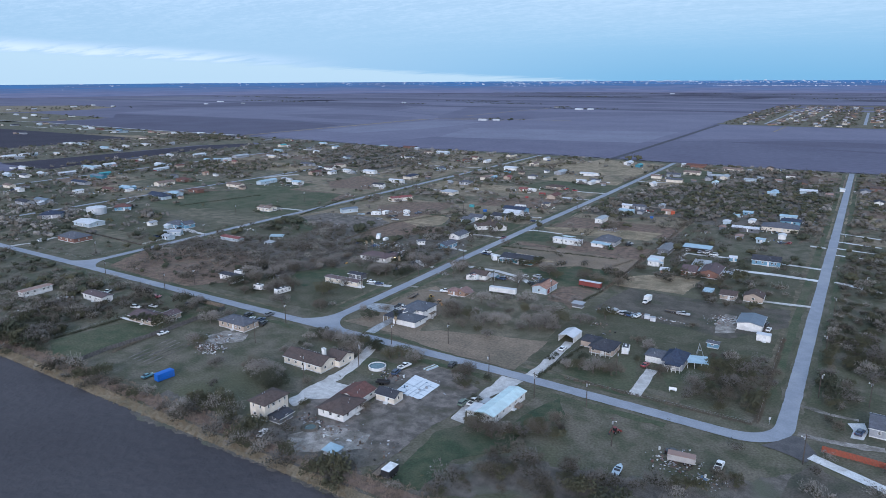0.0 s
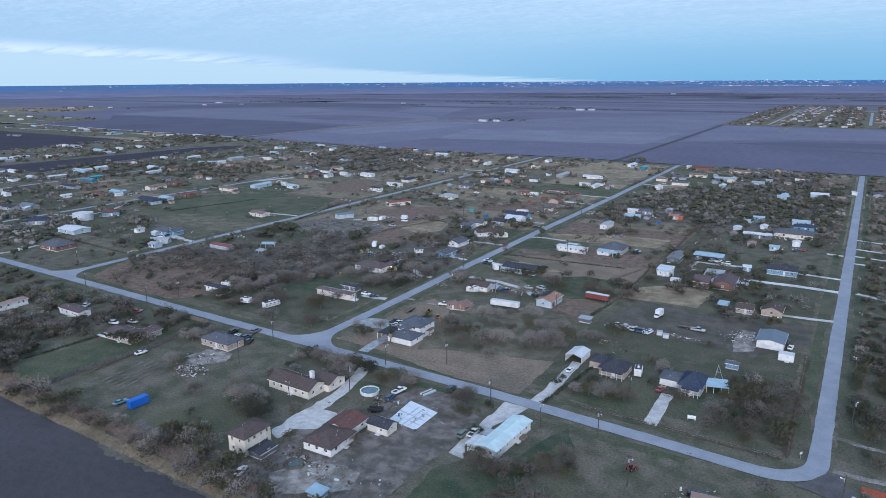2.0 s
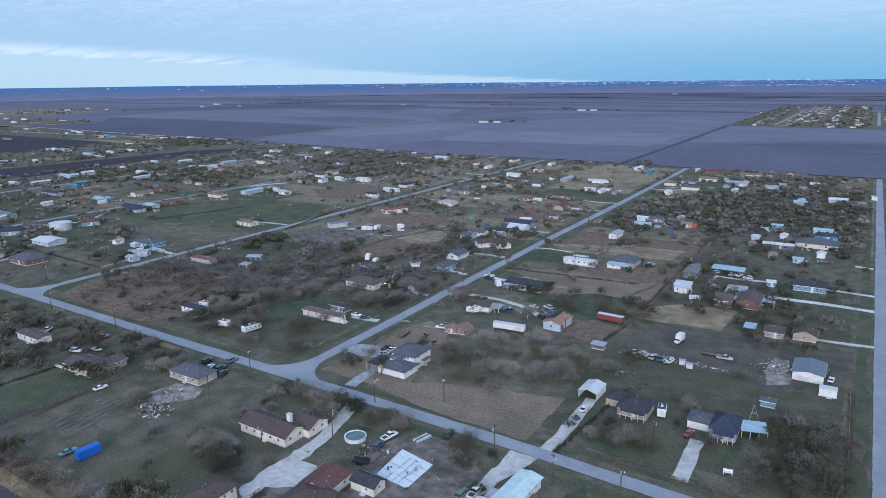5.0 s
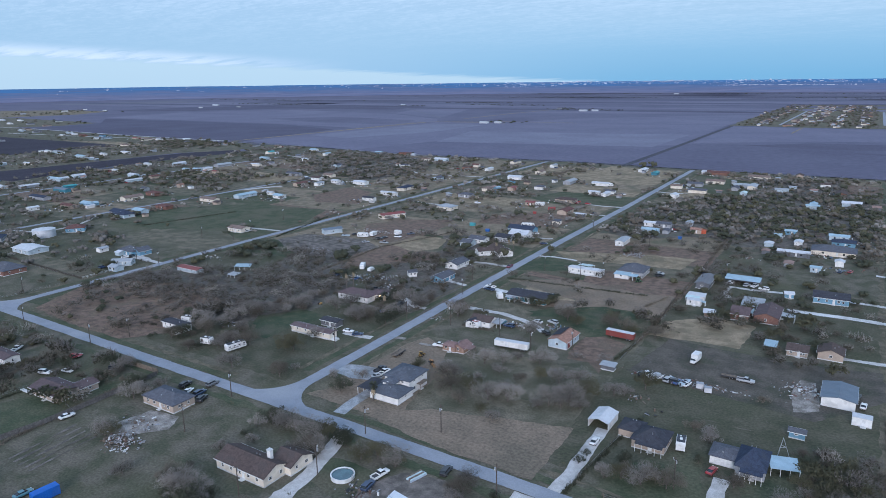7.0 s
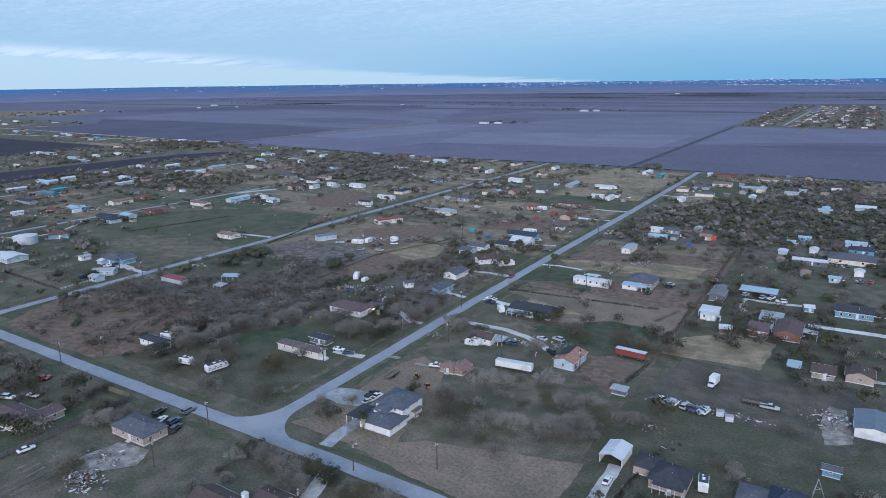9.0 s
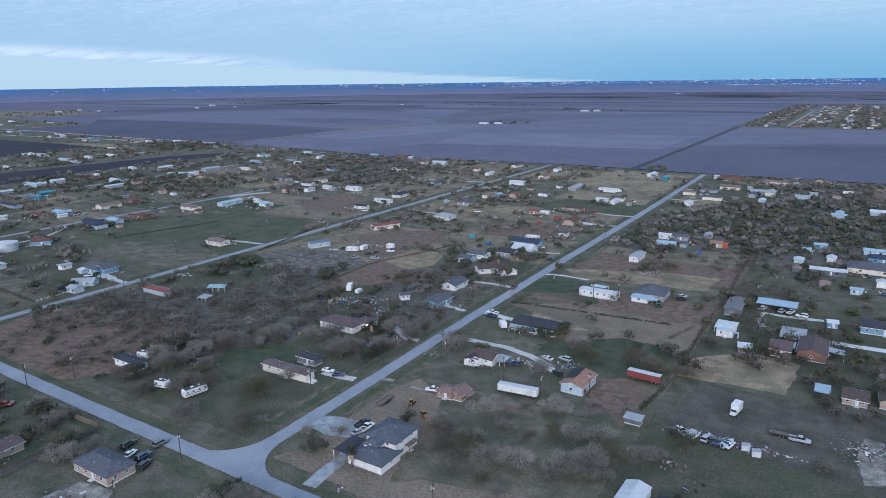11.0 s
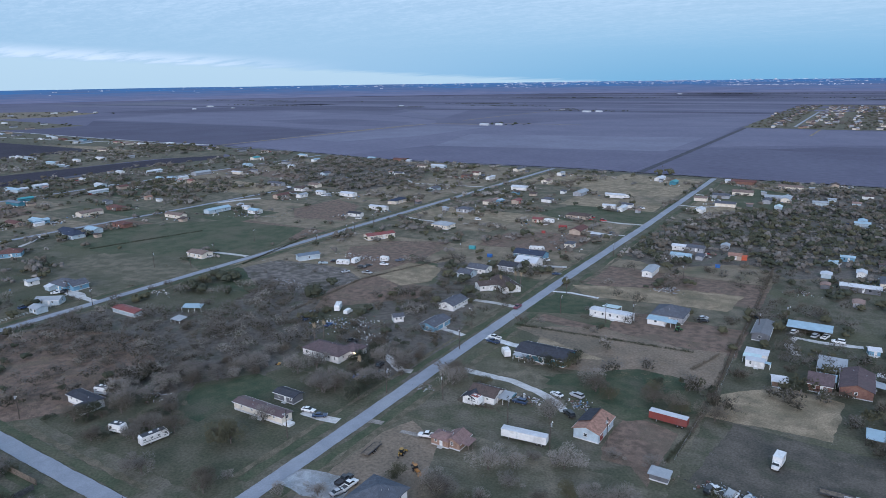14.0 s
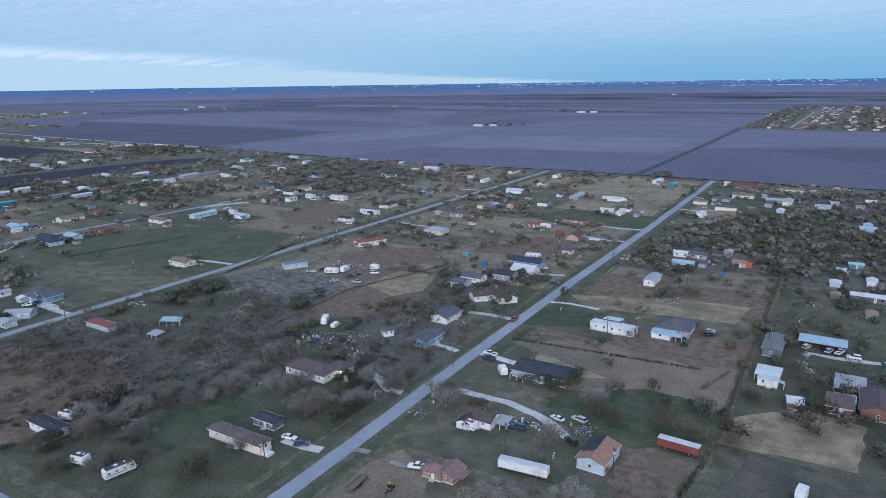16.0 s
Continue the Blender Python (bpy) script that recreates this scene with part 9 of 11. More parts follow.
# ================= trees, brush and weeds =================
def foliage(name, a, b, rough=0.9):
    m = bpy.data.materials.new(name)
    m.use_nodes = True
    t = m.node_tree
    bsdf = t.nodes["Principled BSDF"]
    bsdf.inputs["Roughness"].default_value = rough
    bsdf.inputs["Specular IOR Level"].default_value = 0.2
    geo, info = t.nodes.new("ShaderNodeNewGeometry"), t.nodes.new("ShaderNodeObjectInfo")
    big = t.nodes.new("ShaderNodeTexNoise")
    big.inputs["Scale"].default_value = 0.11
    big.inputs["Detail"].default_value = 3.0
    t.links.new(geo.outputs["Position"], big.inputs["Vector"])
    add = t.nodes.new("ShaderNodeMath")
    add.operation = "ADD"
    dim = t.nodes.new("ShaderNodeMath")
    dim.operation = "MULTIPLY_ADD"
    dim.inputs[1].default_value, dim.inputs[2].default_value = 0.36, 0.32
    t.links.new(geo.outputs["Random Per Island"], dim.inputs[0])
    t.links.new(dim.outputs[0], add.inputs[0])
    t.links.new(info.outputs["Random"], add.inputs[1])
    add2 = t.nodes.new("ShaderNodeMath")
    add2.operation = "MULTIPLY_ADD"
    t.links.new(big.outputs["Fac"], add2.inputs[0])
    add2.inputs[1].default_value = 2.0
    t.links.new(add.outputs[0], add2.inputs[2])
    rng = t.nodes.new("ShaderNodeMapRange")
    rng.inputs["From Min"].default_value, rng.inputs["From Max"].default_value = 0.9, 2.6
    t.links.new(add2.outputs[0], rng.inputs["Value"])
    mx = t.nodes.new("ShaderNodeMix")
    mx.data_type = "RGBA"
    t.links.new(rng.outputs[0], mx.inputs["Factor"])
    mx.inputs["A"].default_value, mx.inputs["B"].default_value = (*a, 1), (*b, 1)
    t.links.new(mx.outputs["Result"], bsdf.inputs["Base Color"])
    return m


TWIG_GREY = foliage("grey_twigs", (0.104, 0.096, 0.087), (0.222, 0.203, 0.182))
TWIG_BROWN = foliage("brown_twigs", (0.074, 0.065, 0.052), (0.164, 0.143, 0.113))
TWIG_PALE = foliage("pale_twigs", (0.150, 0.137, 0.122), (0.290, 0.266, 0.236))
LEAF_OLIVE = foliage("olive_leaves", (0.053, 0.053, 0.031), (0.112, 0.105, 0.064))
LEAF_DARK = foliage("dark_evergreen_leaves", (0.031, 0.036, 0.024), (0.070, 0.073, 0.048))
# Dark colour that paints the shade inside bare crowns.
CROWN_SHADE = foliage("dark_inner_branches", (0.034, 0.032, 0.022), (0.084, 0.077, 0.054))
BARK = surface("grey_bark", (0.14, 0.12, 0.105), (0.10, 0.086, 0.075), 0.6, 0.95, 0.4, fine=0.4)
TAN_BLADE = foliage("dry_grass_blades", (0.176, 0.138, 0.088), (0.330, 0.264, 0.176))
RED_BLADE = foliage("reddish_weeds", (0.120, 0.092, 0.072), (0.270, 0.210, 0.160))


def crown_arrays(kind, n, seed, wide):
    """Vertices and quads of one crown of unit radius about (0, 0, 1): many twigs or leaf clumps in uneven lobes."""
    g = np.random.default_rng(seed)
    lobes = g.normal(size=(13, 3)) * (0.40, 0.40, 0.26)
    lobes[:, 2] = np.abs(lobes[:, 2]) * 0.9
    size = g.uniform(0.25, 0.55, 13)
    k = g.integers(0, 13, n)
    d = g.normal(size=(n, 3))
    d /= np.linalg.norm(d, axis=1, keepdims=True)
    r = size[k] * g.uniform(0.35, 1.0, n) ** 0.6
    p = lobes[k] + d * r[:, None] * (1, 1, 0.8)
    p[:, 2] = p[:, 2] * 0.85 + 0.62
    p[:, 2] = np.maximum(p[:, 2], 0.05)
    if kind == "twig":
        out = p - (0, 0, 0.1)
        out /= np.linalg.norm(out, axis=1, keepdims=True) + 1e-6
        out = out + g.normal(size=(n, 3)) * 0.7 + (0, 0, 0.25)
        out /= np.linalg.norm(out, axis=1, keepdims=True)
        length = g.uniform(0.10, 0.22, n)[:, None]
    elif kind == "clump":  # small faces lying along the lobes
        out = np.cross(d + g.normal(size=(n, 3)) * 0.5 + (0, 0, 0.1), g.normal(size=(n, 3)))
        out /= np.linalg.norm(out, axis=1, keepdims=True)
        length = g.uniform(0.8, 1.3, n)[:, None] * wide
    else:
        out = g.normal(size=(n, 3))
        out /= np.linalg.norm(out, axis=1, keepdims=True)
        length = g.uniform(1.0, 1.7, n)[:, None] * wide
    side = np.cross(out, d + g.normal(size=(n, 3)) * 0.4 if kind == "clump" else g.normal(size=(n, 3)))
    side /= np.linalg.norm(side, axis=1, keepdims=True) + 1e-6
    w = side * wide * g.uniform(0.7, 1.3, n)[:, None] * 0.5
    a, b = p - out * length * (0.4 if kind == "clump" else 0.0), p + out * length * (0.6 if kind == "clump" else 1.0)
    return np.stack([a - w, a + w, b], 1).reshape(-1, 3)


ICO = [(0, 1, 1.618), (0, -1, 1.618), (0, 1, -1.618), (0, -1, -1.618), (1, 1.618, 0), (-1, 1.618, 0), (1, -1.618, 0), (-1, -1.618, 0), (1.618, 0, 1), (-1.618, 0, 1), (1.618, 0, -1), (-1.618, 0, -1)]
ICO_F = [f for f in itertools.combinations(range(12), 3) if all(math.dist(ICO[a], ICO[b]) < 2.1 for a, b in itertools.combinations(f, 2))]


def lobed_crown(lobes, tufts, seed, wide):
    """A far crown of unit radius: ragged leaf masses of uneven size, with loose tufts standing out of them."""
    g, out = np.random.default_rng(seed), []
    ico = np.array(ICO) / 1.902
    for _ in range(lobes):
        a, d, size = g.uniform(0, 6.283), 0.62 * g.random() ** 0.5, g.uniform(0.24, 0.46)
        mid = np.array([d * math.cos(a), d * math.sin(a), 0.42 + 0.62 * g.random() * (1.1 - d)])
        v = mid + ico * size * g.uniform(0.65, 1.3, (12, 1)) * (1, 1, 0.82)
        v[:, 2] = np.maximum(v[:, 2], 0.04)
        for f in ICO_F:
            p = v[list(f)]
            n = np.cross(p[1] - p[0], p[2] - p[0])
            out.append(p if n @ (p.mean(0) - mid) > 0 else p[::-1])
    return np.concatenate([np.array(out).reshape(-1, 3), crown_arrays("twig", tufts, seed + 1, wide)])


def pieces_mesh(name, v, material, k):
    """A mesh of loose pieces of k corners each."""
    n = len(v) // k
    me = bpy.data.meshes.new(name)
    me.vertices.add(len(v))
    me.vertices.foreach_set("co", np.ascontiguousarray(v, dtype=np.float32).ravel())
    me.loops.add(n * k)
    me.loops.foreach_set("vertex_index", np.arange(n * k, dtype=np.int32))
    me.polygons.add(n)
    me.polygons.foreach_set("loop_start", np.arange(0, n * k, k, dtype=np.int32))
    me.update(calc_edges=True)
    me.materials.append(material)
    return me


def quads_mesh(name, v, material):
    return pieces_mesh(name, v, material, 4)


def twigs_mesh(name, v, material):
    return pieces_mesh(name, v, material, 3)


def trunk_shape(seed, h=1.0, limbs=7):
    """A leaning, forked trunk for a crown of unit radius."""
    rnd, s = random.Random(seed), Shape()
    fork = 0.32 * h
    s.rod((0, 0, -0.05), (0.02, 0.01, fork), 0.055, 0.042, 6)
    for i in range(limbs):
        a = 6.28 * i / limbs + rnd.uniform(-0.4, 0.4)
        r, z = rnd.uniform(0.25, 0.6), rnd.uniform(0.7, 1.15)
        mid = (0.5 * r * math.cos(a), 0.5 * r * math.sin(a), fork + 0.55 * (z - fork))
        tip = (r * math.cos(a + 0.2), r * math.sin(a + 0.2), z)
        s.rod((0.02, 0.01, fork * rnd.uniform(0.7, 1.0)), mid, 0.03, 0.02, 4).rod(mid, tip, 0.02, 0.008, 4)
    return s


KINDS = {  # name: crown kind, material, quads near, twig width near, quads far, width far, label, category, crown height over radius
    "bare": ("twig", TWIG_GREY, 2400, 0.0165, 900, 0.030, "bare grey winter tree with fine twigs", "tree"),
    "pale": ("twig", TWIG_PALE, 2400, 0.0150, 900, 0.028, "pale bare tree with fine whitish twigs", "tree"),
    "brown": ("twig", TWIG_BROWN, 2400, 0.0180, 900, 0.033, "bare brown mesquite tree with fine twigs", "tree"),
    "olive": ("leaf", LEAF_OLIVE, 1900, 0.060, 800, 0.090, "olive green leafy tree with thin crown", "tree"),
    "dark": ("leaf", LEAF_DARK, 2000, 0.064, 800, 0.095, "dark evergreen tree with dense leaves", "tree"),
}
_trees, _far = {}, {k: [] for k in KINDS}


def tree(kind, x, y, r, squash=1.0, near=True):
    """A tree of crown radius r. Near ones are things with trunk and crown, the rest go into one object a kind."""
    spin = (x * 12.9898 + y * 78.233) % 6.283
    if not near:
        _far[kind].append((x, y, r, squash, spin))
        return None
    key = (kind, int(x * 3 + y) % 4)
    m = Matrix.LocRotScale((x, y, 0.04), Euler((0, 0, spin)), (r, r, r * squash))
    if key in _trees:
        src = _trees[key]
        ob = new("tree")
        for child in src.children:
            c = new(child.name.split(".")[0], child.data)
            c.parent = ob
    else:
        ck, mat, n, w, _, _, _, _ = KINDS[kind]
        ob = new("tree")
        v = crown_arrays(ck, n, 7 * key[1] + 1, w)
        if ck == "twig":  # inner branch faces, coloured dark to stand in for shade
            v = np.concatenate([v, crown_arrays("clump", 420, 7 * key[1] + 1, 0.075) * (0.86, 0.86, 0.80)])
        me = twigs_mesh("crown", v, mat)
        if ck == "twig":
            me.materials.append(CROWN_SHADE)
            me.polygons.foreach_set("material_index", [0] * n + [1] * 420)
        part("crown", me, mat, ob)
        part("trunk", trunk_shape(key[1]), BARK, ob)
        _trees[key] = ob
    ob.empty_display_size = 0.3
    ob.matrix_world = m
    return tagged(ob, KINDS[kind][6], "tree", "trees of the settlement")


def palm(x, y, h=9.0, label="tall fan palm with a skirt of dead fronds"):
    t = thing("palm_tree", x, y, 0, label, "palm", "palms", z=0.03)
    part("trunk", Shape().rod((0, 0, -0.1), (0.15, 0.1, h), 0.24, 0.17, 8), BARK, t)
    g, vs = np.random.default_rng(int(x * 10) % 999), []
    for i in range(90):
        a, up = g.uniform(0, 6.28), g.uniform(-0.9, 0.9)
        d = np.array([math.cos(a) * math.cos(up), math.sin(a) * math.cos(up), math.sin(up)])
        s = np.cross(d, (0, 0, 1)) * 0.16
        p = np.array([0.15, 0.1, h])
        vs += [p - s * 0.3, p + s * 0.3, p + d * 1.6 + s - (0, 0, 0.25), p + d * 1.6 - s - (0, 0, 0.25)]
    part("fronds", quads_mesh("fronds", np.array(vs), LEAF_DARK), LEAF_DARK, t)
    sk = []
    for i in range(60):
        a, z = g.uniform(0, 6.28), h - g.uniform(0.4, 2.6)
        d = np.array([math.cos(a), math.sin(a), 0])
        s = np.array([-math.sin(a), math.cos(a), 0]) * 0.14
        p = np.array([0.15, 0.1, z])
        sk += [p - s, p + s, p + d * 0.75 + s - (0, 0, 1.0), p + d * 0.75 - s - (0, 0, 1.0)]
    part("dead_fronds", quads_mesh("dead_fronds", np.array(sk), TAN_BLADE), TAN_BLADE, t)
    return t


def inside(x, y, poly):
    hit_, j = False, len(poly) - 1
    for i in range(len(poly)):
        (xi, yi), (xj, yj) = poly[i], poly[j]
        if (yi > y) != (yj > y) and x < (xj - xi) * (y - yi) / (yj - yi) + xi:
            hit_ = not hit_
        j = i
    return hit_


# places to keep clear: homes, vehicles, heaps
KEEP = [(o.matrix_world.translation.x, o.matrix_world.translation.y, 8.2 if o.get("category") in ("house", "workshop", "barn") else 6.4 if o.get("category") in ("mobile home", "manufactured home", "carport", "shed", "trailer") else 3.0)
        for o in scene.objects if o.parent is None and o.type == "EMPTY" and o.get("category") not in ("utility pole", "fence", "debris")]
_cells = {}
for kx, ky, kr in KEEP:
    _cells.setdefault((int(kx // 30), int(ky // 30)), []).append((kx, ky, kr))


def is_clear(x, y, r):
    if any(abs(x - g) < 5.5 + r * 0.5 for g in (*GRID, 168.0)) and y < 822:
        return False
    if abs(y - 196) < 5.0 + r * 0.6:
        return False
    cx, cy = int(x // 30), int(y // 30)
    for i in (-1, 0, 1):
        for j in (-1, 0, 1):
            for kx, ky, kr in _cells.get((cx + i, cy + j), ()):
                if abs(kx - x) < kr + r * 0.6 and abs(ky - y) < kr + r * 0.6:
                    return False
    return True

# ---- where the trees stand ----
CLEARINGS, THICKETS, LONE = [], [], []


def thicket(poly, dense, *kinds):
    THICKETS.append((poly, dense, kinds))


def lone(*tree_at):
    LONE.append(tree_at)


CLEARINGS.append([(-135, 119), (-146, 144), (-146, 176), (-135, 182), (-98, 178), (-94, 126), (-118, 121)])
CLEARINGS.append([(-271, 125), (-260, 162), (-190, 174), (-160, 135), (-189, 122), (-236, 121)])
CLEARINGS.append([(-180, 203), (-183, 223), (-180, 257), (-172, 268), (-158, 259), (-149, 237), (-148, 224), (-144, 208), (-150, 200), (-165, 199)])
CLEARINGS.append([(-154, 203), (-138, 217), (-95, 228), (-95, 198), (-137, 200)])
CLEARINGS.append([(-90, 265), (-92, 317), (-66, 311), (-41, 312), (-19, 317), (-17, 286), (-57, 273)])
CLEARINGS.append([(-96, 331), (-80, 347), (-62, 343), (-64, 315), (-98, 313)])
CLEARINGS.append([(-184, 405), (-154, 400), (-146, 370), (-184, 373)])
CLEARINGS.append([(-265, 250), (-228, 277), (-181, 259), (-184, 233), (-205, 221), (-220, 211), (-244, 237)])
CLEARINGS.append([(-502, 340), (-518, 394), (-462, 445), (-391, 452), (-373, 409), (-370, 349), (-373, 304), (-412, 293)])
CLEARINGS.append([(-182, 419), (-106, 440), (-98, 378), (-113, 369), (-187, 366), (-187, 399)])
CLEARINGS.append([(-293, 735), (-250, 833), (-198, 798), (-198, 575), (-262, 551)])
CLEARINGS.append([(-276, 384), (-277, 410), (-254, 413), (-246, 390), (-267, 337), (-279, 343)])
CLEARINGS.append([(-354, 370), (-305, 397), (-277, 373), (-299, 341)])
CLEARINGS.append([(-68, 183), (-39, 184), (-32, 158), (-62, 163)])
CLEARINGS.append([(-111, 132), (-100, 151), (-80, 152), (-82, 134), (-90, 120)])
CLEARINGS.append([(-189, 251), (-164, 309), (-137, 299), (-125, 268), (-184, 233)])
CLEARINGS.append([(-187, 326), (-180, 349), (-119, 344), (-123, 319), (-161, 310)])
CLEARINGS.append([(-105, 140), (-85, 159), (-72, 189), (-60, 157), (-83, 142)])
CLEARINGS.append([(-638, 428), (-595, 463), (-553, 461), (-513, 401), (-550, 361), (-591, 363)])
CLEARINGS.append([(-536, 464), (-521, 544), (-473, 515), (-409, 448), (-407, 410), (-465, 397), (-502, 398)])
CLEARINGS.append([(-480, 467), (-487, 538), (-443, 578), (-388, 548), (-394, 490), (-427, 449)])
CLEARINGS.append([(-280, 594), (-274, 649), (-219, 642), (-199, 621), (-204, 580), (-244, 573)])
CLEARINGS.append([(-178, 705), (-148, 754), (-100, 762), (-93, 714), (-117, 675), (-150, 657), (-170, 647)])
CLEARINGS.append([(-105, 467), (-51, 501), (-24, 507), (-27, 430), (-68, 416), (-99, 414)])
CLEARINGS.append([(-340, 450), (-335, 482), (-283, 464), (-277, 435), (-290, 399), (-316, 405)])
CLEARINGS.append([(-296, 359), (-286, 370), (-294, 404), (-281, 418), (-260, 379), (-264, 356)])
CLEARINGS.append([(-170, 322), (-98, 330), (-99, 367), (-140, 362), (-178, 352)])
CLEARINGS.append([(-152, 301), (-138, 320), (-98, 330), (-98, 314), (-116, 299)])
# thickets: outline, how thickly grown, kinds
thicket([(-836, 462), (-781, 503), (-735, 545), (-654, 576), (-590, 565), (-574, 493), (-672, 442), (-730, 412)], 0.5, "brown", "bare", "dark", "olive")
thicket([(-367, 238), (-369, 272), (-315, 295), (-246, 311), (-234, 266), (-254, 236), (-287, 242), (-335, 234)], 0.7, "bare", "bare", "brown", "pale", "bare")
thicket([(-368, 256), (-343, 285), (-284, 296), (-261, 317), (-244, 294), (-264, 260), (-318, 252)], 0.7, "bare", "bare", "olive", "bare", "pale")
thicket([(-306, 314), (-318, 345), (-267, 337), (-256, 299), (-264, 282)], 0.6, "bare", "brown", "brown")
thicket([(-377, 162), (-341, 184), (-311, 190), (-270, 174), (-263, 129), (-270, 112)], 0.7, "brown", "olive", "dark", "bare", "pale")
thicket([(-442, 193), (-359, 191), (-304, 188), (-242, 186), (-248, 170), (-285, 164), (-366, 157)], 0.5, "bare", "brown", "dark")
thicket([(-155, 244), (-140, 268), (-108, 270), (-94, 246), (-103, 222), (-129, 218)], 0.13, "bare", "pale", "olive", "pale", "bare")
thicket([(-87, 116), (-88, 127), (-73, 149), (-55, 150), (-29, 157), (-6, 178), (-2, 168)], 0.8, "brown", "olive", "brown", "bare")
thicket([(-51, 233), (-35, 249), (-18, 248), (-16, 206), (-31, 201), (-42, 212)], 0.8, "brown", "olive", "bare", "brown")
thicket([(-12, 394), (17, 468), (15, 225), (-4, 222), (-8, 285)], 0.7, "brown", "olive", "dark", "bare", "pale")
thicket([(-21, 761), (20, 785), (17, 468), (-8, 409)], 0.45, "brown", "olive", "bare")
thicket([(-119, 769), (-50, 804), (-53, 662), (-110, 664)], 0.7, "dark", "brown", "bare")
thicket([(-131, 470), (-95, 495), (-55, 491), (-56, 455), (-91, 452), (-116, 447)], 0.45, "brown", "bare", "dark")
thicket([(-179, 500), (-165, 560), (-150, 615), (-131, 667), (-49, 721), (-15, 724), (-22, 519), (-92, 480), (-111, 499), (-145, 480)], 0.9, "dark", "olive", "dark", "brown", "dark", "bare")
thicket([(-179, 479), (-173, 598), (-131, 630), (-116, 514), (-145, 473)], 0.6, "brown", "dark", "bare", "pale")
thicket([(-249, 346), (-241, 398), (-216, 382), (-190, 324), (-188, 286), (-211, 286), (-234, 300)], 0.6, "brown", "bare", "dark", "brown")
thicket([(-262, 421), (-241, 432), (-218, 391), (-230, 370)], 0.6, "brown", "dark", "bare", "pale")
thicket([(-111, 391), (-92, 437), (-62, 420), (-46, 328), (-81, 329)], 0.5, "brown", "bare", "olive")
thicket([(-171, 193), (-159, 200), (-125, 188), (-134, 177), (-156, 175)], 0.2, "brown", "bare", "olive")
thicket([(-181, 154), (-170, 161), (-151, 141), (-162, 139)], 0.55, "bare", "brown", "dark")
thicket([(-93, 159), (-87, 162), (-78, 149), (-57, 159), (-63, 169), (-74, 163)], 0.7, "brown", "olive", "bare")
thicket([(-152, 183), (-136, 183), (-102, 186), (-101, 176), (-116, 181), (-132, 178)], 0.5, "brown", "bare")
thicket([(-183, 108), (-186, 124), (-142, 121), (-114, 117), (-94, 111), (-105, 108), (-139, 108)], 0.6, "brown", "olive", "bare", "pale")
thicket([(-118, 116), (-108, 124), (-93, 112), (-99, 108)], 0.8, "brown", "olive", "brown")
thicket([(-651, 704), (-619, 813), (-493, 779), (-453, 656), (-461, 597), (-544, 611)], 0.7, "dark", "brown", "bare")
thicket([(-303, 228), (-294, 238), (-250, 241), (-227, 232), (-230, 212), (-268, 208)], 0.5, "bare", "brown", "dark")
thicket([(-94, 737), (-43, 780), (-45, 541), (-77, 531)], 0.85, "dark", "brown", "bare", "olive")
thicket([(-359, 233), (-351, 242), (-318, 236), (-303, 217), (-316, 212)], 0.55, "brown", "bare", "dark")
thicket([(-1033, 763), (-1087, 908), (-1016, 870), (-941, 718)], 0.9, "dark", "brown")
thicket([(-583, 259), (-561, 301), (-477, 271), (-437, 231), (-458, 200)], 0.6, "brown", "dark", "bare", "pale")
thicket([(-56, 662), (-24, 718), (-18, 481), (-38, 451)], 0.5, "brown", "bare")
# ground sheets under thickets: leaf litter, with the trees' shade put into the colour
SKIP = (0, 9, 18, 19, 20, 26, 27, 28)
for k, (poly, dense, _) in enumerate(THICKETS):
    if dense > 0.55 and k not in SKIP and not any(abs(p[1] - 196) < 8 for p in poly):
        sheet_of("thicket_floor", ragged(poly, 3, 1.6, k), 0.0335 + 0.0045 * (k % 5), LITTER, "leaf litter and painted shade under a thicket", "ground")
rnd = random.Random(31)
GREEN_MIX = ("bare", "brown", "brown", "olive", "dark", "bare", "pale")
spots = []
gy = 112.0
while gy < 822:
    gx = -1100.0
    while gx < 330:
        x, y = gx + rnd.uniform(-2.2, 2.2), gy + rnd.uniform(-2.2, 2.2)
        u, pick, size = rnd.random(), rnd.random(), rnd.random()
        gx += 4.4
        if x < -822 and not (x < -905 and y > 420) or y > 812 + 0.0004 * (x + 200) ** 2 * (x < -200) * 0.05:
            continue
        zone = next((z for z in THICKETS if inside(x, y, z[0])), None)
        clump = noise.noise(Vector((x / 26, y / 26, 3.1))) + 0.45 * noise.noise(Vector((x / 9, y / 9, 7.7)))
        if zone:
            ok, kinds = u < zone[1] * (0.95 + 0.8 * clump), zone[2]
        else:
            far = min(1.0, max(0.0, (y - 330) / 260))
            ok, kinds = u < (0.088 + 0.085 * far) * (1 + 5.0 * max(-0.2, clump)), GREEN_MIX
            if ok and any(inside(x, y, c) for c in CLEARINGS):
                ok = u < 0.004
        if not ok:
            continue
        kind = kinds[int(pick * len(kinds))]
        r = 1.7 + 2.6 * size ** 1.5 + (0.4 if kind == "bare" else 0)
        if is_clear(x, y, r):
            spots.append((kind, x, y, r))
        if zone and zone[1] >= 0.7 and y < 420 and pick > 0.3:
            x2, y2 = x + 2.2 * math.sin(9 * u + 40 * size), y + 2.2 * math.cos(9 * u + 40 * size)
            if is_clear(x2, y2, 1.4):
                spots.append((kinds[int(size * len(kinds))], x2, y2, 1.3 + 0.9 * pick))
    gy += 4.4
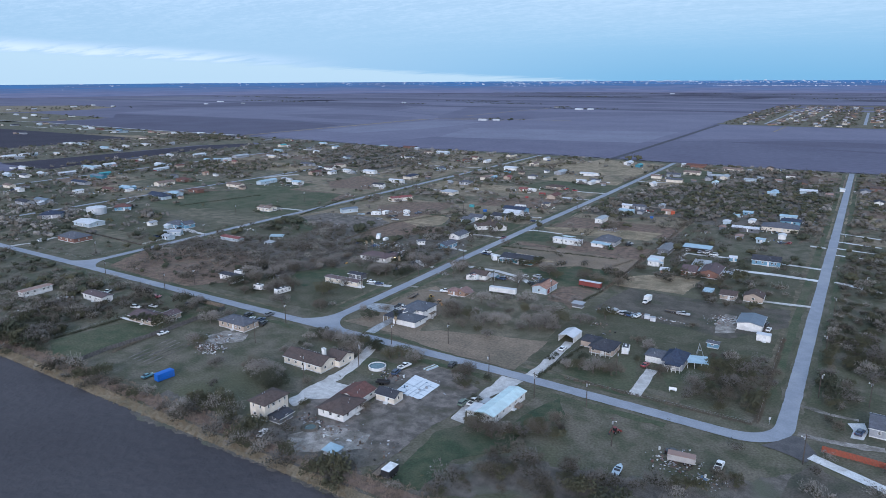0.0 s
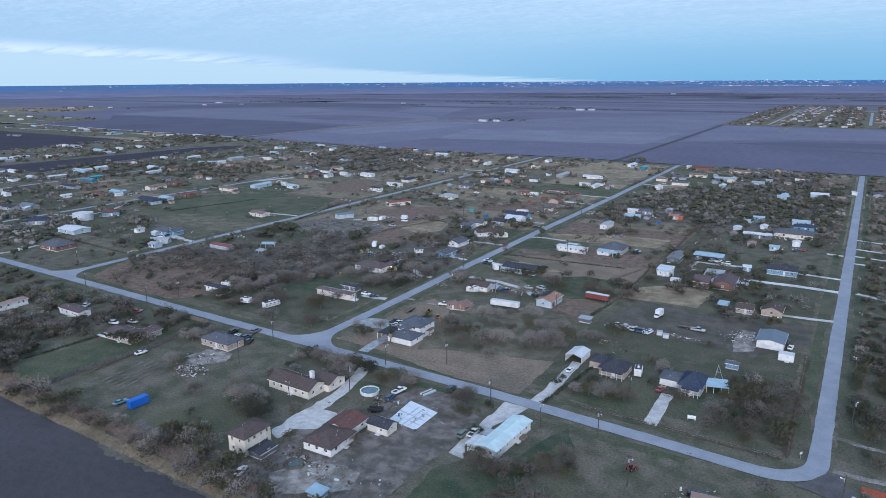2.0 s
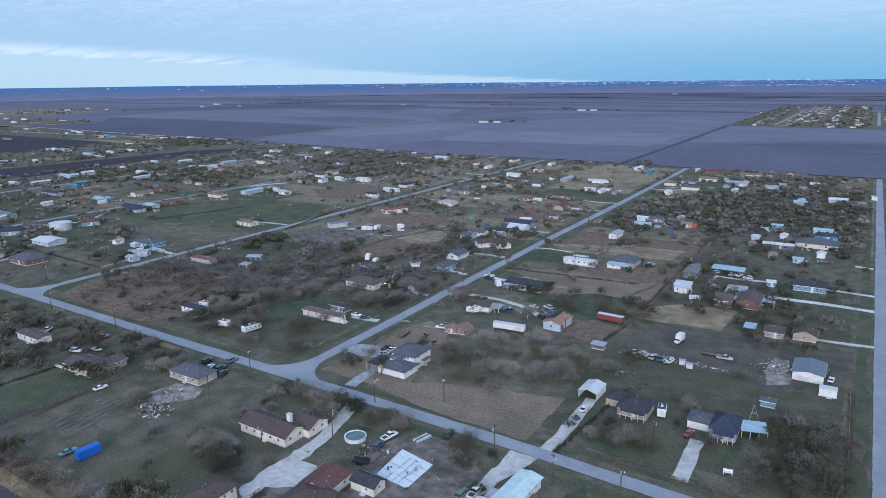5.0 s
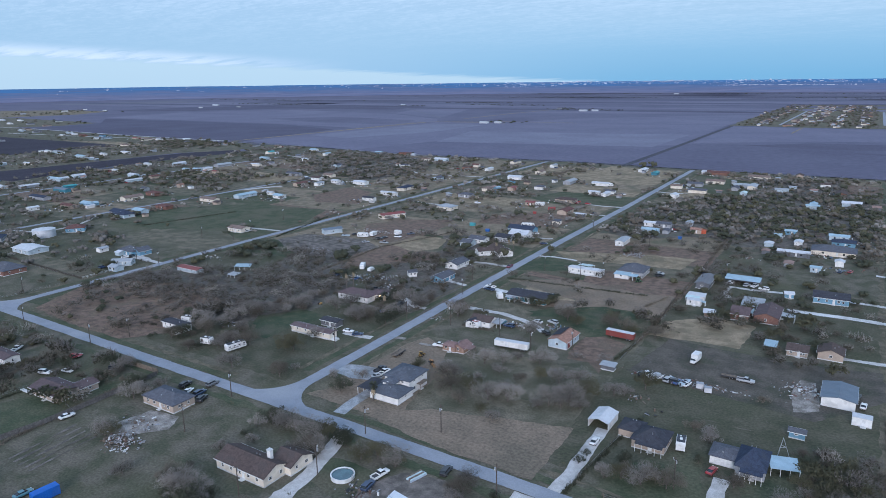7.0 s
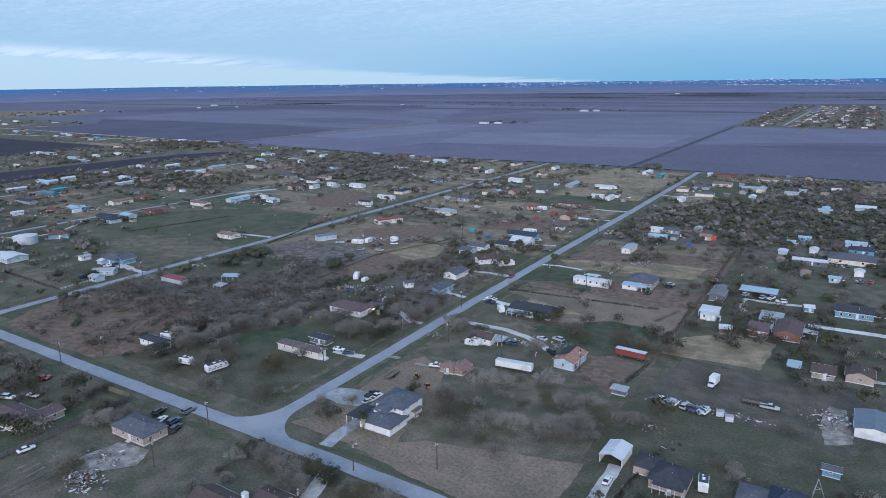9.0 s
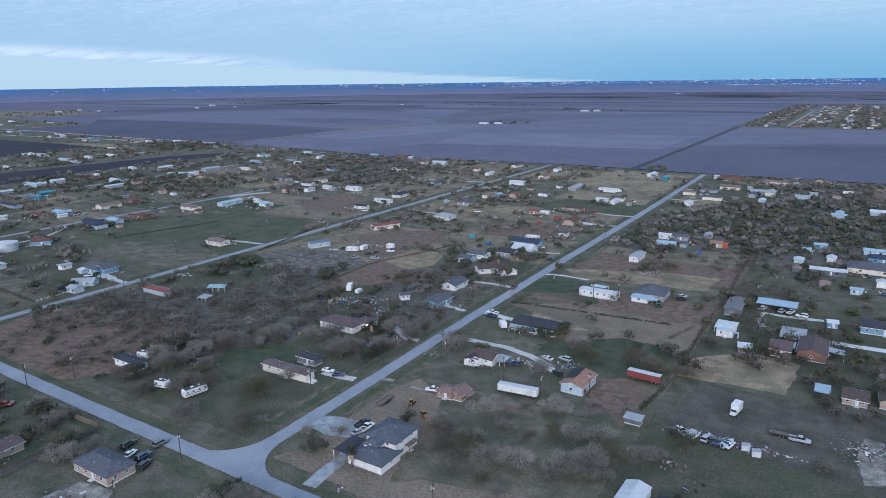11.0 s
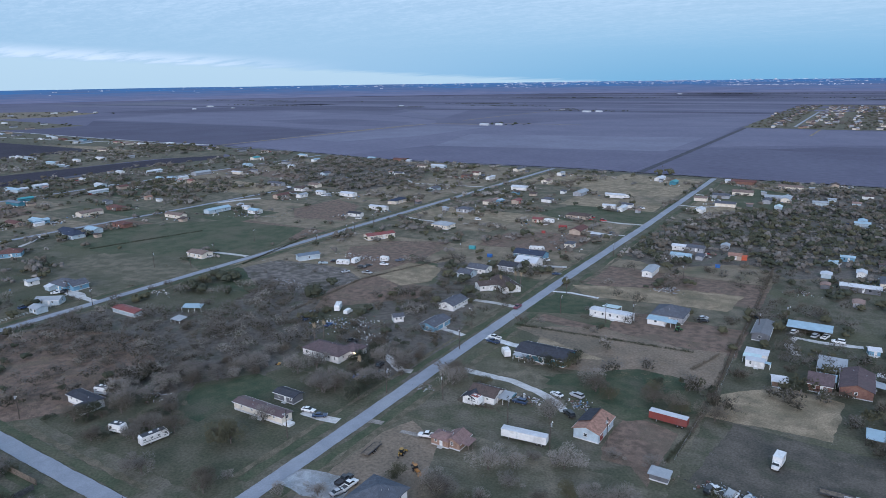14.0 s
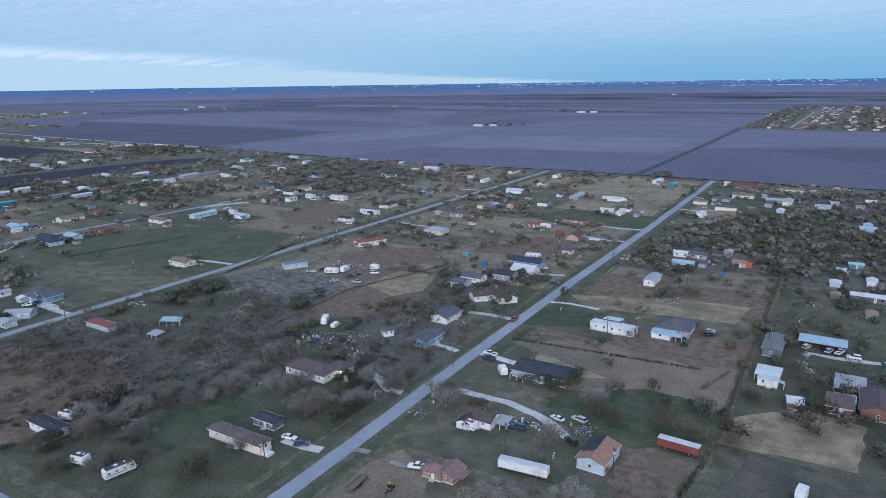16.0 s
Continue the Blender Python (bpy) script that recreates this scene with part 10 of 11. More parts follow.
# single trees that stand out
lone("olive", -212.1, 228.3, 5.0)
lone("olive", -208.5, 228.9, 4.2)
lone("pale", -209.8, 242.4, 3.4)
lone("pale", -136.9, 288.3, 5.0)
lone("brown", -177.1, 298.6, 5.4)
lone("dark", -279.6, 339.6, 5.4)
lone("dark", -334.9, 340.4, 4.8)
lone("dark", -334.9, 335.3, 4.3)
lone("dark", -340.7, 317.3, 4.8)
lone("dark", -332.5, 317.2, 3.6)
lone("dark", -145.7, 328.6, 3.8)
lone("dark", -213.0, 300.3, 3.6)
lone("pale", -135.2, 318.4, 4.8)
lone("olive", -126.0, 309.3, 3.8)
lone("olive", -103.9, 311.0, 3.1)
lone("pale", -139.5, 347.9, 3.8)
lone("dark", -344.4, 337.8, 4.6)
lone("dark", -340.1, 343.1, 4.2)
lone("dark", -338.8, 317.3, 4.0)
lone("dark", -335.2, 321.1, 3.6)
lone("dark", -279.9, 340.5, 4.6)
lone("bare", -337.7, 309.6, 4.5)
lone("pale", -315.5, 330.4, 5.0)
lone("pale", -289.9, 313.6, 4.5)
lone("bare", -298.9, 305.0, 4.5)
lone("pale", -296.1, 325.1, 4.2)
lone("bare", -284.7, 299.6, 4.0)
lone("bare", -309.2, 302.7, 4.5)
lone("bare", -307.3, 268.5, 4.2)
lone("bare", -260.6, 281.4, 4.0)
lone("bare", -282.6, 285.5, 4.0)
lone("bare", -222.3, 279.5, 5.0)
lone("bare", -225.5, 273.3, 4.6)
lone("bare", -208.6, 267.1, 4.6)
lone("bare", -211.6, 275.1, 4.2)
lone("pale", -256.8, 228.3, 4.5)
lone("pale", -266.8, 303.5, 3.5)
lone("pale", -271.2, 246.9, 3.5)
lone("pale", -232.8, 117.0, 3.8)
lone("olive", -216.7, 114.5, 4.2)
lone("olive", -213.5, 117.5, 4.2)
lone("brown", -208.3, 112.3, 3.6)
lone("brown", -203.1, 115.5, 3.4)
lone("brown", -209.9, 108.9, 3.0)
lone("olive", -190.8, 114.5, 3.0)
lone("pale", -187.0, 118.0, 3.0)
lone("brown", -196.5, 115.0, 2.6)
lone("bare", -211.8, 154.3, 3.2)
lone("olive", -208.8, 155.1, 2.8)
lone("pale", -169.6, 149.1, 3.6)
lone("pale", -162.9, 149.0, 3.4)
lone("bare", -187.8, 145.2, 3.2)
lone("bare", -174.8, 132.7, 2.6)
lone("olive", -138.6, 183.1, 3.8)
lone("olive", -134.8, 185.5, 3.6)
lone("dark", -147.0, 185.8, 2.3)
lone("pale", -130.9, 187.2, 3.4)
lone("pale", -152.5, 179.8, 3.4)
lone("olive", -154.0, 187.0, 3.2)
lone("pale", -167.6, 148.8, 3.8)
lone("pale", -164.7, 185.1, 3.0)
lone("olive", -103.0, 176.8, 3.2)
lone("pale", -79.8, 208.6, 2.4)
lone("olive", -75.8, 209.9, 3.0)
lone("olive", -67.9, 213.0, 2.8)
lone("pale", -60.2, 241.0, 2.4)
lone("olive", -105.6, 330.3, 3.8)
lone("brown", -94.5, 311.6, 5.2)
lone("bare", -122.6, 337.5, 3.8)
lone("olive", -114.9, 318.7, 4.0)
lone("brown", -106.9, 313.0, 3.6)
lone("brown", -103.9, 394.3, 3.6)
lone("olive", -87.4, 398.4, 3.6)
lone("brown", -73.2, 423.4, 3.4)
lone("bare", -65.5, 440.0, 3.6)
lone("olive", -74.5, 347.9, 3.8)
lone("dark", -56.9, 378.9, 3.0)
lone("dark", -49.4, 377.4, 3.0)
lone("olive", -46.9, 346.7, 5.2)
lone("brown", -52.0, 338.9, 4.0)
lone("bare", -59.7, 325.3, 3.6)
lone("brown", -88.2, 446.9, 3.4)
lone("olive", -48.9, 410.3, 3.6)
lone("brown", -93.2, 344.6, 3.0)
lone("bare", -67.4, 385.2, 3.4)
lone("brown", -79.4, 358.6, 2.8)
lone("dark", -63.7, 409.5, 2.6)
lone("brown", -144.7, 404.4, 4.4)
lone("brown", -155.2, 408.6, 4.2)
lone("bare", -79.3, 474.1, 3.8)
lone("brown", -99.3, 466.6, 3.6)
lone("olive", -240.5, 397.8, 4.4)
lone("dark", -248.8, 413.7, 3.6)
lone("brown", -203.7, 384.3, 4.6)
lone("olive", -202.2, 392.1, 4.2)
lone("bare", -224.7, 344.3, 4.8)
lone("brown", -234.3, 347.3, 4.4)
lone("olive", -223.4, 359.9, 3.8)
lone("brown", -224.7, 372.3, 4.4)
lone("brown", -200.2, 349.3, 4.2)
lone("bare", -198.5, 359.4, 3.8)
lone("olive", -210.4, 426.5, 3.2)
lone("brown", -206.7, 433.8, 3.2)
lone("dark", -294.3, 463.4, 2.4)
lone("olive", -288.8, 466.4, 2.8)
lone("dark", -395.7, 583.9, 2.5)
lone("olive", -324.7, 620.8, 3.8)
lone("olive", -343.3, 634.0, 3.0)
lone("brown", -344.5, 531.8, 3.0)
lone("dark", -296.9, 557.2, 2.5)
lone("brown", -163.8, 456.2, 4.2)
lone("pale", -139.9, 254.9, 4.7)
lone("bare", -131.9, 250.9, 3.0)
lone("bare", -131.4, 264.2, 2.2)
lone("pale", -123.0, 265.4, 4.7)
lone("bare", -143.6, 240.0, 3.5)
lone("olive", -134.2, 234.5, 4.6)
lone("brown", -139.7, 231.2, 4.5)
lone("brown", -132.1, 224.7, 3.0)
lone("pale", -125.6, 231.0, 4.8)
lone("pale", -119.8, 233.2, 4.8)
lone("brown", -122.7, 249.1, 2.5)
lone("bare", -110.9, 253.7, 4.0)
lone("pale", -105.3, 257.1, 4.5)
lone("pale", -107.7, 237.6, 4.5)
lone("bare", -103.7, 237.6, 4.0)
lone("pale", -103.2, 243.1, 5.0)
lone("olive", -100.2, 249.0, 4.5)
lone("bare", -98.2, 240.1, 3.0)
lone("bare", -103.6, 277.9, 2.5)
lone("olive", -84.8, 263.8, 4.0)
lone("brown", -131.2, 312.0, 4.5)
lone("brown", -113.0, 314.0, 4.5)
lone("brown", -95.1, 315.6, 5.6)
lone("bare", -104.4, 326.2, 4.5)
lone("pale", -174.0, 293.1, 5.0)
lone("brown", -227.4, 224.4, 4.0)
lone("brown", -146.7, 238.2, 4.0)
lone("olive", -158.0, 239.2, 3.0)
lone("pale", -169.1, 185.5, 3.6)
lone("olive", -155.3, 187.5, 4.0)
lone("dark", -172.3, 185.7, 2.3)
lone("dark", -163.9, 187.2, 2.2)
lone("dark", -175.8, 184.7, 1.1)
lone("dark", -170.4, 211.6, 3.7)
lone("pale", -179.0, 218.2, 2.6)
lone("pale", -170.4, 223.2, 3.0)
lone("pale", -169.1, 147.2, 4.3)
lone("dark", -161.6, 144.0, 4.8)
lone("dark", -155.2, 143.0, 4.3)
lone("pale", -162.6, 147.6, 3.6)
lone("pale", -161.0, 123.4, 4.3)
lone("olive", -168.4, 121.9, 3.8)
lone("olive", -167.1, 124.1, 3.6)
lone("pale", -154.3, 123.3, 3.8)
lone("olive", -140.1, 114.6, 4.3)
lone("pale", -227.7, 116.9, 3.8)
lone("dark", -149.4, 188.8, 3.1)
lone("pale", -157.7, 183.7, 4.3)
lone("brown", -85.2, 153.8, 4.1)
lone("brown", -81.0, 154.5, 3.6)
lone("olive", -273.9, 119.6, 5.4)
lone("dark", -279.9, 119.4, 4.8)
lone("olive", -239.7, 158.5, 4.8)
lone("dark", -248.7, 156.9, 4.3)
lone("pale", -236.8, 161.8, 4.1)
lone("pale", -31.8, 242.2, 3.6)
lone("pale", -60.4, 239.9, 2.9)
lone("brown", -69.7, 213.5, 3.6)
lone("dark", -77.4, 217.3, 2.4)
lone("dark", -447.5, 514.4, 3.6)
lone("olive", -374.3, 250.5, 3.6)
lone("dark", -83.8, 410.2, 3.0)
lone("dark", -383.4, 263.1, 4.6)
lone("olive", -354.3, 239.6, 3.0)
lone("pale", -222.6, 342.0, 5.0)
lone("bare", -207.3, 266.9, 4.3)
lone("bare", -214.0, 269.7, 3.8)
lone("brown", -205.0, 269.4, 4.1)
lone("bare", -205.9, 274.4, 3.6)
lone("dark", -216.5, 377.7, 4.8)
lone("olive", -246.9, 821.0, 6.0)
lone("olive", -239.9, 838.1, 6.0)
lone("pale", -265.5, 230.2, 4.3)
lone("pale", -264.2, 233.0, 4.6)
lone("pale", -259.0, 228.1, 3.6)
lone("brown", -259.9, 213.1, 3.8)
lone("brown", -244.5, 209.3, 3.6)
lone("dark", -214.2, 435.0, 4.2)
lone("brown", -214.7, 446.8, 3.6)
lone("brown", -173.8, 296.4, 4.2)
lone("dark", -45.4, 361.6, 2.4)
lone("dark", -37.1, 359.6, 2.0)
lone("bare", -49.6, 307.2, 3.1)
lone("brown", -43.9, 306.1, 2.9)
lone("bare", -39.9, 310.4, 2.9)
lone("brown", -53.5, 312.2, 2.6)
lone("dark", -146.2, 185.5, 2.4)
lone("pale", -156.0, 176.4, 3.0)
lone("pale", -150.4, 177.7, 3.4)
lone("bare", -139.3, 184.5, 3.2)
lone("pale", -128.5, 184.9, 2.8)
lone("olive", -163.6, 120.7, 3.0)
lone("olive", -151.0, 120.2, 4.0)
lone("olive", -138.0, 112.2, 2.8)
lone("brown", -131.6, 124.4, 3.4)
lone("brown", -121.4, 147.5, 2.2)
lone("olive", -139.1, 139.2, 2.0)
lone("olive", -88.3, 156.9, 3.4)
lone("brown", -76.5, 156.5, 3.2)
lone("brown", -69.9, 162.1, 3.0)
lone("brown", -67.3, 169.8, 3.4)
lone("pale", -80.1, 209.9, 2.6)
lone("brown", -75.7, 212.6, 2.6)
lone("olive", -68.9, 214.0, 2.8)
lone("pale", -61.2, 244.5, 2.4)
lone("dark", -87.6, 211.1, 1.7)
lone("dark", -87.0, 215.6, 1.4)
lone("olive", -103.7, 114.2, 5.0)
lone("olive", -108.1, 113.9, 4.0)
lone("pale", -88.7, 118.3, 2.6)
lone("dark", -281.8, 119.7, 5.5)
lone("dark", -264.9, 120.4, 4.0)
lone("dark", -99.5, 328.6, 2.6)
lone("dark", -49.8, 387.3, 2.4)
lone("dark", -46.2, 377.6, 2.2)
lone("dark", -153.5, 323.0, 3.0)
lone("olive", -165.2, 297.2, 3.4)
lone("dark", -221.8, 409.8, 2.6)
lone("dark", -230.4, 395.8, 4.6)
lone("olive", -184.3, 416.5, 3.2)
lone("dark", -351.2, 443.9, 3.6)
lone("dark", -505.9, 608.1, 3.8)
lone("dark", -513.6, 584.6, 3.4)
lone("olive", -233.2, 822.6, 4.5)
spots += LONE
spots.sort(key=lambda s: math.hypot(s[1] + 150, (s[2] - 230) * 1.2))
for i, (kind, x, y, r) in enumerate(spots):
    tree(kind, x, y, r, 0.85 + 0.3 * ((x * 7.3) % 1), near=i < 260)
for x, y, h in (
    (-240.2, 297.7, 9.5),
    (-240.2, 303.1, 9),
    (-209.2, 287.1, 6.5),
    (-210.0, 397.0, 8),
    (-206.8, 406.6, 8),
    (-203.7, 406.4, 8),
    (-156.9, 211.9, 5.6),
):
    palm(x, y, h)
# trees that shelter the homes
rnd = random.Random(55)
for o in [o for o in scene.objects if o.parent is None and o.get("category") in ("house", "mobile home") and o.matrix_world.translation.y > 300]:
    ox, oy = o.matrix_world.translation.x, o.matrix_world.translation.y
    for _ in range(5 if oy < 900 else 0):
        a, d = rnd.uniform(0, 6.283), rnd.uniform(7.5, 12)
        x, y, r = ox + d * math.cos(a), oy + d * math.sin(a), rnd.uniform(1.8, 3.4)
        if min(abs(x - g) for g in GRID) > 5 and (abs(x - ox) > 9 or abs(y - oy) > 6):
            tree(rnd.choice(("bare", "brown", "dark", "olive", "bare")), x, y, r * 1.2, 0.9, near=False)
# woods past the settlement: the distant town, farm hedges, the left-hand strips
rnd = random.Random(77)
for _ in range(3300):
    x, y = rnd.uniform(-275, 420), rnd.uniform(1570, 2680)
    if min(abs(x + 192), abs(x + 8)) > 14 and noise.noise(Vector((x / 90, y / 140, 2.0))) > -0.25:
        tree(rnd.choice(("brown", "brown", "olive", "dark", "bare")), x, y, rnd.uniform(1.8, 3.6), 0.9, near=False)
for _ in range(2400):
    x, y = rnd.uniform(-2700, -850), rnd.uniform(430, 1560)
    on = (x > -1110 and y < 800 and x < -895) or (725 < y < 866 and -2300 < x < -1100) or (x < -1760 and 1000 < y < 1110) or (x < -2330 and y > 1150)
    if on and noise.noise(Vector((x / 60, y / 45, 5.0))) > 0.02 and min(abs(x - kx) + abs(y - ky) for kx, ky, _ in KEEP) > 12:
        tree(rnd.choice(("brown", "bare", "dark", "olive", "brown")), x, y, rnd.uniform(2.0, 4.5), 0.9, near=False)
for _ in range(150):
    tree(rnd.choice(("dark", "olive", "brown")), rnd.gauss(-985, 38), rnd.gauss(800, 16), rnd.uniform(3.0, 5.5), 0.9, near=False)
for cx, cy, sx, sy, n in ((-770, 1492, 70, 25, 26), (-830, 2140, 120, 30, 30), (-900, 2225, 60, 25, 16), (-1480, 2640, 180, 40, 60), (-1250, 2450, 160, 30, 50), (-2300, 2300, 260, 40, 90), (-1590, 2290, 80, 30, 16), (-2900, 2800, 500, 60, 110), (-1500, 3500, 700, 60, 160), (200, 3500, 500, 60, 120), (-1300, 4300, 2400, 120, 420)):
    for _ in range(n):
        tree("dark", cx + rnd.gauss(0, 0.5) * sx, cy + rnd.gauss(0, 0.5) * sy, rnd.uniform(1.8, 3.8), 0.8, near=False)
for kind, rows in _far.items():
    ck, mat, _, _, n, w, label, _ = KINDS[kind]
    forms = [crown_arrays(ck, n, 100 + i, w) for i in range(5)]
    # Far bare crowns get the same shade-coloured inner faces.
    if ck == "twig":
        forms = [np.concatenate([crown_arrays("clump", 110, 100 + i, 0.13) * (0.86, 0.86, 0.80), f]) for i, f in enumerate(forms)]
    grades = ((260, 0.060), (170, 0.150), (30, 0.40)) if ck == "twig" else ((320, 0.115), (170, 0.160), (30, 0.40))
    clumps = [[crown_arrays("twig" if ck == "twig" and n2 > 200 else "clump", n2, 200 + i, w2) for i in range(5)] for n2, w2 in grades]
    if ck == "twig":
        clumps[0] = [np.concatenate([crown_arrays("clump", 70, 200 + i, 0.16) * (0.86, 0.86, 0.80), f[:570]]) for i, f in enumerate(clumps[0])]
    clumps[1] = [lobed_crown(4 if kind in ("bare", "pale") else 6, 36 if kind in ("bare", "pale") else 22, 230 + i, 0.10) for i in range(5)]
    clumps[2] = [lobed_crown(3, 0, 260 + i, 0.2) * (1.6, 1.6, 1.25) for i in range(5)]
    if kind in ("dark", "olive"):
        clumps[0] = [lobed_crown(8, 90, 290 + i, 0.075) for i in range(5)]
    out, which = [], []
    for i, (x, y, r, sq, spin) in enumerate(rows):
        c, s = math.cos(spin), math.sin(spin)
        near_by = math.hypot(min(0.0, x + 73) if x < -73 else max(0.0, x), y - 131 if y > 131 else 0.0)
        keep, grow = (520, 1.26) if near_by < 150 else (290, 1.7) if near_by < 230 else (0, 1.0)
        if keep:
            c4 = forms[i % 5].reshape(-1, 3, 3)[:keep]
        else:
            c4 = (clumps[0] if near_by < 360 else clumps[1] if y < 900 else clumps[2])[i % 5].reshape(-1, 3, 3)
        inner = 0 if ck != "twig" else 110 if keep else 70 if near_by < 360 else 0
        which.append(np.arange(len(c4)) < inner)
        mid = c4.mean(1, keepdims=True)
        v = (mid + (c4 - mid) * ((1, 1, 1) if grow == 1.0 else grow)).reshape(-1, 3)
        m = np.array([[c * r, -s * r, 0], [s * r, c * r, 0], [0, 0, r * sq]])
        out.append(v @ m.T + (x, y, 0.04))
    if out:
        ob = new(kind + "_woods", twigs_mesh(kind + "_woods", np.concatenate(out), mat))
        ob.data.materials.append(CROWN_SHADE)
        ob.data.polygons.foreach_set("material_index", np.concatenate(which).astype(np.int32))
        tagged(ob, "scattered far " + label.split(" with ")[0] + "s", "trees", kind="stuff")


def weeds(name, poly, n, hmin, hmax, material, label, seed, step=1.0):
    """Blades and tufts over a stretch of ground."""
    g = np.random.default_rng(seed)
    xs, ys = [p[0] for p in poly], [p[1] for p in poly]
    if n:
        pts = [(x, y) for x, y in zip(g.uniform(min(xs), max(xs), n), g.uniform(min(ys), max(ys), n)) if inside(x, y, poly)]
    else:  # a strip given by its four corners
        u, w = g.random((int(step), 1)), g.random((int(step), 1))
        q = np.array(poly)
        pts = q[0] + (q[1] - q[0]) * u + (q[3] - q[0]) * w
    k = 9
    c = np.repeat(np.array(pts), k, 0)
    m = len(c)
    a = g.uniform(0, 6.283, m)
    h = g.uniform(hmin, hmax, m)
    base = np.c_[c + g.normal(0, 0.28, (m, 2)), np.full(m, 0.03)]
    side = np.c_[np.cos(a), np.sin(a), np.zeros(m)] * (0.035 + 0.035 * g.random(m))[:, None]
    top = base + np.c_[g.normal(0, 0.25, (m, 2)) * h[:, None], h]
    v = np.stack([base - side, base + side, top + side * 0.3, top - side * 0.3], 1).reshape(-1, 3)
    return tagged(new(name, quads_mesh(name, v, material)), label, "weeds", kind="stuff")


weeds("tall_dry_grass", [(-420, 109.5), (-60, 108.5), (-60, 113), (-420, 114)], 3000, 0.25, 0.7, TAN_BLADE, "tall dry tan grass along the field", 1)
weeds("reddish_weeds", [(-420, 113), (-60, 113), (-60, 122), (-200, 121), (-420, 124)], 3000, 0.3, 0.8, RED_BLADE, "reddish dead weeds along a ditch", 2)


def tussocks(poly, n, rmax, material, label, seed):
    """Dead grass tussocks over a lot, thick in some stretches and thin in others."""
    g = np.random.default_rng(seed)
    xs, ys = [p[0] for p in poly], [p[1] for p in poly]
    form, out = [crown_arrays("twig", 30, 400 + i, 0.16) for i in range(4)], []
    for x, y, u, w in zip(g.uniform(min(xs), max(xs), n), g.uniform(min(ys), max(ys), n), g.random(n), g.random(n)):
        if inside(x, y, poly) and u < 0.55 + 1.1 * noise.noise(Vector((x / 6, y / 2.5, seed))):
            r = rmax * (0.45 + 0.55 * w)
            out.append(form[int(w * 4) % 4] * (r * 1.5, r, r * 0.55) + (x, y, 0.02))
    return tagged(new("tussocks", twigs_mesh("tussocks", np.concatenate(out), material)), label, "weeds", kind="stuff")


BRUSH = [(-347, 205), (-361, 233), (-347, 255), (-305, 267), (-272, 251), (-266, 217), (-278, 202), (-315, 202)]
tussocks(BRUSH, 2400, 1.1, RED_BLADE, "reddish dead tussocks on an empty lot", 3)
tussocks(BRUSH, 1900, 1.0, TAN_BLADE, "tan dead tussocks on an empty lot", 13)
tussocks([(-140, 355), (-101, 367), (-98, 332), (-126, 328), (-158, 322)], 900, 0.8, TAN_BLADE, "dry tussocks on a fenced lot", 4)
tussocks([(-283, 354), (-278, 383), (-236, 380), (-236, 362), (-254, 344), (-268, 328)], 800, 0.9, RED_BLADE, "dead tussocks on an empty lot", 5)
tussocks([(-182, 419), (-136, 436), (-106, 440), (-109, 414), (-133, 412), (-168, 405)], 900, 0.9, TAN_BLADE, "dry tan tussocks on an empty lot", 6)

# low shrubs and weeds all over the lots
g = np.random.default_rng(8)
tuft = [crown_arrays("twig", 34, 300 + i, 0.09) for i in range(4)] + [crown_arrays("leaf", 28, 310 + i, 0.20) for i in range(2)]
low = {0: [], 1: [], 2: []}
for x, y, u, v2, w in zip(g.uniform(-560, 60, 20000), g.uniform(112, 620, 20000), g.random(20000), g.random(20000), g.random(20000)):
    clump = noise.noise(Vector((x / 17, y / 17, 1.3))) + 0.5 * noise.noise(Vector((x / 5, y / 5, 9.0)))
    open_ground = any(inside(x, y, c) for c in CLEARINGS)
    if u < (0.10 if open_ground else 0.36) + 0.7 * clump and is_clear(x, y, 0.3):
        k = int(v2 * 6)
        r = 0.35 + 0.8 * w * w
        low[2 if k > 3 else k % 2].append(tuft[k] * (r, r, r * 0.8) + (x, y, 0.03))
for k, (name, mat, label) in enumerate((("grey_brush", TWIG_GREY, "low bare grey brush and weeds"), ("brown_brush", TWIG_BROWN, "low bare brown brush and weeds"), ("green_brush", LEAF_OLIVE, "low olive green brush and weeds"))):
    tagged(new(name, twigs_mesh(name, np.concatenate(low[k]), mat)), label, "brush", kind="stuff")

weeds("fence_row", [(-263.5, 127.6), (-260.8, 162.8), (-262.2, 162.9), (-264.8, 127.7)], 0, 0.25, 0.85, LEAF_DARK, "dark weeds grown along a fence", 40, 177)
weeds("fence_row", [(-230.5, 131.4), (-236.3, 179.5), (-237.7, 179.4), (-231.9, 131.2)], 0, 0.25, 0.85, TWIG_BROWN, "dark weeds grown along a fence", 41, 243)
weeds("fence_row", [(-276.0, 136.8), (-280.8, 169.5), (-282.2, 169.3), (-277.4, 136.6)], 0, 0.25, 0.85, TWIG_BROWN, "dark weeds grown along a fence", 42, 165)
weeds("fence_row", [(-100.4, 281.6), (-98.2, 300.6), (-99.6, 300.8), (-101.7, 281.8)], 0, 0.25, 0.85, LEAF_DARK, "dark weeds grown along a fence", 43, 96)
weeds("fence_row", [(-98.2, 300.7), (-98.1, 401.7), (-99.5, 401.7), (-99.6, 300.7)], 0, 0.25, 0.85, TWIG_BROWN, "dark weeds grown along a fence", 44, 505)
weeds("fence_row", [(-98.1, 401.7), (-99.8, 497.7), (-101.2, 497.7), (-99.5, 401.7)], 0, 0.25, 0.85, TWIG_BROWN, "dark weeds grown along a fence", 45, 480)
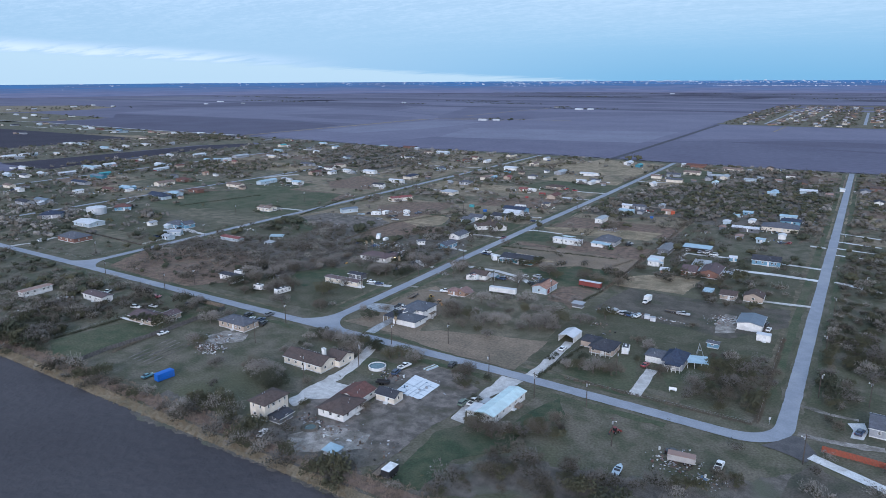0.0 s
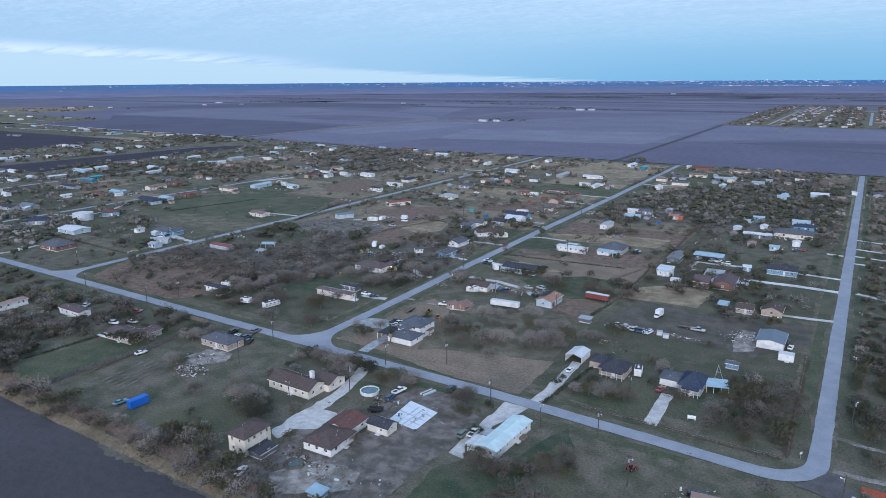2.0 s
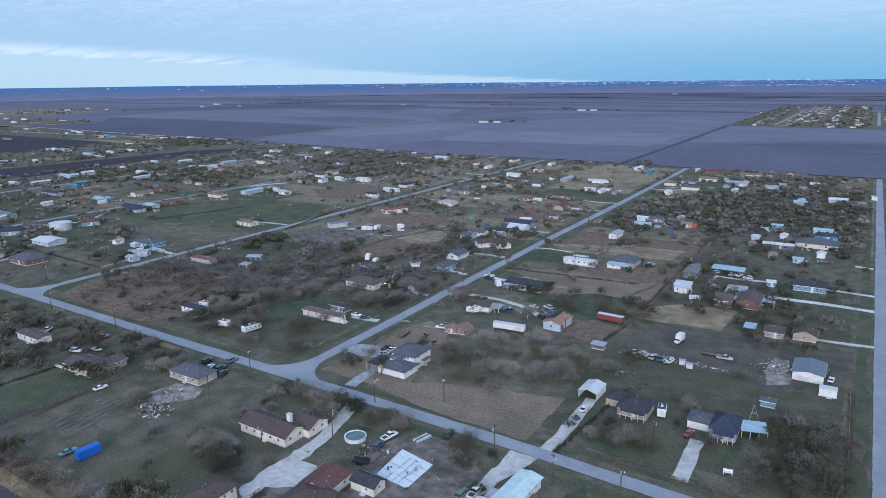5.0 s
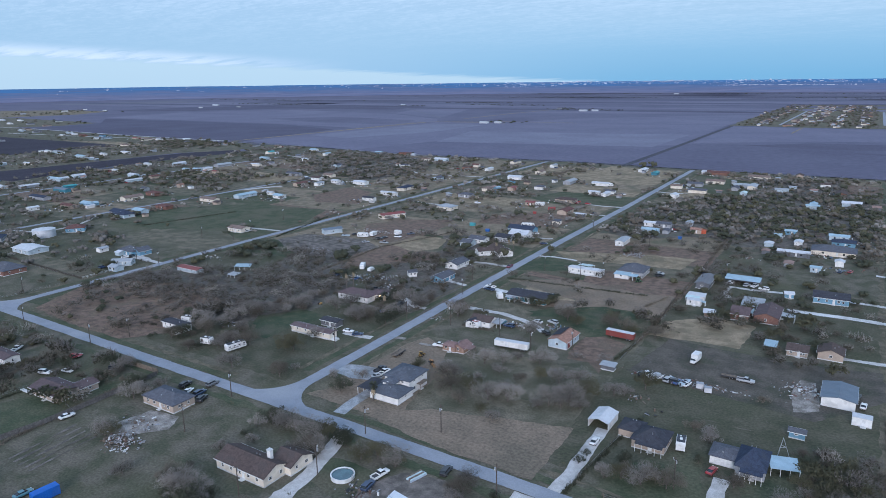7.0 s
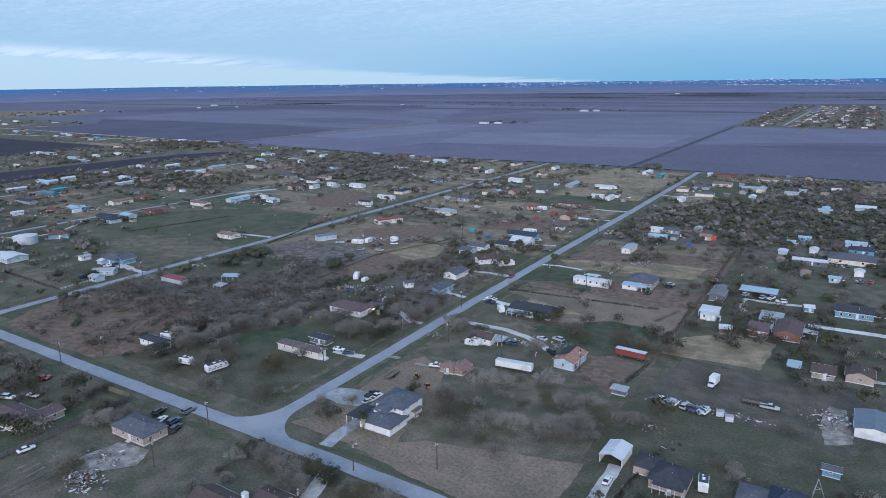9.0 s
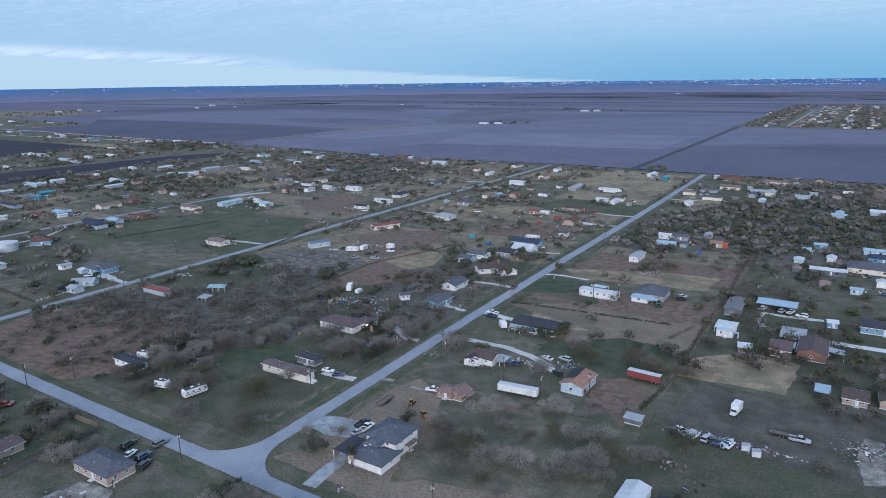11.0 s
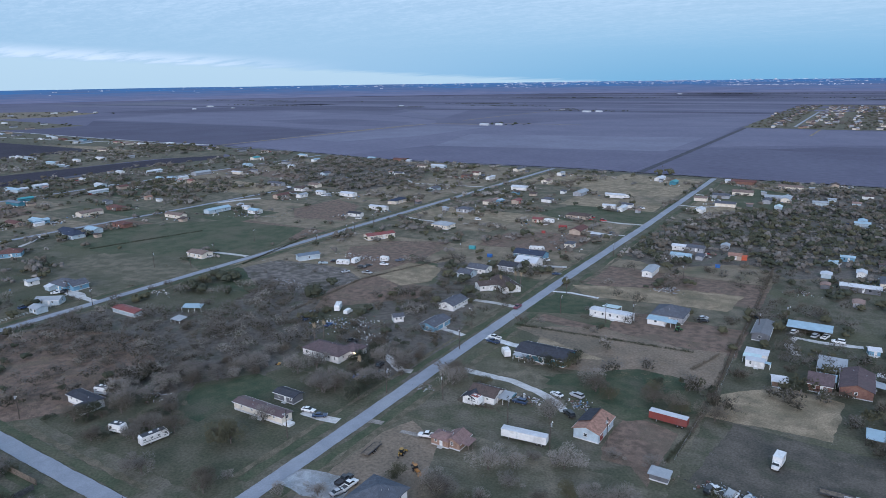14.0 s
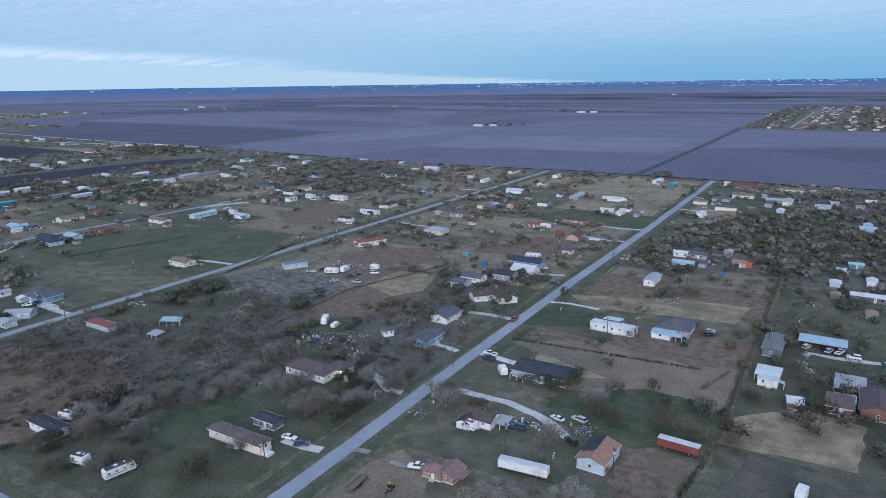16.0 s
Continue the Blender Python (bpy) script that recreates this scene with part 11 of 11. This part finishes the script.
weeds("fence_row", [(-85.2, 196.5), (-79.7, 243.6), (-81.1, 243.8), (-86.6, 196.7)], 0, 0.25, 0.85, LEAF_DARK, "dark weeds grown along a fence", 46, 237)
weeds("fence_row", [(-16.6, 201.3), (-17.1, 279.1), (-18.5, 279.1), (-18.0, 201.3)], 0, 0.25, 0.85, TWIG_BROWN, "dark weeds grown along a fence", 47, 389)
weeds("fence_row", [(-77.3, 200.1), (-18.4, 199.2), (-18.3, 200.6), (-77.3, 201.5)], 0, 0.25, 0.85, TWIG_BROWN, "dark weeds grown along a fence", 48, 295)
weeds("fence_row", [(-355.4, 364.2), (-370.8, 431.8), (-372.2, 431.5), (-356.8, 363.9)], 0, 0.25, 0.85, LEAF_DARK, "dark weeds grown along a fence", 49, 347)
weeds("fence_row", [(-278.3, 374.5), (-259.5, 434.5), (-260.8, 434.9), (-279.6, 374.9)], 0, 0.25, 0.85, TWIG_BROWN, "dark weeds grown along a fence", 50, 315)
weeds("fence_row", [(-279.7, 374.6), (-275.6, 317.7), (-274.2, 317.8), (-278.3, 374.7)], 0, 0.25, 0.85, TWIG_BROWN, "dark weeds grown along a fence", 51, 285)
weeds("fence_row", [(-468.1, 341.9), (-448.8, 411.3), (-450.1, 411.7), (-469.4, 342.3)], 0, 0.25, 0.85, LEAF_DARK, "dark weeds grown along a fence", 52, 360)
weeds("fence_row", [(-464.1, 246.3), (-375.2, 242.4), (-375.1, 243.8), (-464.0, 247.7)], 0, 0.25, 0.85, TWIG_BROWN, "dark weeds grown along a fence", 53, 445)
weeds("fence_row", [(-107.8, 345.0), (-102.1, 363.3), (-103.5, 363.7), (-109.1, 345.4)], 0, 0.25, 0.85, TWIG_BROWN, "dark weeds grown along a fence", 54, 96)
weeds("fence_row", [(-181.4, 354.1), (-111.6, 360.4), (-111.7, 361.8), (-181.5, 355.4)], 0, 0.25, 0.85, LEAF_DARK, "dark weeds grown along a fence", 55, 351)
weeds("fence_row", [(-151.8, 285.6), (-166.8, 285.5), (-166.8, 284.1), (-151.8, 284.2)], 0, 0.25, 0.85, TWIG_BROWN, "dark weeds grown along a fence", 56, 75)

# ---- fences ----
fence([(-374.5, 243.4), (-374.7, 261.0), (-376.2, 275.0)], 2.4, 1.1, TRIM, "white rail fence beside a drive")
fence([(-430.7, 242.6), (-375.1, 243.1)], 4.0, 1.3, TIMBER, "worn timber post-and-wire fence", wire=True)
fence([(-452.1, 204.0), (-375.3, 205.2), (-373.3, 234.2)], 4.0, 1.3, TIMBER, "worn timber post-and-wire fence", wire=True)
fence([(-265.4, 128.3), (-262.9, 163.8), (-230.1, 156.9)], 4.0, 1.5, DARKWOOD, "dark wire fence overgrown with weeds", wire=True)
fence([(-233.9, 122.4), (-234.6, 133.6), (-232.9, 148.8), (-232.8, 165.3), (-233.8, 187.9)], 2.4, 1.7, GREYBOARD, "grey weathered board fence along a lot", board=0.6)
fence([(-81.5, 240.3), (-85.7, 201.0)], 4.0, 1.4, TIMBER, "wire fence along a lot line", wire=True)
fence([(-17.1, 202.2), (-18.3, 278.7)], 4.0, 1.4, TIMBER, "wire fence along a lot line", wire=True)
fence([(-76.9, 200.0), (-42.9, 199.8), (-18.4, 199.9)], 4.0, 1.4, TIMBER, "wire fence along the road frontage", wire=True)
fence([(-99.3, 282.7), (-98.9, 300.7), (-97.1, 338.3), (-98.8, 401.7), (-100.5, 497.7)], 4.0, 1.4, DARKWOOD, "wire fence along a lot line", wire=True)
fence([(-97.8, 329.9), (-99.5, 367.8)], 2.5, 1.4, DARKWOOD, "timber fence of a fenced lot")
fence([(-358.6, 374.2), (-319.1, 377.1), (-279.0, 374.7), (-279.4, 424.2)], 4.0, 1.4, TIMBER, "post fence round a dirt yard", wire=True)
fence([(-279.0, 374.7), (-279.0, 342.6), (-276.4, 319.2)], 4.0, 1.4, TIMBER, "post fence along a lot line", wire=True)
fence([(-519.1, 450.2), (-466.3, 454.2), (-436.3, 470.0), (-448.6, 499.5)], 4.0, 1.2, TIMBER, "post fence round a small paddock", wire=True)
fence([(-252.8, 188.7), (-235.1, 189.3)], 2.4, 1.8, TIMBER, "low timber fence beside a road", board=True)

# ================= the city on the horizon =================
def city(name, groups, d0, d1, z0, z1, tall, label, seed):
    """Far pale buildings as small boxes, lifted and sized to fit the camera's view, in loose groups: (bearing to the
    left of north, spread, how many).
    """
    rnd, s = random.Random(seed), Shape()
    for az, spread, n in groups:
        for _ in range(n):
            a, d = radians(rnd.gauss(az, spread)), rnd.uniform(d0, d1)
            w = 2.0 + 24.0 * rnd.random() ** 5
            s.box(-d * math.sin(a), d * math.cos(a), z0 + (z1 - z0) * rnd.random() ** 0.45, w, rnd.uniform(6, 14), 1.2 + tall * rnd.random() ** 3, a)
    me = mesh_from(name, s.v, s.f, [surface("far_white_buildings", (0.72, 0.72, 0.74), (0.34, 0.37, 0.45), 30.0, 0.8, 0.0, fine=0.0)])
    return tagged(new(name, me), label, "city", kind="stuff")


city("distant_city", ((2, 3.0, 110), (9, 2.5, 110), (16, 2.0, 130), (21, 1.6, 120), (26, 2.0, 90), (33, 2.0, 70), (40, 2.5, 45), (48, 3.0, 25), (56, 4.0, 20), (-3, 2.0, 40)), 4700, 4790, 54.0, 75.0, 1.6, "pale buildings of a distant city", 2)
city("distant_city", ((12, 5.0, 30), (20, 4.0, 40), (28, 4.0, 26), (38, 5.0, 26), (52, 6.0, 20), (2, 3.0, 16)), 4600, 4700, 42.0, 66.0, 1.2, "low pale buildings among far woods", 3)
city("distant_skyline", ((21.0, 0.7, 34), (14.6, 0.8, 26), (9, 1.2, 18), (31, 0.6, 12), (18, 1.5, 22), (4, 2.0, 16)), 4750, 4800, 74.5, 76.5, 5.0, "pale towers on the far horizon", 4)
for name, groups, seed in (("distant_depot", ((7.0, 1.6, 60), (9.5, 0.5, 26), (3.5, 1.8, 26)), 5), ("distant_depot", ((25.5, 0.9, 14),), 6)):
    city(name, groups, 4480, 4540, 44.0, 49.0, 3.0, "long rows of pale sheds far away", seed)
